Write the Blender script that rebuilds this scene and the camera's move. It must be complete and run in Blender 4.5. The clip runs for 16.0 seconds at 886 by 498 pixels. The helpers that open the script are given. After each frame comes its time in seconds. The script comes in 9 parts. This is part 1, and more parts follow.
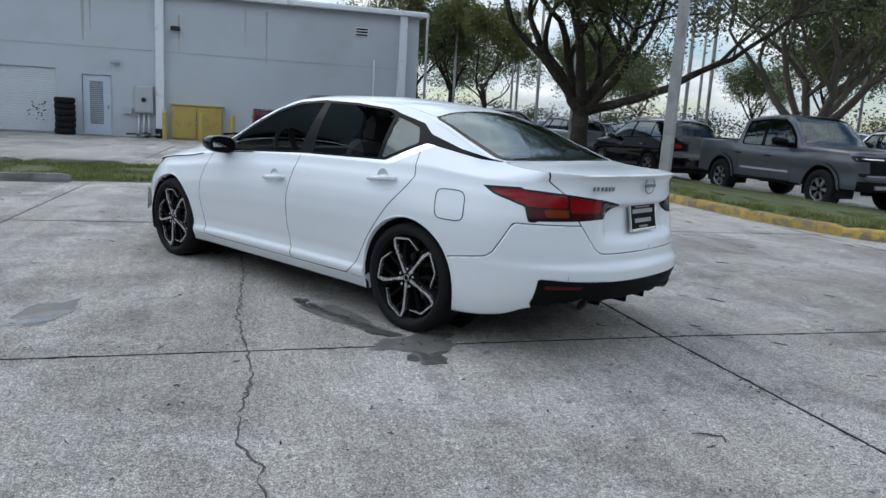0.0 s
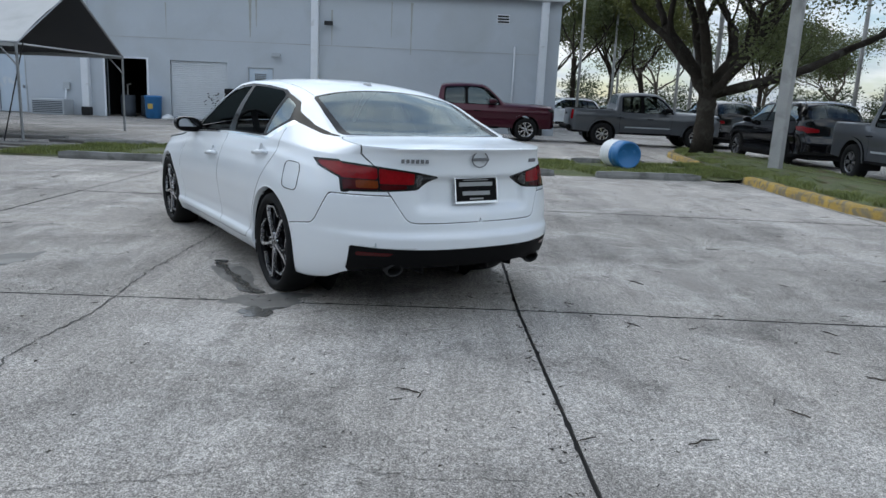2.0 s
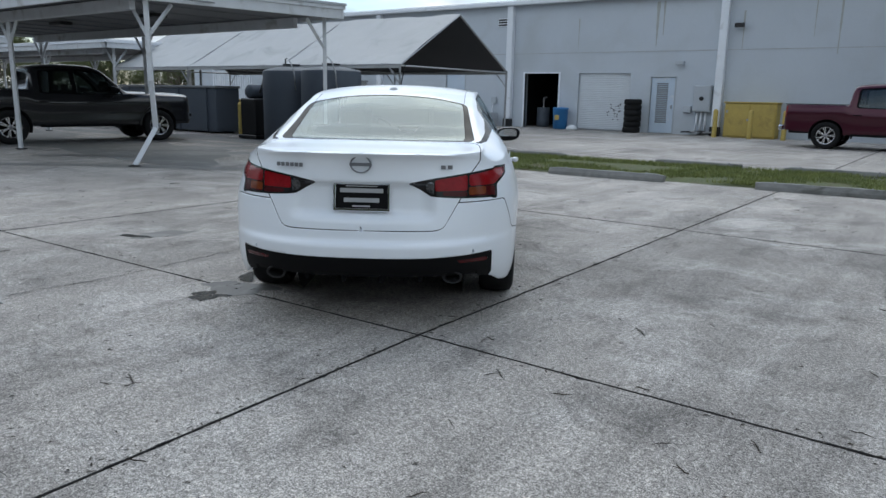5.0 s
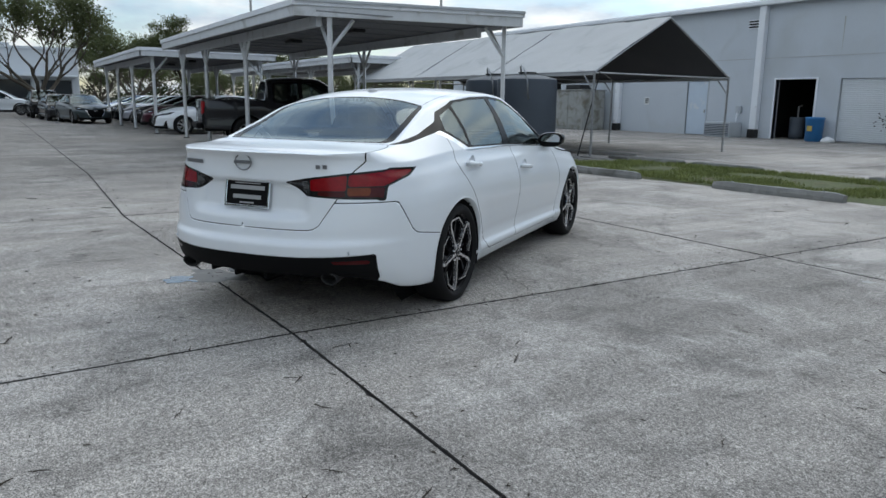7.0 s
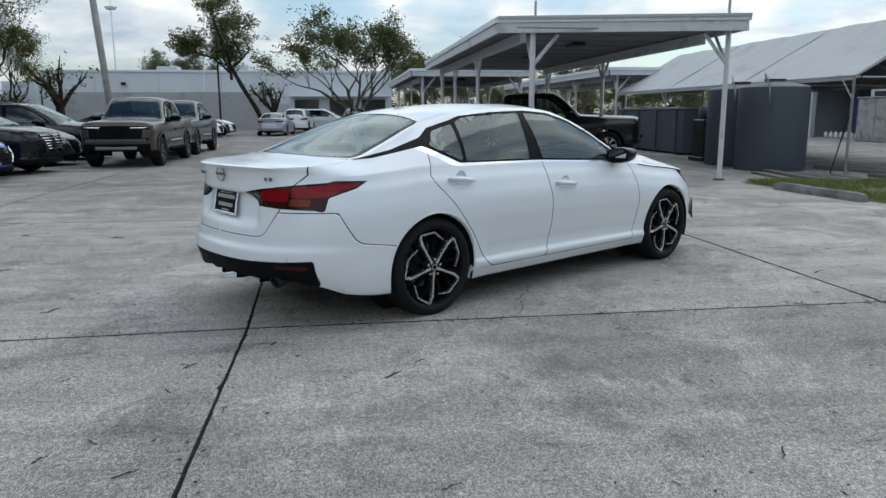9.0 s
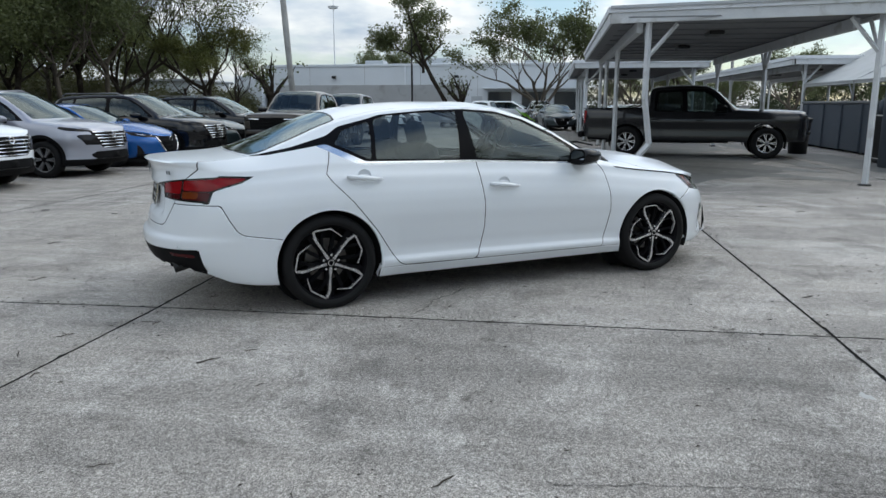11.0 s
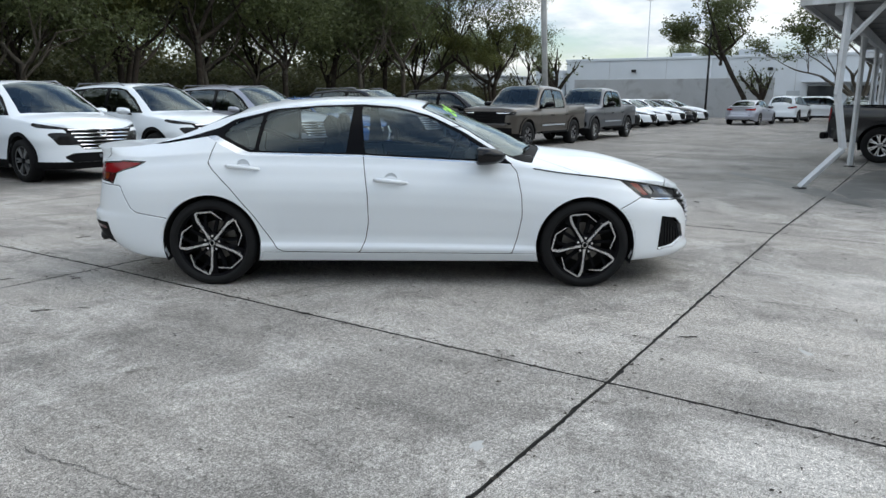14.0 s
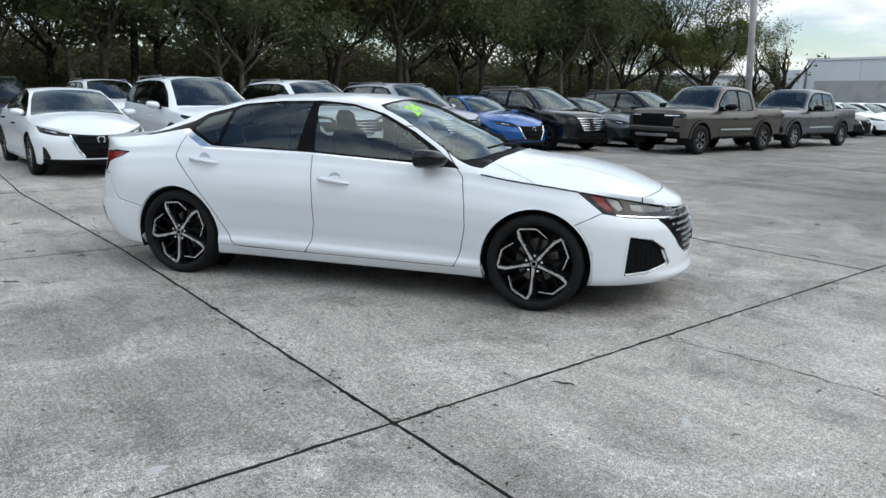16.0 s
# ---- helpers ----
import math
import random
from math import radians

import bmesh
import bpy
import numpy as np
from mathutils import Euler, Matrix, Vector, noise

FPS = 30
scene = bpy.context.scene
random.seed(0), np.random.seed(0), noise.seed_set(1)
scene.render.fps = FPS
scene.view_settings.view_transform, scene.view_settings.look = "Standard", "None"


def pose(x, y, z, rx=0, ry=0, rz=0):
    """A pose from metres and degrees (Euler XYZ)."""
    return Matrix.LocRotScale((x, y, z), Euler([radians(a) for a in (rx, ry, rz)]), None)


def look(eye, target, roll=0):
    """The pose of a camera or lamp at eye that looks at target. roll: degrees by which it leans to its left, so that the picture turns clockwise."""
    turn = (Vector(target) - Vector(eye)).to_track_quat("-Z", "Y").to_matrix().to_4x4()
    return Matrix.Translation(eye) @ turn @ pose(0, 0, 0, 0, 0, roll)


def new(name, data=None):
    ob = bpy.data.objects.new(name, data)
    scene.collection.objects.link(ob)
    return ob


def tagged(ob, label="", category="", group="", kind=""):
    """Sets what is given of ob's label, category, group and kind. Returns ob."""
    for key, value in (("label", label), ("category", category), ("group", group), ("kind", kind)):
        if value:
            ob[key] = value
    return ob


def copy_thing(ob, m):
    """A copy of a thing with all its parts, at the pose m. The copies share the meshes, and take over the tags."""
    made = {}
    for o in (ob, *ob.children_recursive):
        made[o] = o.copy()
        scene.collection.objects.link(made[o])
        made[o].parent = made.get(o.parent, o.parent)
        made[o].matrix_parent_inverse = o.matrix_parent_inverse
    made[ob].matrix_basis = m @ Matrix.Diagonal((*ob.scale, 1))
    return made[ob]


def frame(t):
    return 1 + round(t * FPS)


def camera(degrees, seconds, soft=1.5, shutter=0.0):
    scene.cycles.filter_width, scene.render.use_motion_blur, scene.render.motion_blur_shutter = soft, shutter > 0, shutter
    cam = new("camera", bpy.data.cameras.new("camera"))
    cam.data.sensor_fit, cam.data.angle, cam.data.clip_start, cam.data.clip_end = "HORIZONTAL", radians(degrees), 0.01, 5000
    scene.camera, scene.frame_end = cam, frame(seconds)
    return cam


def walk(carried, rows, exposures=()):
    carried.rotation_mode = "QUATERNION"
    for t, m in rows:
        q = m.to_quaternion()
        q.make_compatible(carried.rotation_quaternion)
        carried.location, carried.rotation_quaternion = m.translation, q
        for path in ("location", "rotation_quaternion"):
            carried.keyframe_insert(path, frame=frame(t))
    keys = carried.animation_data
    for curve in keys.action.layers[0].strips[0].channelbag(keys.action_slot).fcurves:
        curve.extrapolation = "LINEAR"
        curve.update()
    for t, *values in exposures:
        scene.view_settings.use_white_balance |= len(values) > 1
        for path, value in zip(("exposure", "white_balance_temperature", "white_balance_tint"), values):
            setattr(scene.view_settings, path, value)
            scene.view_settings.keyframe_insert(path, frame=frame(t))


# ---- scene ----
cam = camera(63.0, 16.0, soft=1.5)
PATH = [
    (0, (0.840, 0.716, 1.264), (1.344, 2.620, 0.915), 3.3),
    (0.5, (1.277, 0.386, 1.285), (1.744, 2.297, 0.923), 3.3),
    (1, (1.778, 0.233, 1.295), (2.144, 2.163, 0.914), 3.1),
    (1.5, (2.310, 0.160, 1.294), (2.514, 2.109, 0.897), 2.9),
    (2, (2.851, 0.161, 1.304), (2.852, 2.120, 0.898), 2.6),
    (2.5, (3.374, 0.271, 1.337), (3.155, 2.216, 0.925), 2.1),
    (3, (3.911, 0.394, 1.356), (3.478, 2.302, 0.942), 1.8),
    (3.5, (4.406, 0.646, 1.349), (3.764, 2.494, 0.932), 1.5),
    (4, (4.909, 0.891, 1.346), (4.073, 2.659, 0.926), 1.4),
    (6.5, (6.883, 2.810, 1.333), (5.328, 4.001, 0.931), 0.8),
    (7, (7.172, 3.263, 1.315), (5.508, 4.297, 0.915), 0.8),
    (7.5, (7.398, 3.745, 1.324), (5.632, 4.597, 0.931), 0.5),
    (8, (7.631, 4.238, 1.347), (5.781, 4.892, 0.962), 0.2),
    (8.5, (7.759, 4.733, 1.347), (5.849, 5.189, 0.970), -0.1),
    (9, (7.911, 5.261, 1.343), (5.963, 5.529, 0.973), -0.2),
    (11.5, (7.865, 7.865, 1.396), (5.949, 7.452, 0.997), 0.0),
    (12, (7.717, 8.380, 1.385), (5.831, 7.850, 0.981), -0.0),
    (12.5, (7.509, 8.885, 1.406), (5.663, 8.233, 0.999), 0.0),
    (13, (7.283, 9.419, 1.419), (5.493, 8.626, 1.010), 0.1),
    (13.5, (6.983, 9.870, 1.415), (5.268, 8.926, 1.004), 0.2),
    (14, (6.686, 10.300, 1.407), (5.060, 9.209, 0.999), 0.3),
    (14.5, (6.343, 10.681, 1.408), (4.820, 9.451, 1.001), 0.2),
    (15, (5.934, 10.996, 1.428), (4.515, 9.646, 1.020), 0.4),
    (15.5, (5.492, 11.310, 1.438), (4.178, 9.859, 1.026), 0.7),
    (16, (5.022, 11.517, 1.417), (3.810, 9.981, 1.000), 1.1),
]
walk(cam, [(t, look(eye, target, roll)) for t, eye, target, roll in PATH],
     exposures=[(0, 0.37, 6300, 6), (4, 0.31, 6310, 6), (7, 0.24, 6450, 5), (9, 0.25, 6500, 5), (12.5, 0.53, 6640, 5), (16, 0.65, 6690, 5)])

# ---- sky and sun: broken cloud, a veiled sun from the north-west ----
SUN_EL, SUN_AZ = 50.0, -38.0           # degrees; azimuth clockwise from +y
world = bpy.data.worlds.new("sky")
scene.world = world
world.use_nodes = True
wn, wl = world.node_tree.nodes, world.node_tree.links
wn.clear()
w_out = wn.new("ShaderNodeOutputWorld")
w_bg = wn.new("ShaderNodeBackground")
w_sky = wn.new("ShaderNodeTexSky")
w_sky.sky_type, w_sky.sun_disc = "NISHITA", False
w_sky.sun_elevation, w_sky.sun_rotation = radians(SUN_EL), radians(SUN_AZ)
w_sky.air_density, w_sky.dust_density, w_sky.ozone_density = 1.0, 0.4, 1.4
w_co = wn.new("ShaderNodeTexCoord")
w_sep = wn.new("ShaderNodeSeparateXYZ")
wl.new(w_co.outputs["Generated"], w_sep.inputs[0])
w_add = wn.new("ShaderNodeMath"); w_add.operation = "ADD"; w_add.inputs[1].default_value = 0.22
wl.new(w_sep.outputs[2], w_add.inputs[0])
w_max = wn.new("ShaderNodeMath"); w_max.operation = "MAXIMUM"; w_max.inputs[1].default_value = 0.05
wl.new(w_add.outputs[0], w_max.inputs[0])
w_div = wn.new("ShaderNodeVectorMath"); w_div.operation = "DIVIDE"
w_cmb = wn.new("ShaderNodeCombineXYZ")
for i in range(3):
    wl.new(w_max.outputs[0], w_cmb.inputs[i])
wl.new(w_co.outputs["Generated"], w_div.inputs[0]); wl.new(w_cmb.outputs[0], w_div.inputs[1])
w_noi = wn.new("ShaderNodeTexNoise")
w_noi.inputs["Scale"].default_value, w_noi.inputs["Detail"].default_value, w_noi.inputs["Roughness"].default_value = 1.6, 7, 0.58
wl.new(w_div.outputs[0], w_noi.inputs["Vector"])
w_ramp = wn.new("ShaderNodeValToRGB")
w_ramp.color_ramp.elements[0].position, w_ramp.color_ramp.elements[1].position = 0.38, 0.56
wl.new(w_noi.outputs[0], w_ramp.inputs[0])
w_noi2 = wn.new("ShaderNodeTexNoise")
w_noi2.inputs["Scale"].default_value, w_noi2.inputs["Detail"].default_value = 3.1, 6
wl.new(w_div.outputs[0], w_noi2.inputs["Vector"])
w_ramp2 = wn.new("ShaderNodeValToRGB")
w_ramp2.color_ramp.elements[0].position, w_ramp2.color_ramp.elements[1].position = 0.3, 0.72
w_ramp2.color_ramp.elements[0].color, w_ramp2.color_ramp.elements[1].color = (4.1, 4.9, 6.2, 1), (9.8, 9.8, 9.8, 1)
wl.new(w_noi2.outputs[0], w_ramp2.inputs[0])
w_mix = wn.new("ShaderNodeMix"); w_mix.data_type = "RGBA"
wl.new(w_ramp.outputs[0], w_mix.inputs[0])
wl.new(w_sky.outputs[0], w_mix.inputs[6]); wl.new(w_ramp2.outputs[0], w_mix.inputs[7])
# the cloud is brighter round the veiled sun
w_nor = wn.new("ShaderNodeVectorMath"); w_nor.operation = "NORMALIZE"
wl.new(w_co.outputs["Generated"], w_nor.inputs[0])
w_dot = wn.new("ShaderNodeVectorMath"); w_dot.operation = "DOT_PRODUCT"
w_dot.inputs[1].default_value = (math.sin(radians(SUN_AZ)) * math.cos(radians(SUN_EL)), math.cos(radians(SUN_AZ)) * math.cos(radians(SUN_EL)), math.sin(radians(SUN_EL)))
wl.new(w_nor.outputs[0], w_dot.inputs[0])
w_glow = wn.new("ShaderNodeMapRange"); w_glow.interpolation_type = "SMOOTHSTEP"
w_glow.inputs[1].default_value, w_glow.inputs[2].default_value, w_glow.inputs[3].default_value, w_glow.inputs[4].default_value = 0.3, 1.0, 1.0, 1.22
wl.new(w_dot.outputs["Value"], w_glow.inputs[0])
w_scl = wn.new("ShaderNodeVectorMath"); w_scl.operation = "SCALE"
# overcast: dimmer towards the horizon than overhead
w_hor = wn.new("ShaderNodeMapRange")
w_hor.inputs[1].default_value, w_hor.inputs[2].default_value, w_hor.inputs[3].default_value, w_hor.inputs[4].default_value = 0.0, 0.42, 0.52, 0.97
wl.new(w_sep.outputs[2], w_hor.inputs[0])
w_mul = wn.new("ShaderNodeMath"); w_mul.operation = "MULTIPLY"
wl.new(w_glow.outputs[0], w_mul.inputs[0]); wl.new(w_hor.outputs[0], w_mul.inputs[1])
wl.new(w_mix.outputs[2], w_scl.inputs[0]); wl.new(w_mul.outputs[0], w_scl.inputs[3])
w_bg.inputs[1].default_value = 0.145
wl.new(w_scl.outputs[0], w_bg.inputs[0]); wl.new(w_bg.outputs[0], w_out.inputs[0])

sun = new("sun", bpy.data.lights.new("sun", "SUN"))
sun.data.energy, sun.data.angle, sun.data.color = 0.5, radians(40), (1.0, 0.95, 0.88)
_a, _e = radians(SUN_AZ), radians(SUN_EL)
sun.matrix_world = look((math.sin(_a) * math.cos(_e) * 50, math.cos(_a) * math.cos(_e) * 50, math.sin(_e) * 50), (0, 0, 0))


# ---- materials ----
def material(name, base, rough=0.6, metal=0.0, vary=0.12, scale=4.0, fine=60.0, bump=0.0, coat=0.0, tint=None, per_object=0.0,
             emit=0.0, stain=None, stain_scale=1.3, stain_lo=0.52, stain_hi=0.7, rough_vary=0.1, spec=0.5, world_space=True):
    """A surface: base colour that varies at two scales, optional stains of another colour, fine relief."""
    m = bpy.data.materials.new(name)
    m.use_nodes = True
    n, l = m.node_tree.nodes, m.node_tree.links
    b = n["Principled BSDF"]
    b.inputs["Metallic"].default_value = metal
    b.inputs["Specular IOR Level"].default_value = spec
    if coat:
        b.inputs["Coat Weight"].default_value, b.inputs["Coat Roughness"].default_value = coat, 0.03
    if world_space:
        where = n.new("ShaderNodeNewGeometry").outputs["Position"]
    else:
        where = n.new("ShaderNodeTexCoord").outputs["Object"]
    a = n.new("ShaderNodeTexNoise"); a.inputs["Scale"].default_value, a.inputs["Detail"].default_value = scale, 5
    f = n.new("ShaderNodeTexNoise"); f.inputs["Scale"].default_value, f.inputs["Detail"].default_value = fine, 3
    l.new(where, a.inputs["Vector"]); l.new(where, f.inputs["Vector"])
    s = n.new("ShaderNodeMath"); s.operation = "ADD"
    l.new(a.outputs[0], s.inputs[0]); l.new(f.outputs[0], s.inputs[1])
    r = n.new("ShaderNodeMapRange")
    r.inputs[1].default_value, r.inputs[2].default_value, r.inputs[3].default_value, r.inputs[4].default_value = 0.6, 1.4, 1 - vary, 1 + vary
    l.new(s.outputs[0], r.inputs[0])
    value = r.outputs[0]
    if per_object:
        oi = n.new("ShaderNodeObjectInfo")
        pr = n.new("ShaderNodeMapRange")
        pr.inputs[3].default_value, pr.inputs[4].default_value = 1 - per_object, 1 + per_object
        l.new(oi.outputs["Random"], pr.inputs[0])
        pm = n.new("ShaderNodeMath"); pm.operation = "MULTIPLY"
        l.new(value, pm.inputs[0]); l.new(pr.outputs[0], pm.inputs[1])
        value = pm.outputs[0]
    colour = n.new("ShaderNodeVectorMath"); colour.operation = "SCALE"
    colour.inputs[0].default_value = base
    if tint:
        tm = n.new("ShaderNodeMix"); tm.data_type = "RGBA"
        tm.inputs[6].default_value, tm.inputs[7].default_value = (*base, 1), (*tint, 1)
        l.new(a.outputs[0], tm.inputs[0]); l.new(tm.outputs[2], colour.inputs[0])
    l.new(value, colour.inputs[3])
    out = colour.outputs[0]
    if stain:
        st = n.new("ShaderNodeTexNoise"); st.inputs["Scale"].default_value, st.inputs["Detail"].default_value = stain_scale, 6
        st.inputs["Distortion"].default_value = 0.6
        l.new(where, st.inputs["Vector"])
        sr = n.new("ShaderNodeMapRange"); sr.inputs[1].default_value, sr.inputs[2].default_value = stain_lo, stain_hi
        l.new(st.outputs[0], sr.inputs[0])
        sm = n.new("ShaderNodeMix"); sm.data_type = "RGBA"
        l.new(sr.outputs[0], sm.inputs[0]); l.new(out, sm.inputs[6]); sm.inputs[7].default_value = (*stain, 1)
        out = sm.outputs[2]
    l.new(out, b.inputs["Base Color"])
    rr = n.new("ShaderNodeMapRange")
    rr.inputs[3].default_value, rr.inputs[4].default_value = max(0.02, rough - rough_vary), min(1, rough + rough_vary)
    l.new(a.outputs[0], rr.inputs[0]); l.new(rr.outputs[0], b.inputs["Roughness"])
    if bump:
        bu = n.new("ShaderNodeBump"); bu.inputs["Strength"].default_value, bu.inputs["Distance"].default_value = 0.6, bump
        l.new(f.outputs[0], bu.inputs["Height"]); l.new(bu.outputs[0], b.inputs["Normal"])
    if emit:
        b.inputs["Emission Color"].default_value, b.inputs["Emission Strength"].default_value = (*base, 1), emit
    return m


def glass(name, tint=(0.9, 0.95, 0.95), dark=0.5, rough=0.02, ior=1.65):
    """Car or window glass: a clear see-through pane with a real mirror gloss."""
    m = bpy.data.materials.new(name)
    m.use_nodes = True
    n, l = m.node_tree.nodes, m.node_tree.links
    n.remove(n["Principled BSDF"])
    tr = n.new("ShaderNodeBsdfTransparent"); tr.inputs[0].default_value = (*(dark * c for c in tint), 1)
    gl = n.new("ShaderNodeBsdfGlossy"); gl.inputs["Roughness"].default_value, gl.inputs["Color"].default_value = rough, (0.84, 0.95, 0.97, 1)
    fr = n.new("ShaderNodeFresnel"); fr.inputs[0].default_value = ior
    mx = n.new("ShaderNodeMixShader")
    l.new(fr.outputs[0], mx.inputs[0]); l.new(tr.outputs[0], mx.inputs[1]); l.new(gl.outputs[0], mx.inputs[2])
    l.new(mx.outputs[0], n["Material Output"].inputs[0])
    return m


def concrete_material():
    """Broom-finished lot concrete: cloudy grey with tyre-worn dark ground, pale scoured patches, drag marks and fine sand grain."""
    m = material("lot_concrete", (0.347, 0.333, 0.309), 0.8, vary=0.1, scale=0.5, fine=210, bump=0.0006, per_object=0.035, spec=0.12)
    n, l = m.node_tree.nodes, m.node_tree.links
    b = n["Principled BSDF"]
    src = b.inputs["Base Color"].links[0].from_socket
    pos = n.new("ShaderNodeNewGeometry").outputs["Position"]

    def noise(scale, detail, rough, vec=pos, warp=0.0):
        t = n.new("ShaderNodeTexNoise")
        t.inputs["Scale"].default_value, t.inputs["Detail"].default_value, t.inputs["Roughness"].default_value, t.inputs["Distortion"].default_value = scale, detail, rough, warp
        l.new(vec, t.inputs["Vector"])
        return t.outputs[0]

    def ramp(sock, a, b0, lo, hi):
        t = n.new("ShaderNodeMapRange")
        t.inputs[1].default_value, t.inputs[2].default_value, t.inputs[3].default_value, t.inputs[4].default_value = a, b0, lo, hi
        l.new(sock, t.inputs[0])
        return t.outputs[0]

    def times(a, c):
        t = n.new("ShaderNodeMath"); t.operation = "MULTIPLY"
        l.new(a, t.inputs[0]); l.new(c, t.inputs[1])
        return t.outputs[0]

    def blend(sock, fac, col):
        t = n.new("ShaderNodeMix"); t.data_type = "RGBA"; t.inputs[7].default_value = (*col, 1)
        l.new(fac, t.inputs[0]); l.new(sock, t.inputs[6])
        return t.outputs[2]

    def scale(sock, fac):
        t = n.new("ShaderNodeVectorMath"); t.operation = "SCALE"
        l.new(sock, t.inputs[0]); l.new(fac, t.inputs[3])
        return t.outputs[0]

    def stretched(turn, squeeze):
        t = n.new("ShaderNodeMapping"); t.inputs["Scale"].default_value = (1.0, squeeze, 1.0); t.inputs["Rotation"].default_value = (0, 0, turn)
        l.new(pos, t.inputs["Vector"])
        return t.outputs[0]

    # worn, oily ground in wide soft clouds
    c = blend(src, ramp(noise(0.34, 7, 0.62, warp=0.4), 0.44, 0.62, 0.0, 0.62), (0.17, 0.165, 0.156))
    # pale scoured patches with ragged edges
    c = blend(c, ramp(noise(0.8, 9, 0.72, warp=0.7), 0.5, 0.62, 0.0, 0.8), (0.43, 0.42, 0.397))
    # darker smudges half a metre across, and drips a hand wide
    c = blend(c, ramp(noise(1.5, 8, 0.66, warp=0.5), 0.53, 0.66, 0.0, 0.62), (0.15, 0.145, 0.136))
    c = blend(c, times(ramp(noise(5.5, 6, 0.66, warp=0.4), 0.58, 0.68, 0.0, 0.8), ramp(noise(0.7, 3, 0.5), 0.42, 0.6, 0.0, 1.0)), (0.15, 0.143, 0.132))
    # drag and tyre marks two ways
    c = scale(c, ramp(noise(2.6, 6, 0.66, stretched(0.5, 0.07)), 0.32, 0.68, 0.86, 1.13))
    c = scale(c, ramp(noise(7.0, 5, 0.66, stretched(-0.95, 0.05)), 0.32, 0.68, 0.93, 1.07))
    # colour darkened westward for dimmer light at low view angles, paler in the north
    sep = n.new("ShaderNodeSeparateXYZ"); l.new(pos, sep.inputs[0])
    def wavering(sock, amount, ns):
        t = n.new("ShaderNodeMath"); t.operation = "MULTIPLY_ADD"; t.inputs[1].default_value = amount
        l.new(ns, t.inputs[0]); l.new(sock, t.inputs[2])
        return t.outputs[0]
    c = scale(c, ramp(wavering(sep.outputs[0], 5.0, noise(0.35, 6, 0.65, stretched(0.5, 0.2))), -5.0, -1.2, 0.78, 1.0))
    c = scale(c, ramp(wavering(sep.outputs[1], 3.0, noise(0.6, 6, 0.65)), 9.6, 11.4, 1.0, 1.2))
    # broom lines and sand grain
    c = scale(c, ramp(noise(55, 3, 0.6, stretched(0.04, 0.12)), 0.3, 0.7, 0.88, 1.12))
    c = scale(c, ramp(noise(30, 4, 0.7), 0.34, 0.66, 0.78, 1.22))
    c = scale(c, ramp(noise(64, 3, 0.7), 0.37, 0.63, 0.68, 1.3))
    c = scale(c, ramp(noise(170, 3, 0.8), 0.4, 0.6, 0.34, 1.62))
    # sparse dark pits and grit
    pit = n.new("ShaderNodeTexVoronoi"); pit.inputs["Scale"].default_value = 26.0
    l.new(pos, pit.inputs["Vector"])
    c = blend(c, times(ramp(pit.outputs["Distance"], 0.1, 0.24, 1.0, 0.0), ramp(noise(3.0, 4, 0.7), 0.48, 0.62, 0.0, 0.9)), (0.1, 0.096, 0.088))
    # hairline crazing, only here and there
    w = n.new("ShaderNodeTexVoronoi"); w.feature, w.inputs["Scale"].default_value = "DISTANCE_TO_EDGE", 3.4
    wob = n.new("ShaderNodeTexNoise"); wob.inputs["Scale"].default_value, wob.inputs["Detail"].default_value = 7, 5
    l.new(pos, wob.inputs["Vector"])
    wa = n.new("ShaderNodeVectorMath"); wa.operation = "MULTIPLY_ADD"; wa.inputs[1].default_value = (0.3, 0.3, 0.3)
    l.new(wob.outputs["Color"], wa.inputs[0]); l.new(pos, wa.inputs[2]); l.new(wa.outputs[0], w.inputs["Vector"])
    c = blend(c, times(ramp(w.outputs[0], 0.0, 0.014, 1.0, 0.0), ramp(noise(0.6, 4, 0.6), 0.52, 0.64, 0.0, 0.7)), (0.12, 0.115, 0.106))
    # a faint warm dust over all of it
    warm = n.new("ShaderNodeVectorMath"); warm.operation = "MULTIPLY"; warm.inputs[1].default_value = (1.03, 1.0, 0.982)
    l.new(c, warm.inputs[0])
    l.new(warm.outputs[0], b.inputs["Base Color"])
    rb = n.new("ShaderNodeBump"); rb.inputs["Strength"].default_value, rb.inputs["Distance"].default_value = 0.4, 0.003
    l.new(noise(70, 4, 0.75), rb.inputs["Height"])
    l.new(b.inputs["Normal"].links[0].from_socket, rb.inputs["Normal"]); l.new(rb.outputs[0], b.inputs["Normal"])
    return m


MAT = {}
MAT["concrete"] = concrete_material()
MAT["dirt"] = material("joint_dirt", (0.006, 0.0055, 0.005), 0.95, vary=0.3, scale=3, fine=80)
MAT["joint"] = material("joint_edge_grime", (0.03, 0.028, 0.026), 0.95, vary=0.4, scale=6, fine=60)
MAT["crack"] = material("crack_dirt", (0.075, 0.07, 0.062), 0.95, vary=0.3)
MAT["kerb_grey"] = material("weathered_kerb", (0.2, 0.2, 0.19), 0.9, vary=0.3, scale=5, fine=70, bump=0.004, stain=(0.1, 0.1, 0.09), stain_scale=3)
MAT["kerb_yellow"] = material("worn_yellow_kerb", (0.42, 0.28, 0.06), 0.8, vary=0.25, scale=4, fine=50, bump=0.004, stain=(0.2, 0.165, 0.1), stain_scale=6, stain_lo=0.45, stain_hi=0.6, per_object=0.15)
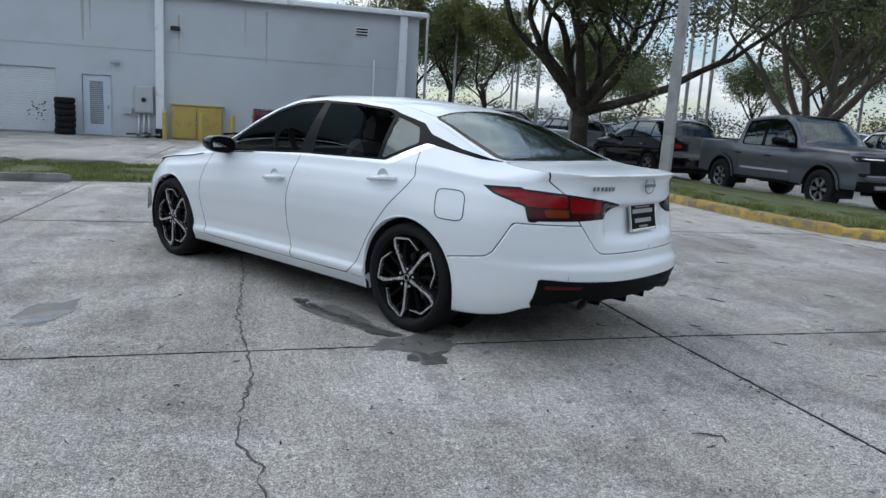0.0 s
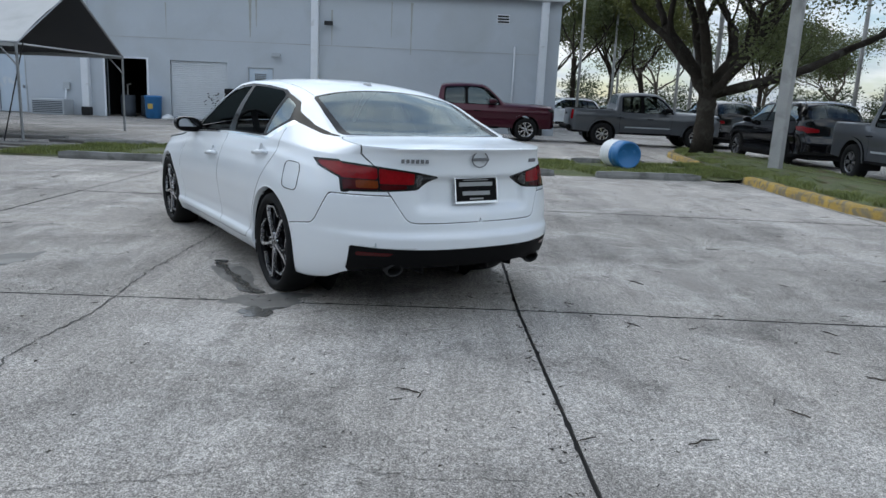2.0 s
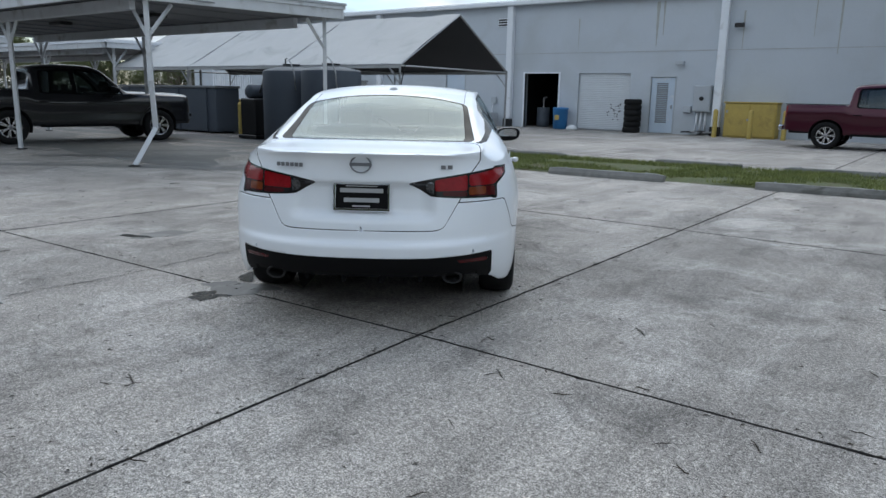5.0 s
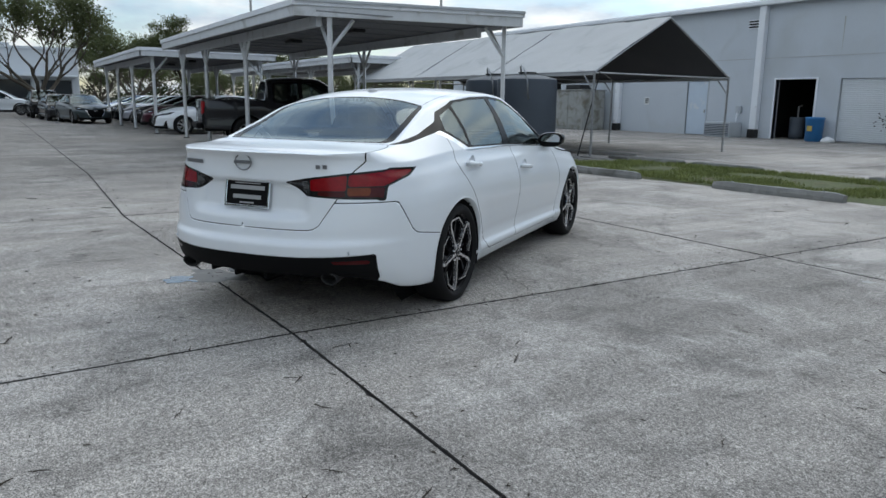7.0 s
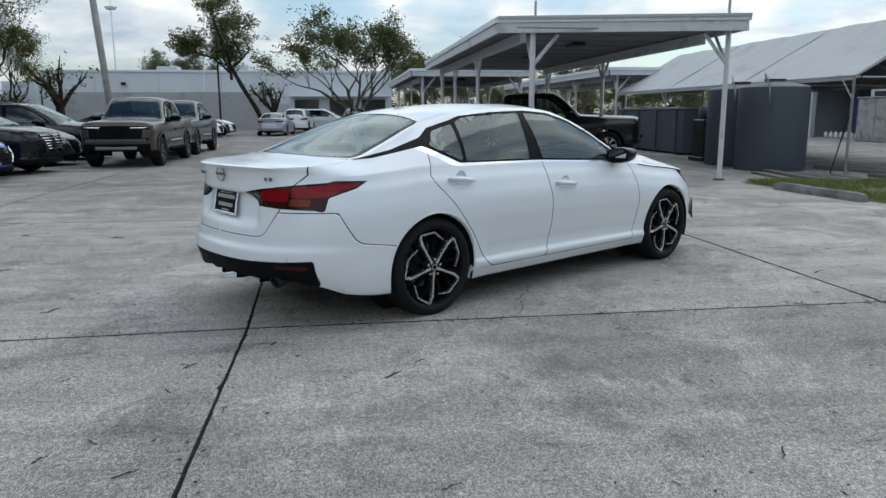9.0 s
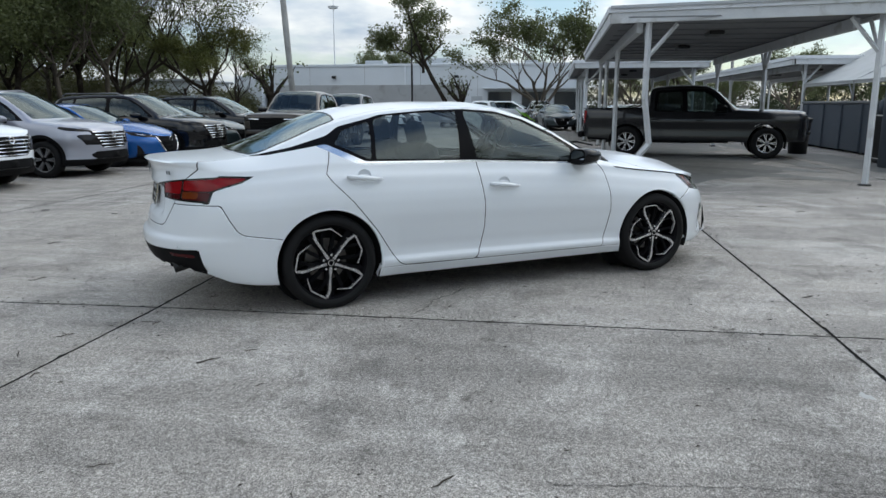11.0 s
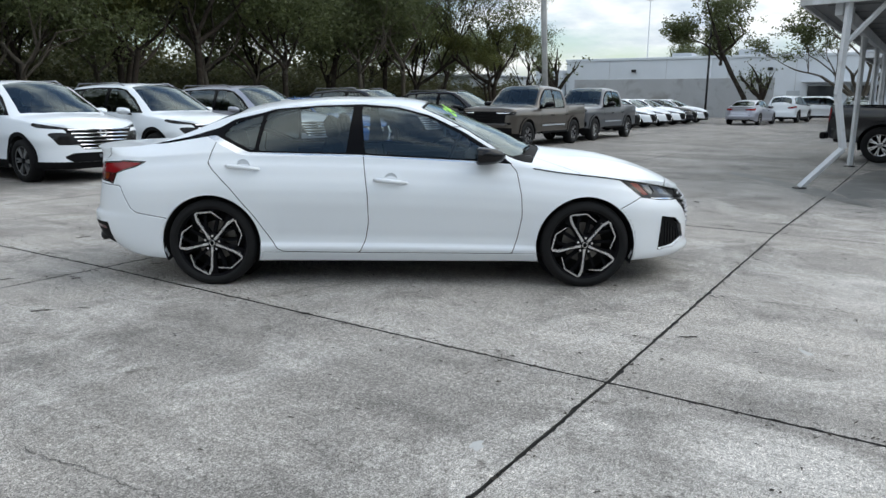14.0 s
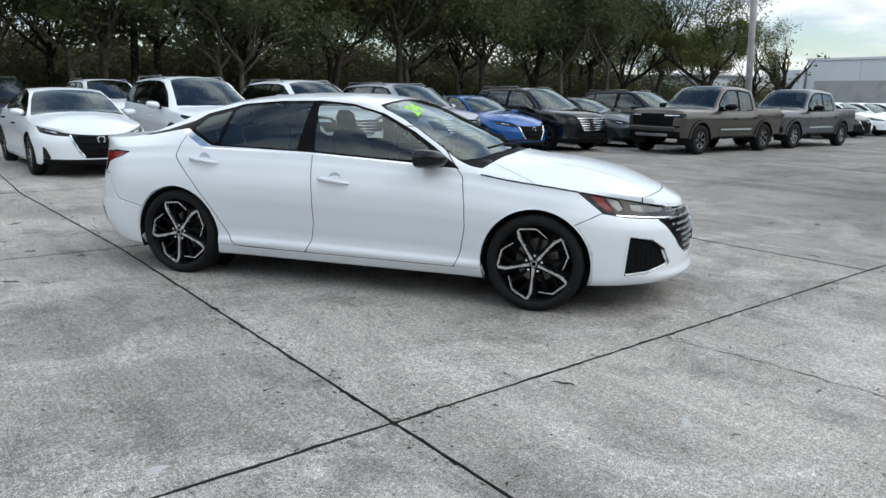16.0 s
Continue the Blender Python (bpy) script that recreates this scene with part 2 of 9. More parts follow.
MAT["soil"] = material("turf_soil", (0.09, 0.105, 0.04), 0.95, vary=0.4, scale=3, fine=40, bump=0.02, stain=(0.11, 0.09, 0.05), stain_scale=2.2)
MAT["grass"] = material("grass_blade", (0.105, 0.15, 0.036), 0.7, vary=0.4, scale=2.5, fine=12, tint=(0.22, 0.23, 0.07))
MAT["wall"] = material("painted_block_wall", (0.485, 0.525, 0.57), 0.75, vary=0.05, scale=0.7, fine=35, bump=0.003, stain=(0.42, 0.45, 0.47), stain_scale=0.5, stain_lo=0.5, stain_hi=0.8)
MAT["wall_white"] = material("white_stucco", (0.62, 0.655, 0.69), 0.8, vary=0.06, scale=0.8, fine=30, bump=0.003)
MAT["wall_grey"] = material("grey_screen_wall", (0.4, 0.41, 0.42), 0.85, vary=0.1, scale=0.9, fine=20, stain=(0.28, 0.28, 0.27), stain_scale=0.8)
MAT["trim_white"] = material("white_painted_metal", (0.72, 0.75, 0.79), 0.45, vary=0.06, scale=3, fine=40, stain=(0.45, 0.46, 0.46), stain_scale=2.4, stain_lo=0.6, stain_hi=0.8)
MAT["wood_white"] = material("white_painted_timber", (0.58, 0.60, 0.62), 0.6, vary=0.1, scale=4, fine=50, bump=0.002, stain=(0.35, 0.35, 0.34), stain_scale=2.5, stain_lo=0.58, stain_hi=0.75)
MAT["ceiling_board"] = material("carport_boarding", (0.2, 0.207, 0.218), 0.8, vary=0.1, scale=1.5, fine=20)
MAT["metal_roof"] = material("galvanised_roof", (0.4, 0.42, 0.45), 0.45, metal=0.3, vary=0.1, scale=1.5)
MAT["shutter"] = material("roller_shutter", (0.62, 0.65, 0.68), 0.5, vary=0.06, scale=2, fine=25)
MAT["dark"] = material("dark_void", (0.006, 0.006, 0.007), 0.9, vary=0.2)
MAT["black_plastic"] = material("black_plastic", (0.009, 0.009, 0.01), 0.45, vary=0.15, scale=6, fine=120)
MAT["gloss_black"] = material("gloss_black", (0.006, 0.006, 0.007), 0.16, vary=0.1, rough_vary=0.03, spec=0.05)
MAT["rubber"] = material("tyre_rubber", (0.010, 0.010, 0.0105), 0.75, spec=0.2, vary=0.2, scale=8, fine=90, bump=0.001, world_space=False)
MAT["tank_top"] = material("dusty_polythene", (0.17, 0.18, 0.19), 0.8, vary=0.25, scale=4)
MAT["tank"] = material("grey_polythene_tank", (0.075, 0.09, 0.112), 0.6, vary=0.08, scale=2, fine=30, spec=0.3)
MAT["canvas"] = material("white_tarpaulin", (0.39, 0.4, 0.4), 0.6, vary=0.12, scale=1.3, fine=60, stain=(0.27, 0.28, 0.28), stain_scale=1.1, stain_lo=0.55, stain_hi=0.8)
# the tent cloth seen from below, shade put into its colour
MAT["canvas_shaded"] = material("shaded_tarpaulin", (0.042, 0.044, 0.05), 0.8, vary=0.1, scale=1.3, fine=40)
MAT["steel"] = material("galvanised_pipe", (0.33, 0.34, 0.35), 0.4, metal=0.6, vary=0.2, scale=8)
MAT["yellow"] = material("yellow_paint", (0.44, 0.33, 0.085), 0.6, vary=0.12, scale=3, fine=30, stain=(0.28, 0.2, 0.06), stain_scale=2, stain_lo=0.58, stain_hi=0.75)
MAT["blue"] = material("blue_plastic", (0.03, 0.16, 0.38), 0.45, vary=0.1, scale=3)
MAT["blue_steel"] = material("dark_blue_steel", (0.02, 0.035, 0.09), 0.5, vary=0.12)
MAT["white_plastic"] = material("white_plastic", (0.7, 0.72, 0.73), 0.5, vary=0.08)
MAT["door_paint"] = material("pale_blue_door", (0.5, 0.58, 0.67), 0.55, vary=0.05, scale=2, stain=(0.62, 0.65, 0.68), stain_scale=3, stain_lo=0.6, stain_hi=0.75)
MAT["grey_box"] = material("grey_enclosure", (0.42, 0.45, 0.48), 0.5, vary=0.06)
MAT["weathered_box"] = material("weathered_enclosure", (0.3, 0.31, 0.3), 0.7, vary=0.15, scale=2, fine=30, stain=(0.16, 0.15, 0.12), stain_scale=2.5, stain_lo=0.48, stain_hi=0.7)
MAT["pole"] = material("concrete_pole", (0.36, 0.36, 0.35), 0.85, vary=0.12, scale=3, fine=50, stain=(0.25, 0.25, 0.24), stain_scale=2)
MAT["bark"] = material("tree_bark", (0.036, 0.029, 0.023), 0.95, vary=0.4, scale=5, fine=26, bump=0.03, spec=0.1, stain=(0.075, 0.068, 0.055), stain_scale=3)
MAT["bark_pale"] = material("pale_tree_bark", (0.085, 0.071, 0.054), 0.95, vary=0.35, scale=5, fine=26, bump=0.02)


def leaf_material(name, base, tint, vary=0.45):
    """A leaf that also lets some light through."""
    m = material(name, base, 0.5, vary=vary, scale=1.2, fine=9, tint=tint, spec=0.4)
    n, l = m.node_tree.nodes, m.node_tree.links
    b = n["Principled BSDF"]
    tr, mx = n.new("ShaderNodeBsdfTranslucent"), n.new("ShaderNodeMixShader")
    l.new(b.inputs["Base Color"].links[0].from_socket, tr.inputs["Color"])
    mx.inputs[0].default_value = 0.45
    l.new(b.outputs[0], mx.inputs[1]); l.new(tr.outputs[0], mx.inputs[2]); l.new(mx.outputs[0], n["Material Output"].inputs[0])
    return m


MAT["bark_dark"] = material("dark_furrowed_bark", (0.042, 0.036, 0.03), 0.95, vary=0.4, scale=5, fine=38, bump=0.02, stain=(0.075, 0.07, 0.06), stain_scale=4, spec=0.1)
MAT["leaf"] = leaf_material("oak_leaf", (0.074, 0.095, 0.036), (0.12, 0.135, 0.056))
MAT["leaf_pale"] = leaf_material("willow_leaf", (0.1, 0.125, 0.045), (0.14, 0.15, 0.07))
MAT["leaf_yellow"] = leaf_material("yellowing_leaf", (0.13, 0.125, 0.03), (0.075, 0.095, 0.03))
MAT["far_leaf"] = material("far_leaf", (0.05, 0.062, 0.036), 0.9, vary=0.4, scale=0.12, fine=2, spec=0.02)
MAT["leaf_scrub"] = leaf_material("undergrowth_leaf", (0.075, 0.088, 0.034), (0.12, 0.11, 0.055))
MAT["window_dark"] = material("dark_window", (0.03, 0.035, 0.04), 0.08, vary=0.1, rough_vary=0.03)
MAT["old_wood"] = material("weathered_plank", (0.16, 0.155, 0.145), 0.9, vary=0.35, scale=6, fine=60, bump=0.002, per_object=0.25, stain=(0.08, 0.078, 0.07), stain_scale=4)
MAT["twig"] = material("dry_twig", (0.045, 0.035, 0.026), 0.9, vary=0.3)
MAT["paint_spill"] = material("pale_paint_spill", (0.42, 0.42, 0.41), 0.7, vary=0.1, scale=9)
# dark tone for the painted shade on the carport floor
MAT["grime"] = material("carport_shade", (0.14, 0.137, 0.13), 0.75, vary=0.25, scale=3, fine=90, stain=(0.2, 0.195, 0.186), stain_scale=1.6)
MAT["puddle"] = material("still_water", (0.05, 0.048, 0.044), 0.03, vary=0.1, rough_vary=0.015, spec=0.6)
MAT["wet"] = material("wet_concrete", (0.12, 0.116, 0.106), 0.05, vary=0.3, scale=14, fine=120, rough_vary=0.05, spec=0.6)
MAT["damp"] = material("damp_stain", (0.13, 0.125, 0.115), 0.6, vary=0.25, scale=7, stain=(0.22, 0.215, 0.2), stain_scale=5)


# ---- mesh helpers ----
class Geo:
    """Corners and faces of one mesh in the making."""

    def __init__(self):
        self.v, self.f = [], []

    def add(self, verts, faces):
        k = len(self.v)
        self.v += [tuple(p) for p in verts]
        self.f += [tuple(i + k for i in q) for q in faces]
        return self

    def box(self, x0, x1, y0, y1, z0, z1, b=0.0, m=None):
        """A box, its edges chamfered by b."""
        x0, x1, y0, y1, z0, z1 = min(x0, x1), max(x0, x1), min(y0, y1), max(y0, y1), min(z0, z1), max(z0, z1)
        b = min(b, 0.45 * min(x1 - x0, y1 - y0, z1 - z0))
        if b <= 0:
            vs = [(x, y, z) for x in (x0, x1) for y in (y0, y1) for z in (z0, z1)]
            fs = [(0, 1, 3, 2), (4, 6, 7, 5), (0, 4, 5, 1), (2, 3, 7, 6), (0, 2, 6, 4), (1, 5, 7, 3)]
        else:
            vs, idx = [], {}
            lo, hi = (x0, y0, z0), (x1, y1, z1)
            for s in range(8):
                sg = [(s >> a) & 1 for a in range(3)]
                for a in range(3):
                    p = [0, 0, 0]
                    for c in range(3):
                        e = hi[c] if sg[c] else lo[c]
                        p[c] = e if c == a else e + (-b if sg[c] else b)
                    idx[s, a] = len(vs)
                    vs.append(tuple(p))
            fs = []
            for a in range(3):
                u, w = (a + 1) % 3, (a + 2) % 3
                for sd in (0, 1):
                    q = [(sd << a) | (i << u) | (j << w) for i, j in ((0, 0), (1, 0), (1, 1), (0, 1))]
                    q = [idx[s, a] for s in q]
                    fs.append(tuple(q if sd else q[::-1]))
                for i in (0, 1):
                    for j in (0, 1):
                        s0 = (i << u) | (j << w)
                        s1 = s0 | (1 << a)
                        q = [idx[s0, u], idx[s1, u], idx[s1, w], idx[s0, w]]
                        fs.append(tuple(q if i ^ j else q[::-1]))
            for s in range(8):
                q = [idx[s, 0], idx[s, 1], idx[s, 2]]
                fs.append(tuple(q if bin(s).count("1") % 2 else q[::-1]))
        if m is not None:
            vs = [tuple(m @ Vector(p)) for p in vs]
        return self.add(vs, fs)

    def tube(self, path, radii, n=8, caps=True):
        """A round bar along the path; radii one number or one for each point."""
        path = [Vector(p) for p in path]
        if not hasattr(radii, "__len__"):
            radii = [radii] * len(path)
        k = len(self.v)
        ref = None
        for i, p in enumerate(path):
            d = (path[min(i + 1, len(path) - 1)] - path[max(i - 1, 0)]).normalized()
            if ref is None:
                ref = Vector((0, 0, 1)) if abs(d.z) < 0.9 else Vector((1, 0, 0))
            u = d.cross(ref).normalized()
            w = d.cross(u).normalized()
            ref = w.cross(d) if abs(w.cross(d).length) > 0.1 else ref
            for j in range(n):
                a = 2 * math.pi * j / n
                self.v.append(tuple(p + radii[i] * (math.cos(a) * u + math.sin(a) * w)))
        for i in range(len(path) - 1):
            for j in range(n):
                a, c = k + i * n + j, k + i * n + (j + 1) % n
                self.f.append((a, c, c + n, a + n))
        if caps:
            self.f.append(tuple(k + j for j in reversed(range(n))))
            e = k + (len(path) - 1) * n
            self.f.append(tuple(e + j for j in range(n)))
        return self

    def lathe(self, profile, n=24, m=None):
        """A turned body round z: profile of (radius, height)."""
        k = len(self.v)
        for r, z in profile:
            for j in range(n):
                a = 2 * math.pi * j / n
                p = Vector((r * math.cos(a), r * math.sin(a), z))
                self.v.append(tuple(m @ p if m is not None else p))
        for i in range(len(profile) - 1):
            for j in range(n):
                a, c = k + i * n + j, k + i * n + (j + 1) % n
                self.f.append((a, c, c + n, a + n))
        return self

    def prism(self, outline, z0, z1):
        """An upright prism over a plan outline (counter-clockwise)."""
        n = len(outline)
        vs = [(x, y, z0) for x, y in outline] + [(x, y, z1) for x, y in outline]
        fs = [tuple(range(n - 1, -1, -1)), tuple(range(n, 2 * n))] + [(i, (i + 1) % n, n + (i + 1) % n, n + i) for i in range(n)]
        return self.add(vs, fs)

    def mesh(self, name, mat, smooth=False):
        me = bpy.data.meshes.new(name)
        me.from_pydata(self.v, [], self.f)
        if mat is not None:
            me.materials.append(mat)
        me.polygons.foreach_set("use_smooth", [smooth] * len(me.polygons))
        me.update()
        return me


def part(name, geo, mat, parent=None, label="", smooth=False):
    """Links a mesh as one object under a thing or a part."""
    ob = new(name, geo.mesh(name, mat, smooth) if isinstance(geo, Geo) else geo)
    if parent is not None:
        ob.parent = parent
    if label:
        ob["label"] = label
    return ob


def thing(name, x=0, y=0, z=0, rz=0, label="", category="", group="", kind=""):
    ob = new(name)
    ob.empty_display_size = 0.2
    ob.matrix_basis = pose(x, y, z, 0, 0, rz)
    return tagged(ob, label, category, group, kind)


def solo(name, geo, mat, label, category, group="", kind="", smooth=False):
    return tagged(part(name, geo, mat, None, "", smooth), label, category, group, kind)
# ---- the ground: one dark sheet to the horizon, a lawn-green plain far out, concrete slabs on top (at the end of the file) ----
g = Geo()
g.add([(-1500, -1500, -0.012), (1500, -1500, -0.012), (1500, 1500, -0.012), (-1500, 1500, -0.012)], [(0, 1, 2, 3)])
ground = solo("ground", g, MAT["dirt"], "dark bare soil seen only in the slab joints", "ground", kind="structure")


def strip_y(x):
    """Near edge of the grass divider, which runs slightly askew to the slabs."""
    return 13.25 + 0.085 * x


# ---- the repair building along the back ----
WY, WH = 30.47, 5.3


def build_workshop():
    """The pale block wall with its openings, parapet, downspouts and doors."""
    holes = [(-11.45, -9.75, 2.36), (-8.8, -6.45, 2.36), (-5.57, -4.6, 2.2), (-15.85, -14.75, 2.36)]
    xs = sorted({-24.6, 7.0} | {a for h in holes for a in h[:2]})
    g = Geo()
    for a, b in zip(xs, xs[1:]):
        top = next((h[2] for h in holes if h[0] == a and h[1] == b), 0)
        g.box(a, b, WY, WY + 0.25, top - (0.05 if not top else 0), WH)
    g.box(6.75, 7.0, WY + 0.25, WY + 24, -0.05, WH)
    g.box(-24.6, -24.35, WY + 0.25, WY + 14, -0.05, WH)
    wall = solo("wall_north", g, MAT["wall"], "pale grey-blue painted block wall of a workshop", "wall", kind="structure")
    g = Geo()
    for x0, x1 in ((-24.6, -20.05), (-20.05, -12.2), (-12.2, -2.86), (-2.86, 6.33)):
        g.box(x0 + 0.02, x1 - 0.02, WY - 0.012, WY + 0.001, 3.2, 3.225)
    part("trim_line", g, MAT["wall_grey"], wall, "horizontal joint in the wall")
    roof = Geo()
    roof.box(-30.8, 7.25, WY - 0.22, WY + 24, WH + 0.02, WH + 0.2, 0.03)
    r = solo("roof", roof, MAT["metal_roof"], "flat workshop roof with a pale metal edge", "roof", kind="structure")
    part("gutter", Geo().box(-30.8, 7.25, WY - 0.36, WY - 0.225, WH - 0.03, WH + 0.16, 0.03), MAT["trim_white"], r, "white metal gutter")
    g = Geo().box(-12.5, -4, WY + 7, WY + 9, -0.05, 3.4).box(-12.5, -12.3, WY + 0.3, WY + 7, -0.05, 3.4).box(-4.2, -4.0, WY + 0.3, WY + 7, -0.05, 3.4).box(-12.5, -4, WY + 0.3, WY + 9, 3.4, 3.5)
    solo("wall_workshop_inner", g, MAT["dark"], "unlit workshop interior behind the open bay", "wall", kind="structure")
    # opening frame of the open bay
    g = Geo().box(-11.53, -11.45, WY - 0.03, WY + 0.2, 0, 2.42, 0.01).box(-9.75, -9.67, WY - 0.03, WY + 0.2, 0, 2.42, 0.01).box(-11.45, -9.75, WY - 0.03, WY + 0.2, 2.36, 2.42, 0.01)
    solo("trim_bay", g, MAT["trim_white"], "white frame round the open service bay", "door frame", kind="structure")
    # roller shutter
    shutter = thing("door_1", label="closed white roller shutter with scuffed dark marks", category="shutter door", kind="structure")
    z = 0.0
    while z < 2.35:
        g = Geo()
        x0, x1, h = -8.78, -6.47, 0.076
        pts = [(WY + 0.10, z), (WY + 0.075, z + 0.015), (WY + 0.075, z + 0.055), (WY + 0.10, z + h)]
        g.add([(x, y, q) for x in (x0, x1) for y, q in pts], [(0, 4, 5, 1), (1, 5, 6, 2), (2, 6, 7, 3)])
        part("slat", g, MAT["shutter"], shutter)
        z += h
    part("bottom_rail", Geo().box(-8.78, -6.47, WY + 0.05, WY + 0.12, 0.0, 0.06, 0.01), MAT["steel"], shutter)
    for i in range(26):
        x, zz, w = -7.15 + random.uniform(-0.32, 0.32), 0.75 + random.uniform(-0.35, 0.35), random.uniform(0.02, 0.07)
        part("scuff", Geo().box(x, x + w, WY + 0.068, WY + 0.073, zz, zz + random.uniform(0.02, 0.05)), MAT["black_plastic"], shutter)
    # louvred door and plain door
    for name, x0, x1, h, louvre in (("door_2", -5.57, -4.6, 2.2, True), ("door_3", -15.85, -14.75, 2.36, False)):
        d = thing(name, label="pale blue steel door with a tall louvre" if louvre else "pale blue steel door with scraped paint", category="door", kind="structure")
        fr = Geo().box(x0 - 0.05, x0, WY - 0.02, WY + 0.15, 0, h + 0.05, 0.008).box(x1, x1 + 0.05, WY - 0.02, WY + 0.15, 0, h + 0.05, 0.008).box(x0, x1, WY - 0.02, WY + 0.15, h, h + 0.05, 0.008)
        part("frame", fr, MAT["grey_box"], d)
        part("leaf", Geo().box(x0 + 0.005, x1 - 0.005, WY + 0.03, WY + 0.08, 0.02, h - 0.005, 0.006), MAT["door_paint"], d)
        part("handle", Geo().box(x1 - 0.13, x1 - 0.07, WY - 0.03, WY + 0.03, 0.98, 1.12, 0.012), MAT["steel"], d)
        if louvre:
            for k in range(22):
                zz = 0.42 + k * 0.072
                part("louvre_slat", Geo().add([(x0 + 0.24, WY + 0.03, zz), (x1 - 0.27, WY + 0.03, zz), (x1 - 0.27, WY + 0.0, zz + 0.04), (x0 + 0.24, WY + 0.0, zz + 0.04), (x0 + 0.24, WY + 0.026, zz + 0.05), (x1 - 0.27, WY + 0.026, zz + 0.05)], [(0, 1, 2, 3), (3, 2, 5, 4)]), MAT["steel"], d)
    # downspouts
    for x in (-20.05, -12.2, -2.86, 6.33):
        s = thing("downspout", label="white square metal downspout on the workshop wall", category="downspout", group="downspouts")
        part("pipe", Geo().box(x - 0.15, x + 0.15, WY - 0.26, WY - 0.01, 0.35, WH - 0.03, 0.02), MAT["trim_white"], s)
        part("shoe", Geo().box(x - 0.17, x + 0.17, WY - 0.34, WY - 0.01, 0.0, 0.35, 0.03), MAT["black_plastic"], s)
    # vents, lamps and the thin conduit
    for x, zz in ((4.42, 4.36), (-12.95, 4.42)):
        v = thing("wall_vent", label="small slatted metal wall vent", category="vent", group="wall vents")
        part("frame", Geo().box(x, x + 0.52, WY - 0.03, WY - 0.004, zz, zz + 0.36, 0.008), MAT["trim_white"], v)
        for k in range(3):
            part("slat", Geo().box(x + 0.03, x + 0.49, WY - 0.05, WY - 0.028, zz + 0.04 + k * 0.11, zz + 0.1 + k * 0.11, 0.004), MAT["dark"], v)
    for x, zz, mt in ((-2.3, 4.05, "black_plastic"), (-4.4, 2.72, "grey_box")):
        v = thing("wall_lamp", label="small floodlight on a bracket, fixed to the wall", category="lamp", group="wall lamps")
        part("bracket", Geo().box(x - 0.04, x + 0.04, WY - 0.16, WY - 0.004, zz, zz + 0.05, 0.008), MAT["steel"], v)
        part("housing", Geo().box(x - 0.17, x + 0.17, WY - 0.3, WY - 0.14, zz - 0.06, zz + 0.1, 0.02), MAT[mt], v)
    c = thing("conduit", label="thin white vertical conduit on the wall", category="pipe")
    part("tube", Geo().tube([(5.2, WY - 0.05, 0.0), (5.2, WY - 0.05, 3.5)], 0.04, 8), MAT["trim_white"], c, smooth=True)
    # stains running down the paint
    for x, z0, z1, w in ((-5.5, 3.4, 5.1, 0.16), (-5.25, 3.8, 5.1, 0.09), (1.0, 3.0, 5.0, 0.1), (-2.2, 3.2, 4.6, 0.08), (-8.9, 3.3, 4.6, 0.05), (0.2, 3.6, 5.0, 0.05)):
        n = 9
        vs = []
        for k in range(n):
            zz = z0 + (z1 - z0) * k / (n - 1)
            ww = w * (0.25 + 0.75 * k / (n - 1)) * random.uniform(0.7, 1.2)
            vs += [(x - ww / 2, WY - 0.004, zz), (x + ww / 2, WY - 0.004, zz)]
        part("stain", Geo().add(vs, [(2 * k, 2 * k + 1, 2 * k + 3, 2 * k + 2) for k in range(n - 1)]), MAT["stain"], wall)
    # meter cabinet with conduits
    m = thing("meter_cabinet", label="grey electrical cabinet with conduits on the wall", category="electrical box")
    part("cabinet", Geo().box(-3.75, -3.1, WY - 0.3, WY - 0.004, 0.9, 1.9, 0.02), MAT["grey_box"], m)
    part("door", Geo().box(-3.71, -3.14, WY - 0.325, WY - 0.302, 0.94, 1.86, 0.01), MAT["grey_box"], m)
    part("meter", Geo().lathe([(0, 0.06), (0.07, 0.06), (0.085, 0.0), (0.085, -0.03)], 16, pose(-3.42, WY - 0.335, 1.4, 90)), MAT["black_plastic"], m)
    part("side_box", Geo().box(-4.15, -3.85, WY - 0.2, WY - 0.004, 0.85, 1.1, 0.015), MAT["grey_box"], m)
    for x in (-3.62, -3.45, -3.28):
        part("conduit", Geo().tube([(x, WY - 0.12, 0.0), (x, WY - 0.12, 0.92)], 0.045, 8), MAT["trim_white"], m, smooth=True)
    # rubbish heap of hoses
    h = thing("hose_heap", label="tangle of dark hose and debris at the wall foot", category="hose")
    for k in range(6):
        pts = [(-3.4 + random.uniform(-0.6, 0.6), WY - 0.5 + random.uniform(-0.25, 0.25), 0.03 + random.uniform(0, 0.14)) for _ in range(6)]
        part("hose", Geo().tube(pts, 0.03, 6), MAT["black_plastic"] if k % 2 else MAT["wall_grey"], h)
    # yellow double gate and its bollards
    y = thing("yellow_cabinet", label="yellow double-door steel cabinet against the wall", category="cabinet")
    part("body", Geo().box(-2.42, -0.6, WY - 0.65, WY - 0.01, 0.0, 1.26, 0.02), MAT["yellow"], y)
    part("lid", Geo().box(-2.46, -0.56, WY - 0.7, WY - 0.01, 1.262, 1.31, 0.015), MAT["yellow"], y)
    for x0, x1 in ((-2.38, -1.53), (-1.49, -0.64)):
        dd = part("door", Geo().box(x0, x1, WY - 0.69, WY - 0.652, 0.06, 1.22, 0.012), MAT["yellow"], y)
        part("hinge", Geo().box(x0 + 0.02, x0 + 0.1, WY - 0.71, WY - 0.692, 0.9, 1.0, 0.005), MAT["steel"], dd)
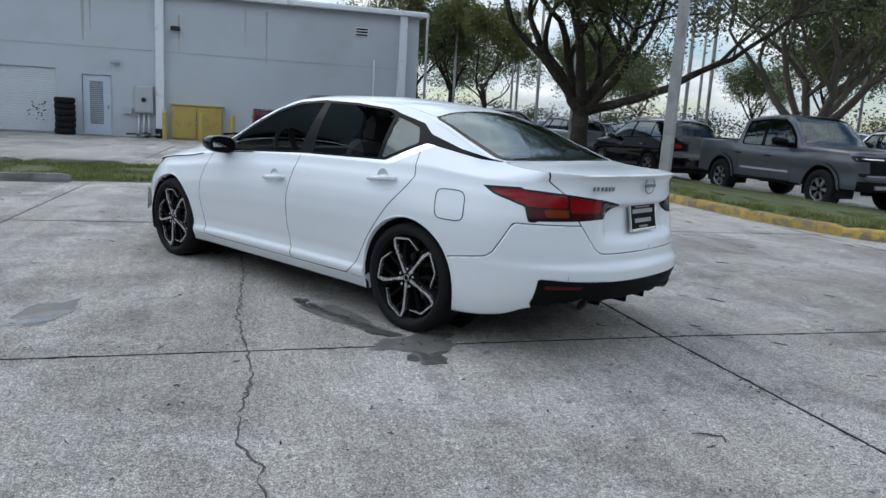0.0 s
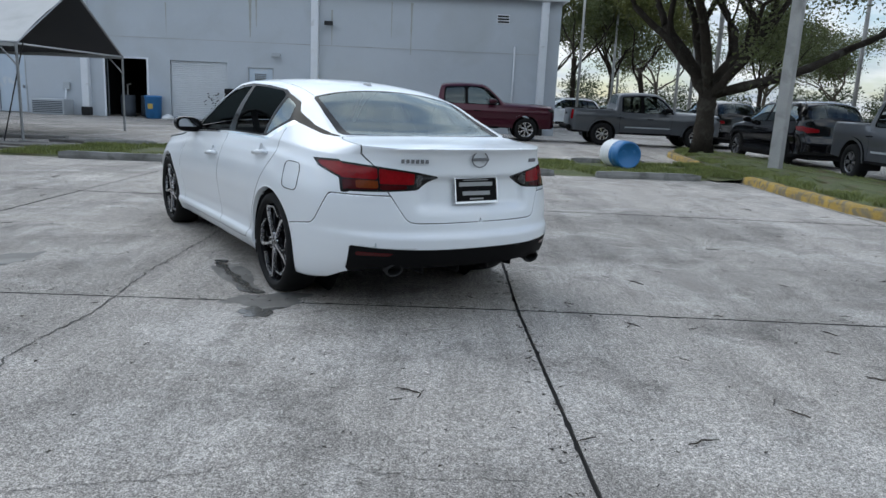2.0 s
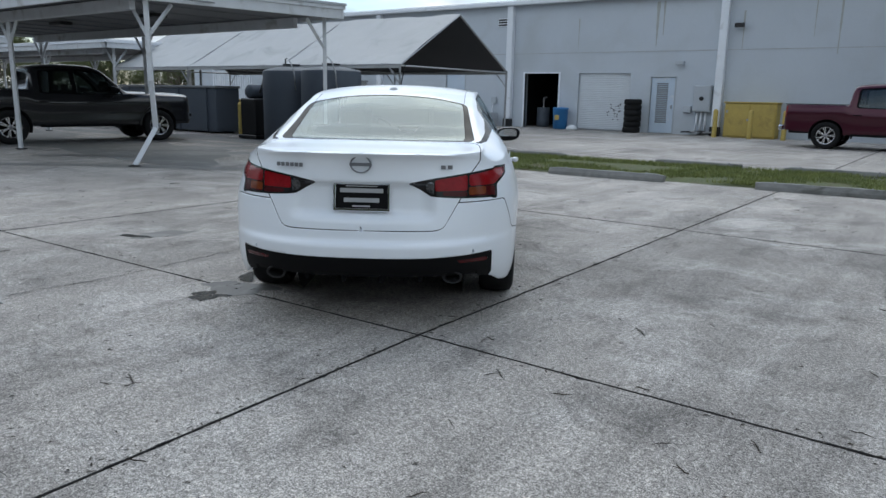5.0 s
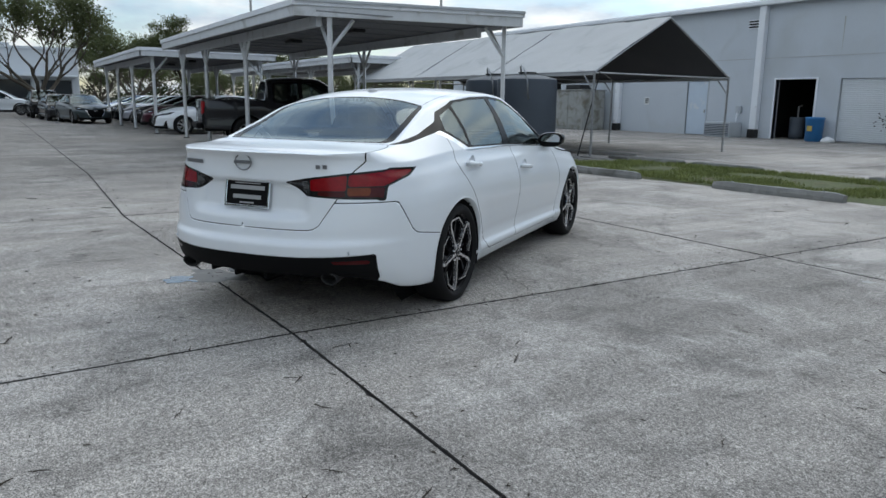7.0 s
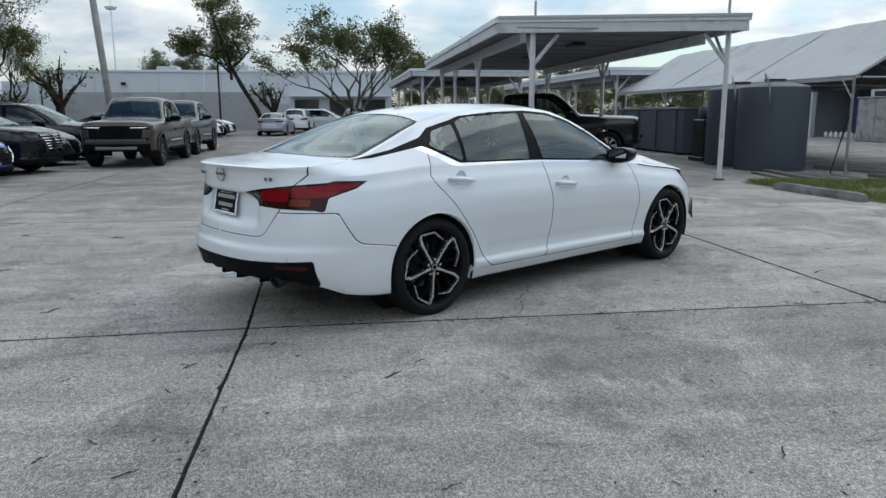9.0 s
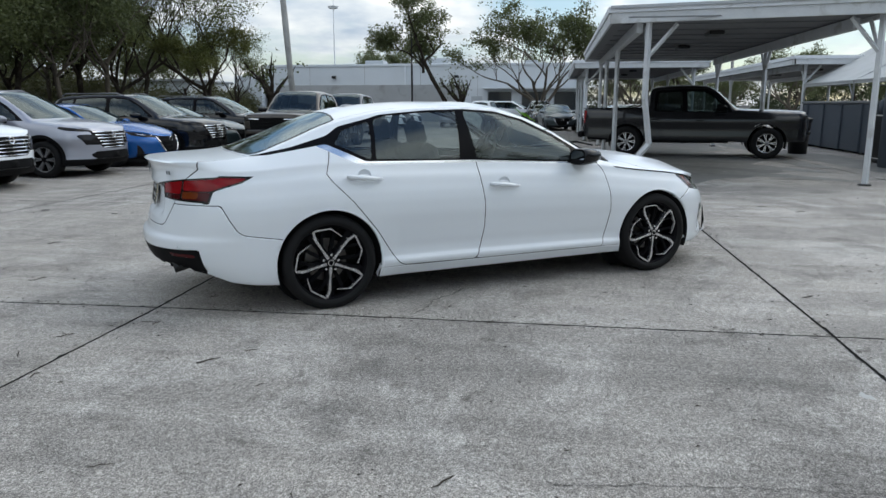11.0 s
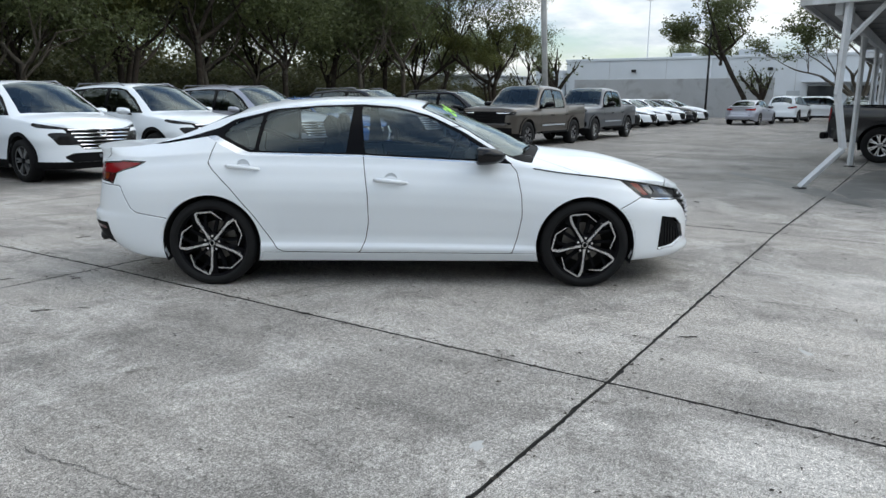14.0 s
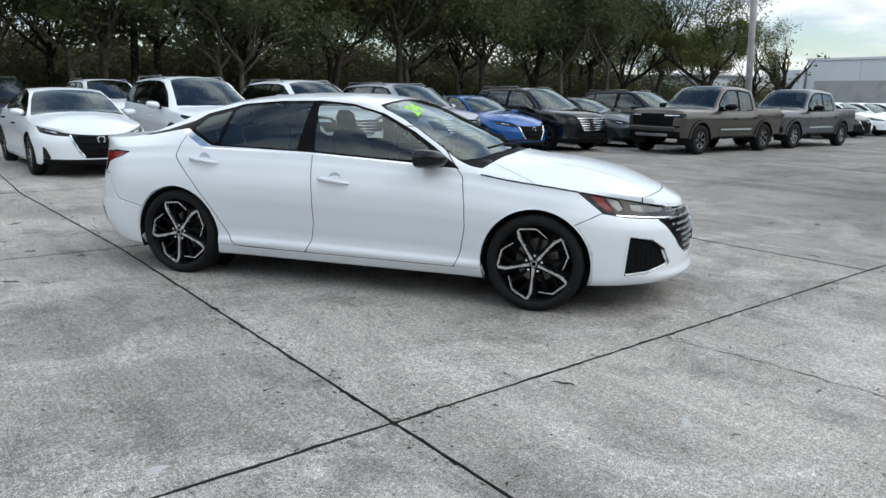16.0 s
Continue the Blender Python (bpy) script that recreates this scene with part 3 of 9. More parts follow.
    part("hasp", Geo().box(-1.6, -1.42, WY - 0.73, WY - 0.692, 0.62, 0.7, 0.008), MAT["steel"], y)
    for x, yy in ((-2.6, WY - 1.1), (-1.3, WY - 1.3), (-0.2, WY - 1.1)):
        b = thing("bollard", x, yy, label="yellow painted steel bollard", category="bollard", group="bollards at the yellow cabinet")
        part("post", Geo().lathe([(0.085, 0), (0.085, 0.95), (0.07, 1.0), (0.03, 1.03), (0, 1.035)], 16), MAT["yellow"], b, smooth=True)
    # stacked tyres
    for k in range(6):
        t = thing("stacked_tyre", -6.05 + random.uniform(-0.02, 0.02), WY - 0.55 + random.uniform(-0.02, 0.02), 0.112 + k * 0.221, label="black tyre in a stack by the shutter", category="tyre", group="stacked tyres")
        prof = [(0.2, -0.08), (0.24, -0.11), (0.31, -0.11), (0.345, -0.07), (0.35, 0.0), (0.345, 0.07), (0.31, 0.11), (0.24, 0.11), (0.2, 0.08), (0.19, 0), (0.2, -0.08)]
        part("tyre", Geo().lathe(prof, 28), MAT["rubber"], t, smooth=True)
    # blue drum, rag and things in the open bay
    d = thing("blue_bin", -9.35, WY - 0.45, label="blue plastic bin with a yellow label", category="bin")
    part("body", Geo().lathe([(0.24, 0), (0.3, 0.03), (0.33, 0.82), (0.35, 0.84), (0.35, 0.9), (0.31, 0.92), (0, 0.93)], 20), MAT["blue"], d, smooth=True)
    part("label", Geo().box(-0.1, 0.1, -0.335, -0.318, 0.4, 0.6), MAT["yellow"], d, "yellow sticker")
    r = thing("white_sack", -8.75, WY - 0.5, label="white sack slumped on the ground", category="sack")
    part("sack", Geo().lathe([(0.0, 0.0), (0.24, 0.0), (0.26, 0.06), (0.18, 0.14), (0.06, 0.2), (0, 0.21)], 12), MAT["white_plastic"], r, smooth=True)
    for x, yy, hh in ((-11.0, WY + 1.0, 1.3), (-10.4, WY + 1.6, 1.7)):
        m = thing("oil_drum", x, yy, label="dark drum with a pump standing in the open bay", category="drum", group="drums in the bay")
        part("drum", Geo().lathe([(0, 0), (0.29, 0), (0.3, 0.3), (0.29, 0.31), (0.3, 0.6), (0.29, 0.88), (0, 0.88)], 18), MAT["tank"], m, smooth=True)
        part("pump", Geo().tube([(0, 0, 0.88), (0, 0, hh), (0.15, 0, hh + 0.05)], 0.04, 8), MAT["steel"], m)
    # air conditioner, its side unit, and a sign
    a = thing("condenser_unit", -13.4, WY - 0.55, label="grey outdoor condenser unit beside the wall", category="air conditioner")
    part("body", Geo().box(-0.65, 0.65, -0.4, 0.4, 0, 0.62, 0.02), MAT["grey_box"], a)
    for k in range(7):
        part("grille_slat", Geo().box(-0.6, 0.6, -0.42, -0.402, 0.08 + k * 0.07, 0.11 + k * 0.07), MAT["tank"], a)
    part("pipe", Geo().tube([(0.35, 0.35, 0.6), (0.35, 0.45, 1.2), (0.35, 0.5, 1.25)], 0.03, 6), MAT["trim_white"], a)
    part("isolator", Geo().box(0.25, 0.5, 0.4, 0.53, 1.0, 1.3, 0.012), MAT["grey_box"], a)
    a = thing("chiller_unit", -22.0, WY - 1.0, label="large grey metal equipment enclosure at the wall", category="equipment")
    part("body", Geo().box(-1.2, 1.2, -0.7, 0.7, 0, 1.95, 0.03), MAT["weathered_box"], a)
    part("lid", Geo().box(-1.25, 1.25, -0.75, 0.75, 1.952, 2.0, 0.015), MAT["weathered_box"], a)
    part("top_unit", Geo().box(-0.6, 0.5, -0.4, 0.4, 2.0, 2.25, 0.02), MAT["black_plastic"], a)
    for k in range(2):
        part("panel", Geo().box(-1.12 + k * 1.14, -0.03 + k * 1.14, -0.725, -0.702, 0.15, 1.8, 0.01), MAT["weathered_box"], a)
    s = thing("wall_sign", label="small notice on the wall with unreadable lines", category="sign")
    part("plate", Geo().box(-18.4, -18.1, WY - 0.02, WY - 0.004, 1.3, 1.65, 0.004), MAT["white_plastic"], s)
    for k in range(3):
        part("line", Geo().box(-18.36, -18.14, WY - 0.026, WY - 0.021, 1.36 + k * 0.09, 1.41 + k * 0.09), MAT["black_plastic"], s)
    # the wing further west: recessed bay and a ribbed wall
    g = Geo().box(-29.0, -24.6, WY, WY + 0.25, 2.6, WH).box(-30.5, -29.0, WY, WY + 0.25, -0.05, WH).box(-30.5, -30.3, WY + 0.25, WY + 5, -0.05, WH).box(-42, -30.5, WY + 4, WY + 4.25, -0.05, 5.6)
    solo("wall_west_wing", g, MAT["wall"], "pale painted wall of the workshop's west wing", "wall", kind="structure")
    w = thing("ribbed_wall", label="pale ribbed metal wall panels", category="wall panel", kind="structure")
    for k in range(36):
        x = -39.7 + k * 0.25
        part("rib", Geo().box(x, x + 0.17, WY + 3.9, WY + 3.996, 0, 3.4, 0.02), MAT["trim_white"], w)
    g = Geo().box(-30.3, -24.6, WY + 5, WY + 5.2, -0.05, 3.2).box(-30.3, -24.6, WY + 0.25, WY + 5, 2.75, 2.9)
    solo("wall_bay_inner", g, MAT["dark"], "unlit back wall and soffit of the covered bay", "wall", kind="structure")
    c = thing("storage_cabinet", -27.2, WY + 1.6, label="blue steel storage cabinet in the dark bay", category="cabinet")
    part("body", Geo().box(-0.5, 0.5, -0.25, 0.3, 0, 2.0, 0.015), MAT["blue_steel"], c)
    part("door", Geo().box(-0.48, 0.48, -0.275, -0.252, 0.05, 1.95, 0.01), MAT["blue_steel"], c)
    for k in range(12):
        j = thing("jug", -28.6 + 0.27 * k + (0.35 if k > 5 else 0), WY + 0.7 + 0.1 * (k % 3), label="white plastic jug on the floor of the dark bay", category="jug", group="jugs in the bay")
        part("body", Geo().lathe([(0, 0), (0.1, 0), (0.11, 0.02), (0.11, 0.2), (0.04, 0.28), (0.035, 0.31), (0, 0.31)], 10), MAT["white_plastic"], j, smooth=True)


MAT["stain"] = material("rust_streak", (0.36, 0.37, 0.35), 0.85, vary=0.15)
before = set(bpy.data.objects)
build_workshop()
for ob in bpy.data.objects:
    if ob not in before and ob.parent is None:
        ob.matrix_basis = pose(0.19, 0, 0) @ ob.matrix_basis


# ---- carports ----
def carport(x_near, x_far, y0, y1, skew, z, posts_front, posts_back, label, bent=False):
    """A flat timber carport: fascia, boarded soffit, posts with V braces."""
    c = thing("carport", label=label, category="carport", group="carports", kind="structure")
    def px(x, y):
        return x + skew * (y - y1) * max(0.0, (x - x_far) / (x_near - x_far))
    P = [(px(x_near, y0), y0), (px(x_near, y1), y1), (x_far, y1), (x_far, y0)]
    ins = [(P[0][0] - 0.06, P[0][1] + 0.06), (P[1][0] - 0.06, P[1][1] - 0.06), (P[2][0] + 0.06, P[2][1] - 0.06), (P[3][0] + 0.06, P[3][1] + 0.06)]
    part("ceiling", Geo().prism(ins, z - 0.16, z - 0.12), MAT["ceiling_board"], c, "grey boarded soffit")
    part("roof_sheet", Geo().prism([(a + (0.08 if a > -10 else -0.08), b) for a, b in P], z + 0.02, z + 0.07), MAT["metal_roof"], c)
    for i in range(4):
        (ax, ay), (bx, by) = P[i], P[(i + 1) % 4]
        L = math.hypot(bx - ax, by - ay)
        m = pose(ax, ay, 0, 0, 0, math.degrees(math.atan2(by - ay, bx - ax)))
        part("fascia", Geo().box(0.0, L, 0.0, 0.05, z - 0.24, z + 0.018, 0.006, m), MAT["wood_white"], c)
        part("drip_edge", Geo().box(-0.02, L + 0.02, -0.035, -0.002, z - 0.05, z + 0.06, 0.004, m), MAT["trim_white"], c)
    n = max(2, int((x_near - x_far) / 1.2))
    for k in range(n):
        x = x_far + 0.6 + k * (x_near - x_far - 1.2) / (n - 1)
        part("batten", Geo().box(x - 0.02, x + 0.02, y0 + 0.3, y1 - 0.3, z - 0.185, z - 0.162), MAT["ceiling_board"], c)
    for yb in (y0 + 0.55, y1 - 0.35):
        part("beam", Geo().box(x_far + 0.3, x_near - 1.1, yb - 0.06, yb + 0.06, z - 0.4, z - 0.19, 0.01), MAT["wood_white"], c)
    for row, posts in enumerate((posts_front, posts_back)):
        for j, (x, y) in enumerate(posts):
            if bent and row == 0 and j == 0:
                pts = [(x, y, z - 0.2), (x + 0.05, y - 0.02, 1.5), (x - 0.12, y + 0.12, 0.66), (x + 0.02, y - 0.42, 0.02)]
            else:
                pts = [(x, y, z - 0.2), (x, y, 0.0)]
            q = Geo()
            for (a, b) in zip(pts, pts[1:]):
                a, b = Vector(a), Vector(b)
                q.tube([a, b], 0.056, 4)
            pt = part("post", q, MAT["wood_white"], c, "bent white timber post" if len(pts) > 2 else "")
            arms = [(0.0, 0.5 if row == 0 else -0.5), (-0.5, 0.0)] if j == 0 else [(0.5, 0.0), (-0.5, 0.0)]
            for ax, ay in arms:
                part("brace", Geo().tube([(x, y, z - 0.85), (x + ax, y + ay, z - 0.26)], 0.04, 4), MAT["wood_white"], c)
            part("footing", Geo().lathe([(0.11, 0), (0.11, 0.02), (0.08, 0.03), (0, 0.03)], 10, pose(pts[-1][0], pts[-1][1], 0)), MAT["black_plastic"], c)
    for lx in (0.25, 0.55):
        x = x_near + (x_far - x_near) * lx
        part("light_fitting", Geo().box(x - 0.3, x + 0.3, (y0 + y1) / 2 - 0.15, (y0 + y1) / 2 + 0.15, z - 0.27, z - 0.19, 0.02), MAT["black_plastic"], c, "dark ceiling light fitting")


carport(-5.37, -18.6, 8.3, 12.95, 0.21, 3.1, [(-6.3, 9.0), (-11.3, 8.85), (-15.2, 8.85), (-18.2, 8.85)], [(-5.75, 12.75), (-12.5, 12.7), (-18.2, 12.7)],
        "white timber carport with a flat boarded roof", True)
carport(-21.0, -34.0, 8.0, 13.0, 0.0, 3.0, [(-21.4, 8.5), (-26, 8.5), (-30, 8.5), (-33.6, 8.5)], [(-21.4, 12.5), (-28, 12.5), (-33.6, 12.5)],
        "white timber carport further along the row")
carport(-19.5, -38.0, 15.5, 20.0, 0.0, 3.0, [(-19.9, 16), (-25, 16), (-31, 16), (-37.5, 16)], [(-19.9, 19.6), (-28, 19.6), (-37.5, 19.6)],
        "white timber carport behind the first row")


# ---- frame tent and water tanks ----
def frame_tent():
    t = thing("frame_tent", label="white tarpaulin frame tent with open ends and a dark lining", category="tent")
    x0, x1, ya, yb, yc, ze, zp = -6.4, -20.0, 16.0, 18.55, 21.1, 2.1, 3.55
    n = 28
    for side, (y_e, nm) in enumerate(((ya, "roof_sheet"), (yc, "roof_sheet"))):
        vs, fs = [], []
        for i in range(n + 1):
            x = x0 + (x1 - x0) * i / n
            for j in range(7):
                v = j / 6
                sag = -0.05 * math.sin(math.pi * v) * abs(math.sin(math.pi * i / 7)) + 0.014 * math.sin(i * 1.9 + j) + 0.012 * math.sin(i * 0.7 - j * 1.6)
                vs.append((x, y_e + (yb - y_e) * v, ze + (zp - ze) * v + sag))
        for i in range(n):
            for j in range(6):
                a = i * 7 + j
                fs.append((a, a + 1, a + 8, a + 7))
        part(nm, Geo().add(vs, fs), MAT["canvas"], t, smooth=True)
        # second layer under the sheet carries the shade as dark grey
        part("lining", Geo().add([(x, y, z - 0.018) for x, y, z in vs], fs), MAT["canvas_shaded"], t, "dark grey underside of the roof sheet", True)
        part("valance", Geo().box(x1, x0, y_e - 0.012, y_e + 0.012, ze - 0.1, ze - 0.005), MAT["canvas"], t)
    for i in range(4):
        x = x0 + (x1 - x0) * i / 3
        part("rafter", Geo().tube([(x, ya, ze - 0.03), (x, yb, zp - 0.03), (x, yc, ze - 0.03)], 0.03, 6), MAT["steel"], t)
        part("tie", Geo().tube([(x, ya, ze - 0.04), (x, yc, ze - 0.04)], 0.025, 6), MAT["steel"], t)
        for y in (ya, yc):
            part("post", Geo().tube([(x, y, ze), (x + random.uniform(-0.05, 0.05), y, 0)], 0.032, 7), MAT["steel"], t)
            part("strut", Geo().tube([(x, y, ze - 0.5), (x - (0.4 if i < 3 else -0.4), y, ze - 0.05)], 0.02, 6), MAT["steel"], t)
    for y in (ya, yb, yc):
        z = ze - 0.01 if y != yb else zp - 0.04
        part("purlin", Geo().tube([(x0, y, z), (x1, y, z)], 0.025, 6), MAT["steel"], t)
    part("guy", Geo().tube([(x0 + 0.1, ya + 0.1, ze), (x0 - 0.35, ya - 0.1, 0.0)], 0.015, 5), MAT["black_plastic"], t)


frame_tent()
for x, y in ((-8.15, 15.3), (-9.78, 15.4)):
    t = thing("water_tank", x, y, label="tall blue-grey plastic water tank with a dusty top", category="water tank", group="water tanks")
    part("shell", Geo().lathe([(0.0, 0.0), (0.77, 0.0), (0.785, 0.03), (0.785, 1.0), (0.78, 1.84), (0.765, 1.9)], 40), MAT["tank"], t, smooth=True)
    part("top", Geo().lathe([(0.765, 1.9), (0.72, 1.93), (0.45, 1.99), (0.22, 2.02), (0.22, 2.06), (0, 2.06)], 40), MAT["tank_top"], t, "dusty paler top", True)
    part("lid", Geo().lathe([(0.24, 2.062), (0.24, 2.09), (0, 2.1)], 18), MAT["black_plastic"], t)
    part("hose", Geo().tube([(0.0, -0.2, 2.05), (0.15, -0.35, 2.2), (0.4, -0.5, 2.24), (0.62, -0.58, 2.1), (0.72, -0.56, 1.85), (0.73, -0.52, 1.4)], 0.022, 6), MAT["steel"], t, "grey pipe over the tank", True)
t = thing("trash_can", -14.5, 14.3, label="black upright bin under the carport", category="bin")
part("body", Geo().lathe([(0, 0), (0.25, 0), (0.3, 0.9), (0.33, 0.92), (0.33, 1.0), (0.2, 1.05), (0, 1.06)], 16), MAT["black_plastic"], t, smooth=True)
t = thing("pump_skid", -11.35, 15.4, label="dark pump machine beside the water tanks", category="machine")
part("frame", Geo().box(-0.4, 0.4, -0.35, 0.35, 0.0, 0.12, 0.02), MAT["black_plastic"], t)
part("cabinet", Geo().box(-0.32, 0.32, -0.3, 0.3, 0.122, 1.15, 0.03), MAT["black_plastic"], t, "dark upright cabinet")
part("motor", Geo().lathe([(0, -0.25), (0.18, -0.25), (0.2, -0.2), (0.2, 0.2), (0.16, 0.25), (0, 0.25)], 14, pose(0, 0, 1.34, 90)), MAT["tank"], t, smooth=True)
part("pipe", Geo().tube([(0.2, 0.0, 1.3), (0.45, -0.05, 1.7), (0.8, -0.1, 1.95)], 0.035, 8), MAT["steel"], t, smooth=True)
for x, y in ((-18.8, 20.6), (-12.3, 15.6)):
    b = thing("bollard", x, y, label="yellow painted steel bollard by the tent", category="bollard", group="bollards by the tent")
    part("post", Geo().lathe([(0.085, 0), (0.085, 0.95), (0.07, 1.0), (0.03, 1.03), (0, 1.035)], 16), MAT["yellow"], b, smooth=True)
for k, (xa, ya, xb, yb, w) in enumerate(((-7.1, 14.35, -4.7, 13.95, 0.2), (-7.3, 14.75, -5.0, 14.5, 0.22), (-6.9, 15.1, -5.0, 15.1, 0.25), (-8.2, 16.6, -6.0, 17.1, 0.24), (-6.2, 15.6, -4.9, 15.35, 0.2), (-5.9, 16.3, -4.6, 16.15, 0.3))):
    L = math.hypot(xb - xa, yb - ya)
    p = thing("plank", (xa + xb) / 2, (ya + yb) / 2, 0, math.degrees(math.atan2(yb - ya, xb - xa)), label="weathered grey timber plank lying on the ground", category="plank", group="planks by the water tanks")
    part("board", Geo().box(-L / 2, L / 2, -w / 2, w / 2, 0.0, 0.05 + 0.02 * (k % 2), 0.008), MAT["old_wood"], p)
w = thing("steel_container", -16.7, 16.35, label="long dark grey steel container behind the carport", category="container")
part("body", Geo().box(-2.8, 2.8, -0.45, 0.45, 0.06, 1.42, 0.02), MAT["tank"], w)
part("rim", Geo().box(-2.84, 2.84, -0.49, 0.49, 1.422, 1.5, 0.015), MAT["tank_top"], w, "paler rim")
for x in (-2.2, -0.7, 0.8, 2.3):
    part("rib", Geo().box(x - 0.05, x + 0.05, -0.5, -0.452, 0.06, 1.42, 0.01), MAT["tank"], w)
for x in (-2.4, 2.4):
    part("skid", Geo().box(x - 0.1, x + 0.1, -0.42, 0.42, 0.0, 0.058, 0.01), MAT["black_plastic"], w)
# ---- vehicles ----
MAT["paint_white"] = material("pearl_white_paint", (0.765, 0.8, 0.83), 0.38, vary=0.008, scale=1.5, fine=400, coat=0.7, rough_vary=0.02, world_space=False)
MAT["paint_white"].node_tree.nodes["Principled BSDF"].inputs["Coat Roughness"].default_value = 0.06
MAT["car_glass"] = glass("car_glass", (0.80, 0.94, 0.95), 0.42, ior=1.66)
MAT["car_glass_dark"] = glass("privacy_glass", (0.8, 0.9, 0.9), 0.25)
MAT["red_lens"] = material("red_lamp_lens", (0.21, 0.003, 0.006), 0.22, vary=0.2, scale=14, fine=60, coat=0.12, rough_vary=0.05, spec=0.25, world_space=False)
MAT["red_lens_dark"] = material("dark_red_lamp_lens", (0.055, 0.003, 0.004), 0.2, vary=0.15, scale=30, fine=90, coat=0.1, spec=0.25, rough_vary=0.03, world_space=False)
MAT["amber_lens"] = material("amber_lamp_lens", (0.15, 0.03, 0.006), 0.2, vary=0.2, scale=30, fine=90, coat=0.12, spec=0.25, rough_vary=0.03, world_space=False)
MAT["marker_lens"] = material("side_marker_lens", (0.16, 0.018, 0.01), 0.2, vary=0.2, scale=30, coat=0.12, spec=0.25, rough_vary=0.03, world_space=False)
MAT["clear_lens"] = material("clear_lamp_lens", (0.075, 0.078, 0.082), 0.16, metal=0.7, vary=0.6, scale=22, fine=70, coat=0.5, rough_vary=0.05, world_space=False)
MAT["smoke_lens"] = material("smoked_lamp_lens", (0.012, 0.011, 0.011), 0.12, vary=0.3, scale=20, coat=0.12, spec=0.25, rough_vary=0.02, world_space=False)
MAT["chrome"] = material("chrome", (0.75, 0.76, 0.78), 0.12, metal=1.0, vary=0.05, rough_vary=0.05)
MAT["machined"] = material("machined_alloy", (0.62, 0.62, 0.63), 0.25, metal=0.9, vary=0.08, scale=20, world_space=False)
MAT["alloy_grey"] = material("grey_alloy", (0.3, 0.3, 0.31), 0.35, metal=0.7, vary=0.1, scale=20, world_space=False)
MAT["badge"] = material("dark_chrome", (0.22, 0.23, 0.245), 0.3, metal=0.8, vary=0.1, world_space=False)
MAT["trim_black"] = material("matt_black_trim", (0.005, 0.005, 0.0055), 0.65, spec=0.1, vary=0.15, scale=9, fine=120, world_space=False)
MAT["seam"] = material("panel_gap", (0.006, 0.006, 0.006), 0.9, vary=0.1)
MAT["seat"] = material("dark_seat_cloth", (0.03, 0.031, 0.033), 0.85, vary=0.2, scale=12, fine=200, world_space=False)
MAT["cabin"] = material("dark_cabin_plastic", (0.036, 0.036, 0.038), 0.7, vary=0.15, scale=6, world_space=False)
MAT["mirror"] = material("mirror_glass", (0.4, 0.42, 0.44), 0.05, metal=1.0, vary=0.05, rough_vary=0.02, world_space=False)
MAT["steel_dark"] = material("sooty_steel", (0.03, 0.03, 0.03), 0.45, metal=0.6, vary=0.3, scale=30, world_space=False)
MAT["stud"] = material("grille_stud_metal", (0.5, 0.5, 0.52), 0.3, metal=0.7, vary=0.1, world_space=False)
MAT["mirror_shell"] = material("gloss_black_shell", (0.006, 0.006, 0.007), 0.14, vary=0.1, rough_vary=0.03, spec=0.35, world_space=False)
MAT["brake"] = material("brake_disc", (0.25, 0.24, 0.23), 0.4, metal=0.8, vary=0.2, scale=20, world_space=False)


def lerp_table(table, x):
    """Smooth monotone interpolation through (x, value) rows."""
    xs = np.array([r[0] for r in table], float)
    ys = np.array([r[1] for r in table], float)
    x = np.clip(np.asarray(x, float), xs[0], xs[-1])
    if len(xs) < 3:
        return np.interp(x, xs, ys)
    h = np.diff(xs)
    s = np.diff(ys) / h
    m = np.empty_like(ys)
    m[0], m[-1] = s[0], s[-1]
    same = s[:-1] * s[1:] > 0
    w1, w2 = 2 * h[1:] + h[:-1], h[1:] + 2 * h[:-1]
    with np.errstate(divide="ignore", invalid="ignore"):
        hm = (w1 + w2) / (w1 / s[:-1] + w2 / s[1:])
    m[1:-1] = np.where(same, hm, 0.0)
    i = np.clip(np.searchsorted(xs, x) - 1, 0, len(h) - 1)
    t = (x - xs[i]) / h[i]
    return (ys[i] * (1 + 2 * t) * (1 - t) ** 2 + m[i] * h[i] * t * (1 - t) ** 2 + ys[i + 1] * t * t * (3 - 2 * t) + m[i + 1] * h[i] * t * t * (t - 1))


def poly_distance(poly, px, py):
    """Signed distance to a polygon's outline, negative inside."""
    px, py = np.asarray(px, float), np.asarray(py, float)
    best = np.full(px.shape, 1e9)
    inside = np.zeros(px.shape, bool)
    n = len(poly)
    for i in range(n):
        ax, ay = poly[i]
        bx, by = poly[(i + 1) % n]
        ex, ey = bx - ax, by - ay
        L = ex * ex + ey * ey + 1e-12
        t = np.clip(((px - ax) * ex + (py - ay) * ey) / L, 0, 1)
        best = np.minimum(best, np.hypot(px - ax - t * ex, py - ay - t * ey))
        if ay != by:
            cross = ((ay > py) != (by > py)) & (px < ex * (py - ay) / ey + ax)
            inside ^= cross
    return np.where(inside, -best, best)


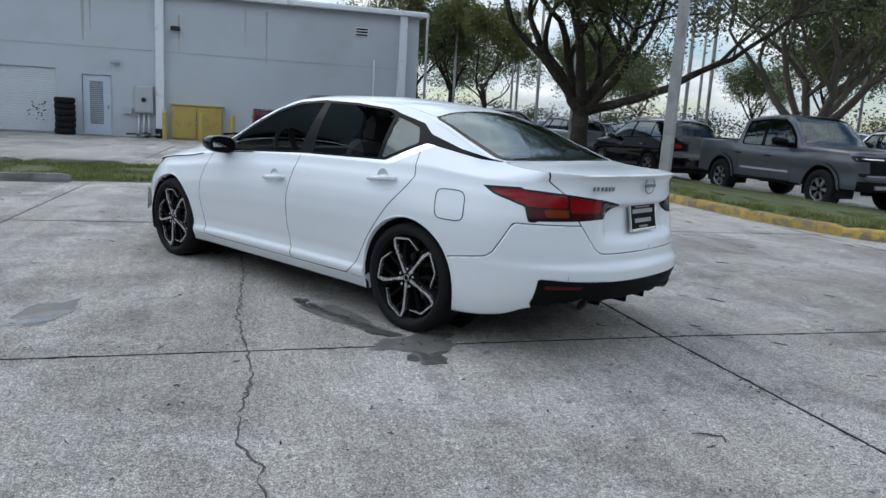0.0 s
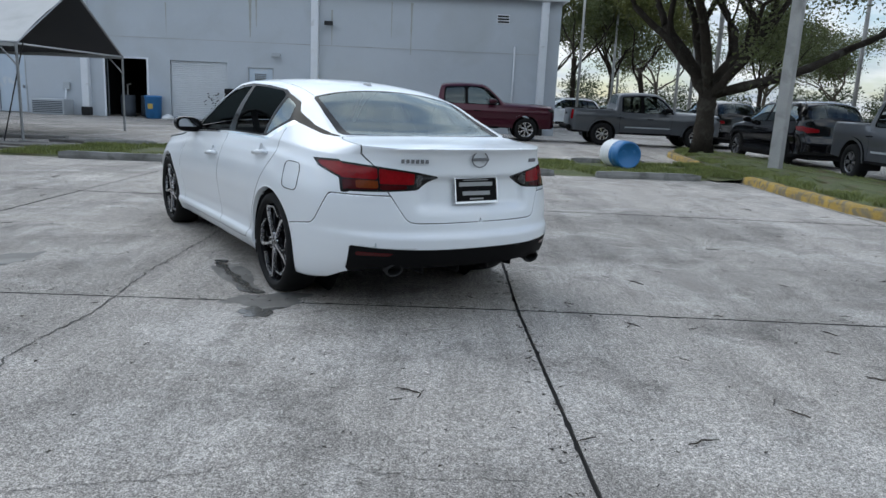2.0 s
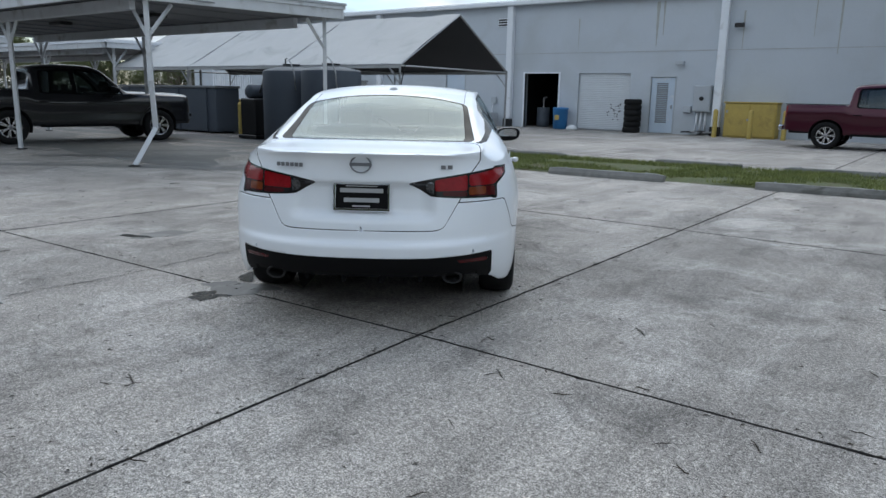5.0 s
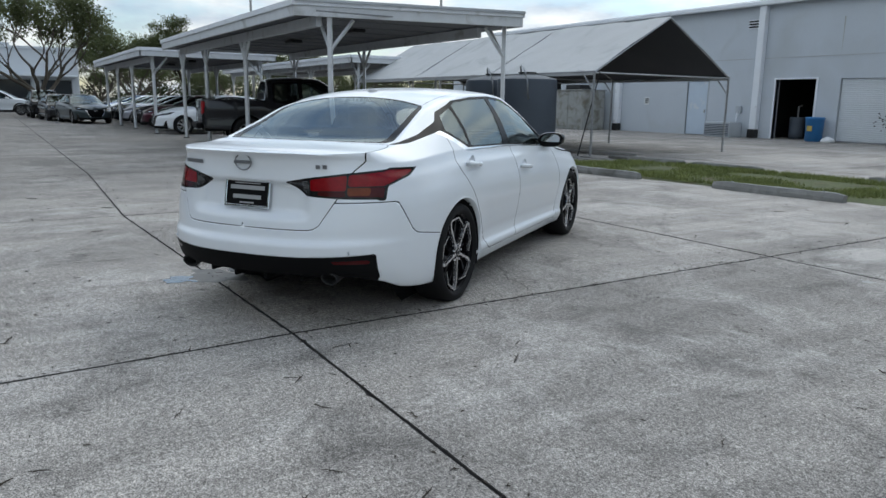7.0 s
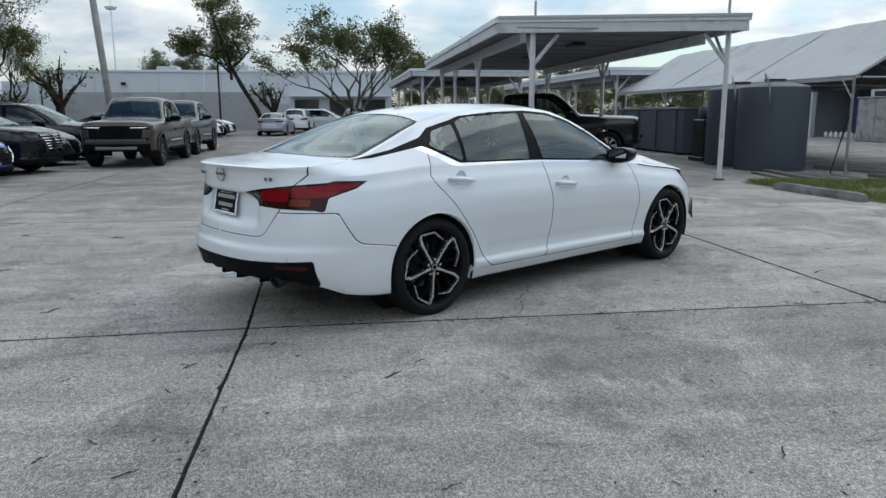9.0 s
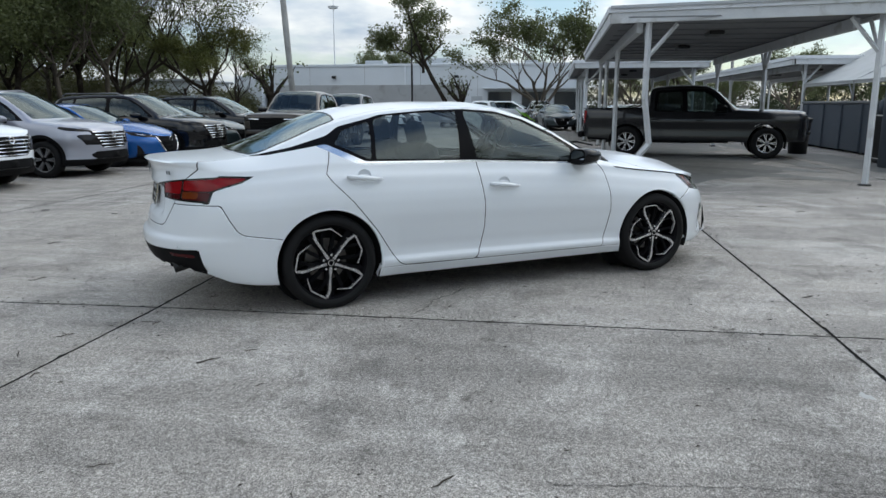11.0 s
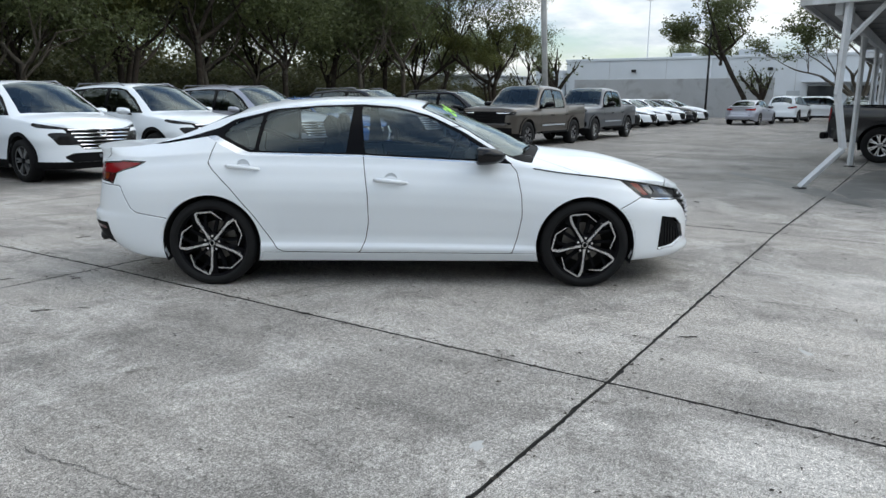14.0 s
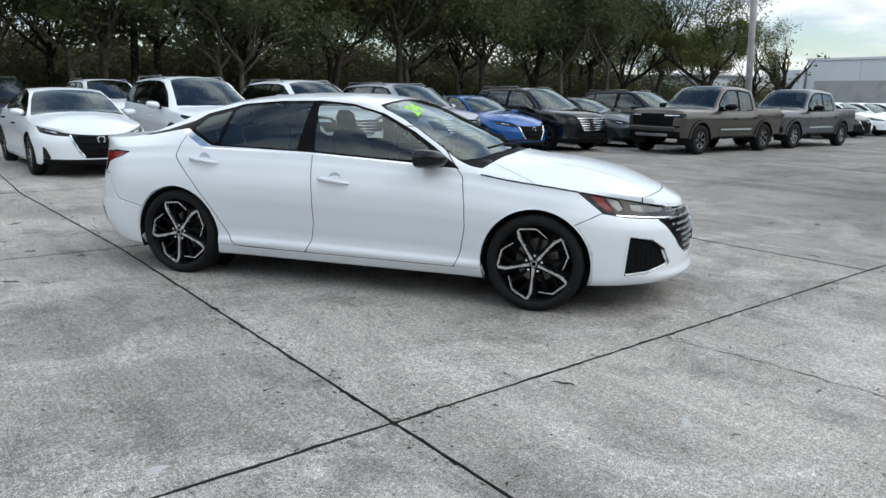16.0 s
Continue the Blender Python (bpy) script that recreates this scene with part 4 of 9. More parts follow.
class Shell:
    """One half (right side) of a car body as faces that can be cut into panels."""

    def __init__(self, spec):
        self.s = spec
        self.v, self.p, self.tag = [], [], []
        self.build()
        self.seam = []

    def outline(self, n_end, n_side):
        """Plan line from the tail's middle along the right side to the nose's middle: places and outward ways."""
        s = self.s
        pts = []
        lr, lf, p = s["round_rear"], s["round_front"], s.get("round_power", 2.5)
        x0, x1 = s["rear"], s["front"]
        pf = s.get("round_power_front", p)
        for k in range(n_end):
            a = math.pi / 2 * k / n_end
            pts.append((x0 + lr * (1 - math.cos(a) ** (2 / p)), math.sin(a) ** (2 / p)))
        xs = np.linspace(x0 + lr, x1 - lf, n_side + 1)
        pts += [(x, 1.0) for x in xs]
        for k in range(1, n_end + 1):
            a = math.pi / 2 * (1 - k / n_end)
            pts.append((x1 - lf * (1 - math.cos(a) ** (2 / pf)), math.sin(a) ** (2 / pf)))
        pts = np.array(pts)
        pts[:, 1] *= lerp_table(s["half_width"], pts[:, 0])
        return pts

    def build(self):
        s = self.s
        ne, ns, nr = s.get("grid", (34, 150, 34))
        o = self.outline(ne, ns)
        # even out the spacing along the line
        d = np.r_[0, np.cumsum(np.hypot(*np.diff(o, axis=0).T))]
        q = np.linspace(0, d[-1], 2 * ne + ns)
        o = np.c_[np.interp(q, d, o[:, 0]), np.interp(q, d, o[:, 1])]
        t = np.gradient(o, axis=0)
        t /= np.hypot(t[:, 0], t[:, 1])[:, None] + 1e-9
        nx, ny = -t[:, 1], t[:, 0]
        nx[0], ny[0], nx[-1], ny[-1] = -1, 0, 1, 0
        n = len(o)
        lo = lerp_table(s["bottom"], o[:, 0])
        hi = lerp_table(s["belt"], o[:, 0])
        rows = np.linspace(0, 1, nr)
        ring = np.zeros((n, nr, 3))
        for j, h in enumerate(rows):
            z = lo + (hi - lo) * h
            side = lerp_table(s["side_inset"], z - (hi - s["belt_ref"]) * h)
            if "side_ends" in s:
                # the sill's ledge fades out past the wheels
                f = np.clip((o[:, 0] - 0.25) / 0.25, 0, 1) * np.clip((s["wheelbase"] - 0.25 - o[:, 0]) / 0.25, 0, 1)
                side = f * side + (1 - f) * lerp_table(s["side_ends"], z - (hi - s["belt_ref"]) * h)
            e = np.where(nx < 0, lerp_table(s["rear_inset"], z), lerp_table(s["front_inset"], z))
            if "recess" in s:
                # a hollow for the plate in the middle of the tail
                yh, za, zb, deep = s["recess"]
                step = lambda q: np.clip(q, 0, 1) ** 2 * (3 - 2 * np.clip(q, 0, 1))
                e = e + np.where(nx < 0, deep * step((yh - o[:, 1]) / 0.09) * step((z - za) / 0.07) * step((zb - z) / 0.035), 0.0)
            ring[:, j, 0] = o[:, 0] - np.sign(nx) * e * np.abs(nx) ** 1.0
            ring[:, j, 1] = np.maximum(0, o[:, 1] - side * np.abs(ny) ** 0.7)
            ring[:, j, 2] = z
        ring[0, :, 1] = ring[-1, :, 1] = 0
        self.ring = ring
        # the cap: rows run from the belt edge in to the middle
        nc = s.get("cap_rows", 40)
        edge = ring[:, -1, :]
        # side stations of the cap: the edge from the tail's corner to the nose's corner
        mid_x = np.empty(n)
        c0, c1 = int(ne * 0.62), n - 1 - int(ne * 0.62)
        xa, xb = edge[0, 0], edge[-1, 0]
        st = np.arange(c0, c1 + 1)
        u = (edge[st, 0] - edge[c0, 0]) / (edge[c1, 0] - edge[c0, 0])
        mx = xa + (xb - xa) * u
        cap = np.zeros((len(st), nc, 3))
        ex, ey, ez = edge[st, 0], edge[st, 1], edge[st, 2]
        zc = lerp_table(s["crown"], mx)
        zr = np.maximum(lerp_table(s["cant"], ex), ez)
        wr = np.minimum(lerp_table(s["cant_half"], ex), ey)
        k1 = s.get("cap_split", 0.4)
        for j in range(nc):
            v = j / (nc - 1)
            if v <= k1:
                a = v / k1
                bulge = np.sin(math.pi * a) * s.get("glass_bulge", 0.025) * np.clip((zr - ez) / 0.3, 0, 1)
                y = ey + (wr - ey) * a + bulge
                z = ez + (zr - ez) * a
                x = ex
            else:
                a = (v - k1) / (1 - k1)
                y = wr * (1 - a)
                prof = 1 - (1 - a) ** s.get("crown_power", 2.3)
                z = zr + (zc - zr) * prof
                x = ex + (mx - ex) * (1 - (1 - a) ** 2)
            if "ridge" in s:
                # a pressed ridge along each side of the bonnet
                xa_, xb_, yr, wide, tall = s["ridge"]
                along = np.clip((x - xa_) / 0.25, 0, 1) * np.clip((xb_ - x) / 0.25, 0, 1)
                z = z + tall * along * np.exp(-((y - yr + 0.12 * (x - xa_)) / wide) ** 2)
            cap[:, j, 0], cap[:, j, 1], cap[:, j, 2] = x, y, z
        # fit the end rows to the ring's edge between corner and middle
        for row, idx in ((0, np.arange(c0, -1, -1)), (-1, np.arange(c1, n))):
            line = edge[idx]
            dd = np.r_[0, np.cumsum(np.hypot(line[1:, 0] - line[:-1, 0], line[1:, 1] - line[:-1, 1]))]
            yy = cap[row, :, 1]
            order = np.argsort(line[:, 1])
            cap[row, :, 0] = np.interp(yy, line[order, 1], line[order, 0])
            cap[row, :, 2] = np.interp(yy, line[order, 1], line[order, 2])
        self.cap = cap
        self.add_grid(ring, "ring")
        self.add_grid(cap, "cap")
        self.weld_v = None

    def add_grid(self, grid, tag):
        k = len(self.v)
        a, b = grid.shape[:2]
        self.v += [tuple(p) for p in grid.reshape(-1, 3)]
        for i in range(a - 1):
            for j in range(b - 1):
                q = k + i * b + j
                self.p.append((q, q + b, q + b + 1, q + 1) if tag == "ring" else (q, q + b, q + b + 1, q + 1))
                self.tag.append(tag)

    def split(self, f, domain=None):
        """Cuts all faces along f = 0; returns those with f < 0 and keeps the rest."""
        V = np.array(self.v)
        val = f(V)
        P = self.p
        L = np.array([len(q) for q in P])
        flat = np.fromiter((i for q in P for i in q), int, int(L.sum()))
        start = np.r_[0, np.cumsum(L)[:-1]]
        cen = np.add.reduceat(V[flat], start, axis=0) / L[:, None]
        minus = np.add.reduceat((val[flat] < 0).astype(int), start)
        ok = np.ones(len(P), bool) if domain is None else domain(cen, np.array(self.tag))
        sgn = val < 0
        inside, keep, ti, tk = [], [], [], []
        cache = {}
        vals = val.tolist()

        def mid(i, j):
            key = (i, j) if i < j else (j, i)
            if key not in cache:
                a, b = vals[key[0]], vals[key[1]]
                t = a / (a - b)
                p, q = self.v[key[0]], self.v[key[1]]
                cache[key] = len(self.v)
                self.v.append(tuple(p[c] + (q[c] - p[c]) * t for c in range(3)))
            return cache[key]
        state = np.where(~ok | (minus == 0), 0, np.where(minus == L, 1, 2)).tolist()
        for q, how, tg in zip(P, state, self.tag):
            if how == 0:
                keep.append(q); tk.append(tg)
            elif how == 1:
                inside.append(q); ti.append(tg)
            else:
                c = [bool(sgn[i]) for i in q]
                A, B = [], []
                for k in range(len(q)):
                    i, j = q[k], q[(k + 1) % len(q)]
                    (A if c[k] else B).append(i)
                    if c[k] != c[(k + 1) % len(q)]:
                        m = mid(i, j)
                        A.append(m); B.append(m)
                if len(A) > 2:
                    inside.append(tuple(A)); ti.append(tg)
                if len(B) > 2:
                    keep.append(tuple(B)); tk.append(tg)
        self.p, self.tag = keep, tk
        return inside, ti

    def cut(self, f, domain=None, gap=0.0):
        """A panel (f < -gap); the strip between -gap and gap goes to the seams."""
        got, _ = self.split(lambda V: f(V) + gap, domain)
        if gap:
            strip, _ = self.split(lambda V: f(V) - gap, domain)
            self.seam += strip
        return got

    def geo(self, polys, push=0.0, mirror=None, both=True, flip=False):
        """The faces as a mesh; push moves them inward; mirror: 1 right, -1 left, None both sides."""
        used = sorted({i for q in polys for i in q})
        back = {i: k for k, i in enumerate(used)}
        pts = [self.v[i] for i in used]
        if push:
            nor = np.zeros((len(used), 3))
            V = np.array(pts)
            for q in polys:
                w = [back[i] for i in q]
                nn = np.cross(V[w[1]] - V[w[0]], V[w[2]] - V[w[0]])
                nor[w] += nn
            nor /= np.linalg.norm(nor, axis=1)[:, None] + 1e-12
            c = V - np.array([V[:, 0].mean(), 0, 0.6])
            sign = np.where((nor * np.c_[0 * V[:, 0], V[:, 1] + 0.01, V[:, 2] - 0.5]).sum(1) < 0, -1.0, 1.0)
            pts = [tuple(p) for p in V - push * nor * sign[:, None]]
        g = Geo()
        sides = (1, -1) if mirror is None else (mirror,)
        for sd in sides:
            # the right side lies at negative y
            g.add([(x, -y * sd, z) for x, y, z in pts], [tuple(back[i] for i in (q if sd == -1 else q[::-1])) for q in polys])
        return g


def fix_normals(me):
    bm = bmesh.new()
    bm.from_mesh(me)
    bmesh.ops.remove_doubles(bm, verts=bm.verts, dist=0.0003)
    bmesh.ops.recalc_face_normals(bm, faces=bm.faces)
    bm.to_mesh(me)
    bm.free()
    me.polygons.foreach_set("use_smooth", [True] * len(me.polygons))


def skin(name, shell, polys, mat, parent, push=0.0, mirror=None, label="", lip=0.0, split=False):
    """A panel of the car body, its edge turned inward by lip."""
    if not polys:
        return None
    if split:
        # one part for each connected piece, on each side
        root = {}

        def find(i):
            while root.setdefault(i, i) != i:
                root[i] = root[root[i]]
                i = root[i]
            return i
        for q in polys:
            for i in q[1:]:
                root[find(i)] = find(q[0])
        pieces = {}
        for q in polys:
            pieces.setdefault(find(q[0]), []).append(q)
        for sd in (1, -1):
            for piece in pieces.values():
                if len(piece) > 2:
                    skin(name, shell, piece, mat, parent, push, sd, label, lip)
        return None
    g = shell.geo(polys, push, mirror)
    me = g.mesh(name, MAT[mat])
    fix_normals(me)
    if lip:
        bm = bmesh.new()
        bm.from_mesh(me)
        cen = Vector((0, 0, 0))
        edges = [e for e in bm.edges if e.is_boundary and not all(abs(v.co.y) < 0.002 for v in e.verts)]
        bm.normal_update()
        nrm = {v: v.normal.copy() for e in edges for v in e.verts}
        out = bmesh.ops.extrude_edge_only(bm, edges=edges)
        nv = [v for v in out["geom"] if isinstance(v, bmesh.types.BMVert)]
        for v in nv:
            near = min(nrm, key=lambda w: (w.co - v.co).length_squared) if len(nrm) < 60 else None
            n = nrm[near] if near else v.normal
            c = Vector((v.co.x * 0 + v.co.x, 0, 0.6))
            into = (c - v.co)
            into.x = 0
            v.co += into.normalized() * lip
        bm.to_mesh(me)
        bm.free()
    ob = part(name, me, None, parent, label)
    if name == "panel_gap":
        ob["kind"] = "stuff"
    return ob


def wheel_meshes(radius, width, rim_r, style):
    """Meshes of one wheel with its axle along y and its face towards -y: list of (name, mesh, label)."""
    out = []
    w = width / 2
    prof = [(rim_r - 0.005, -w * 0.82), (rim_r + 0.012, -w * 0.98), (radius - 0.045, -w), (radius - 0.012, -w * 0.86), (radius - 0.002, -w * 0.6), (radius, 0),
            (radius - 0.002, w * 0.6), (radius - 0.012, w * 0.86), (radius - 0.045, w), (rim_r + 0.012, w * 0.98), (rim_r - 0.005, w * 0.82)]
    turn = pose(0, 0, 0, 90)            # lathe's z becomes -y
    me = Geo().lathe([(r, -z) for r, z in prof], 56, turn).mesh("tyre", MAT["rubber"], True)
    out.append(("tyre", me, "black rubber tyre"))
    g = Geo()
    g.lathe([(rim_r, w * 0.84), (rim_r - 0.006, w * 0.80), (rim_r - 0.02, w * 0.72), (rim_r - 0.028, w * 0.2), (rim_r - 0.03, -w * 0.8)], 48, turn)
    rim_mat = {"petal": "gloss_black", "multi": "alloy_grey", "steel": "alloy_grey", "dark": "gloss_black"}[style]
    out.append(("rim", g.mesh("rim", MAT[rim_mat], True), ""))
    g = Geo().lathe([(0.04, 0.0), (0.15, 0.0), (0.15, -0.02), (0.04, -0.02)], 28, pose(0, 0.03, 0, 90))
    out.append(("brake_disc", g.mesh("brake_disc", MAT["brake"]), ""))
    g = Geo().lathe([(0, 0.0), (rim_r - 0.03, 0.0)], 28, pose(0, 0.06, 0, 90))
    out.append(("backing", g.mesh("backing", MAT["dark"]), ""))
    yf = -w * 0.78

    def ribbon(path, wid, y0, y1, mat_name, name, label=""):
        """A bar along a path of (radius, degrees) in the wheel's face."""
        pts = [Vector((r * math.cos(radians(a)), 0, r * math.sin(radians(a)))) for r, a in path]
        ww = wid if hasattr(wid, "__len__") else [wid] * len(pts)
        q = Geo()
        vs = []
        for i, p in enumerate(pts):
            d = (pts[min(i + 1, len(pts) - 1)] - pts[max(i - 1, 0)]).normalized()
            s = Vector((-d.z, 0, d.x)) * ww[i] / 2
            vs += [tuple(p + s + Vector((0, y0, 0))), tuple(p - s + Vector((0, y0, 0))), tuple(p - s * 1.25 + Vector((0, y1, 0))), tuple(p + s * 1.25 + Vector((0, y1, 0)))]
        fs = []
        for i in range(len(pts) - 1):
            a, b = 4 * i, 4 * i + 4
            for k in range(4):
                fs.append((a + k, a + (k + 1) % 4, b + (k + 1) % 4, b + k))
        fs += [(3, 2, 1, 0), tuple(4 * (len(pts) - 1) + k for k in range(4))]
        q.add(vs, fs)
        out.append((name, q.mesh(name, MAT[mat_name]), label))
    R = rim_r
    if style == "petal":
        for k in range(5):
            a = 50 + 72 * k
            H = R - 0.012
            ribbon([(0.03, a), (H * 0.4, a), (H * 0.74, a), (H * 0.8, a - 0.5), (H * 0.97, a - 4), (H * 0.985, a - 7), (H * 0.93, a - 32), (H * 0.915, a - 35), (H * 0.77, a - 57)],
                   [0.022, 0.013, 0.018, 0.020, 0.016, 0.012, 0.010, 0.009, 0.005], yf - 0.006, yf + 0.014, "machined", "spoke", "machined bright spoke face")
            ribbon([(0.03, a), (R * 0.5, a), (R * 0.97, a + 5)], [0.05, 0.042, 0.05], yf + 0.019, yf + 0.06, "gloss_black", "spoke_back")
            ribbon([(R * 0.42, a - 2), (R * 0.7, a - 16), (R * 0.97, a - 24)], [0.024, 0.018, 0.03], yf + 0.02, yf + 0.05, "gloss_black", "spoke_arm")
            ribbon([(0.05, a + 36), (R * 0.97, a + 28)], [0.02, 0.024], yf + 0.03, yf + 0.06, "gloss_black", "inner_spoke")
    elif style == "multi":
        for k in range(7):
            a = 360 / 7 * k
            ribbon([(0.04, a), (R * 0.5, a), (R * 0.96, a + 9)], [0.045, 0.028, 0.03], yf, yf + 0.05, "alloy_grey", "spoke")
            ribbon([(R * 0.5, a), (R * 0.96, a - 9)], [0.028, 0.03], yf + 0.004, yf + 0.05, "alloy_grey", "spoke")
    elif style == "dark":
        for k in range(6):
            a = 60 * k
            ribbon([(0.04, a), (R * 0.55, a), (R * 0.96, a + 8)], [0.06, 0.04, 0.05], yf, yf + 0.05, "gloss_black", "spoke")
            ribbon([(R * 0.3, a), (R * 0.94, a + 3)], [0.01, 0.012], yf - 0.004, yf - 0.001, "machined", "spoke_face")
    else:
        for k in range(8):
            a = 45 * k
            ribbon([(0.05, a), (R * 0.6, a), (R * 0.96, a)], [0.07, 0.05, 0.07], yf + 0.01, yf + 0.05, "alloy_grey", "spoke")
    hub = Geo().lathe([(0, 0.006), (0.026, 0.006), (0.032, 0.0), (0.06, -0.01), (0.075, -0.03)], 20, pose(0, yf, 0, 90))
    out.append(("hub", hub.mesh("hub", MAT["gloss_black" if style in ("petal", "dark") else "alloy_grey"], True), ""))
    cap = Geo().lathe([(0.016, 0.0), (0.022, 0.0), (0.022, -0.004), (0.016, -0.004)], 20, pose(0, yf - 0.009, 0, 90))
    out.append(("cap_ring", cap.mesh("cap_ring", MAT["machined"]), ""))
    for k in range(5):
        a = radians(72 * k + (14 if style == "petal" else 54))
        g = Geo().tube([(0.055 * math.cos(a), yf + 0.004, 0.055 * math.sin(a)), (0.055 * math.cos(a), yf - 0.008, 0.055 * math.sin(a))], 0.009, 6)
        out.append(("wheel_nut", g.mesh("wheel_nut", MAT["chrome"]), ""))
    return out


WHEELS = {}


def add_wheels(car, spec):
    key = spec["wheel"]
    if key not in WHEELS:
        WHEELS[key] = wheel_meshes(*key)
    r, w = key[0], key[1]
    for x in (0.0, spec["wheelbase"]):
        for side in (-1, 1):
            wh = new("wheel")
            wh.parent = car
            wh.matrix_basis = pose(x, side * (spec["track"] - w / 2 + 0.0), r - 0.006, 0, 0, 0 if side < 0 else 180)
            for name, me, label in WHEELS[key]:
                part(name, me, None, wh, label)


def add_cabin(car, spec):
    """Seats, dash and steering wheel, dark behind the glass."""
    xs, zf = spec["seat_x"], spec.get("floor", 0.42)
    w = spec.get("seat_y", 0.37)
    part("cabin_floor", Geo().box(spec["cab"][0], spec["cab"][1], -w - 0.33, w + 0.33, zf - 0.1, zf - 0.02, 0.02), MAT["cabin"], car)
    up = spec.get("seat_up", 0.0)
    for x in xs:
        low = 0.0 if x == xs[-1] else spec.get("rear_seat_drop", 0.1)
        for y in ((-w, w) if x == xs[-1] else (-w, 0, w)):
            hw = 0.25 if x == xs[-1] else 0.22
            st = new("seat")
            st.parent = car
            st.matrix_basis = pose(x, y, zf + up - low)
            part("cushion", Geo().box(-0.25, 0.27, -hw, hw, -0.05, 0.18, 0.06), MAT["seat"], st)
            part("backrest", Geo().box(-0.08, 0.09, -hw, hw, 0, 0.62, 0.06, pose(-0.24, 0, 0.1, 0, -20)), MAT["seat"], st)
            part("headrest", Geo().box(-0.05, 0.05, -0.13, 0.13, 0, 0.2, 0.045, pose(-0.42, 0, 0.66, 0, -14)), MAT["seat"], st)
    xd, zd = spec["dash"]
    part("dashboard", Geo().box(xd - 0.3, xd + 0.25, -w - 0.33, w + 0.33, zf, zd, 0.07), MAT["cabin"], car)
    ring = [(0.19 * math.cos(a), 0.19 * math.sin(a), 0) for a in np.linspace(0, 2 * math.pi, 25)]
    m = pose(xd - 0.42, w, zd - 0.02, 0, -65)
    sw = part("steering_wheel", Geo().tube([m @ Vector(p) for p in ring], 0.016, 8), MAT["cabin"], car, smooth=True)
    part("spoke", Geo().box(-0.19, 0.19, -0.03, 0.03, -0.012, 0.012, 0.008, m).box(-0.03, 0.03, -0.19, 0.03, -0.012, 0.012, 0.008, m), MAT["cabin"], sw)
    for x0, x1, h in spec.get("door_cards", ()):
        for sd in (-1, 1):
            part("door_card", Geo().box(x0, x1, sd * (w + 0.36), sd * (w + 0.4), zf - 0.05, h, 0.01), MAT["cabin"], car)


def mirror_pods(car, spec, mat):
    x, y, z = spec["mirror"]
    k = spec.get("mirror_size", 1.0)
    for sd in (-1, 1):
        mp = new("door_mirror")
        mp.parent = car
        mp.matrix_basis = pose(x, sd * y, z)
        prof = []
        g = Geo()
        n = 14
        rows = [(-0.075, 0.93), (-0.06, 1.0), (0.0, 0.98), (0.06, 0.86), (0.11, 0.6), (0.14, 0.28), (0.147, 0.02)]
        for xx, sc in rows:
            for j in range(n):
                a = 2 * math.pi * j / n
                cy, cz = math.cos(a), math.sin(a)
                ry, rz = 0.122 * abs(cy) ** 0.75 * (1 if cy > 0 else -1), 0.07 * abs(cz) ** 0.75 * (1 if cz > 0 else -1)
                prof.append((xx * k, sd * 0.1 * k + ry * sc * k, rz * sc * k + (0.01 * k * cy * sd)))
        fs = [(i * n + j, i * n + (j + 1) % n, (i + 1) * n + (j + 1) % n, (i + 1) * n + j) for i in range(len(rows) - 1) for j in range(n)]
        fs.append(tuple(range((len(rows) - 1) * n, len(rows) * n)))
        g.add(prof, fs)
        me = g.mesh("shell", MAT[mat], True)
        fix_normals(me)
        part("shell", me, None, mp)
        q = [(-0.073 * k, p[1], p[2]) for p in prof[:n]]
        part("mirror_back", Geo().add(q, [tuple(range(n))]), MAT["trim_black"], mp)
        mid = (sum(p[1] for p in q) / n, sum(p[2] for p in q) / n)
        small = [(-0.0745 * k - 0.06 * (p[2] - mid[1]), mid[0] + 0.8 * (p[1] - mid[0]), mid[1] + 0.8 * (p[2] - mid[1])) for p in q]
        part("mirror_glass", Geo().add(small, [tuple(range(n))]), MAT["mirror"], mp, "mirror glass")
        part("stalk", Geo().tube([(0.0, sd * 0.03 * k, -0.05 * k), (0.03, -sd * 0.09, -0.075 * k)], 0.022 * k, 8), MAT["trim_black"], mp)
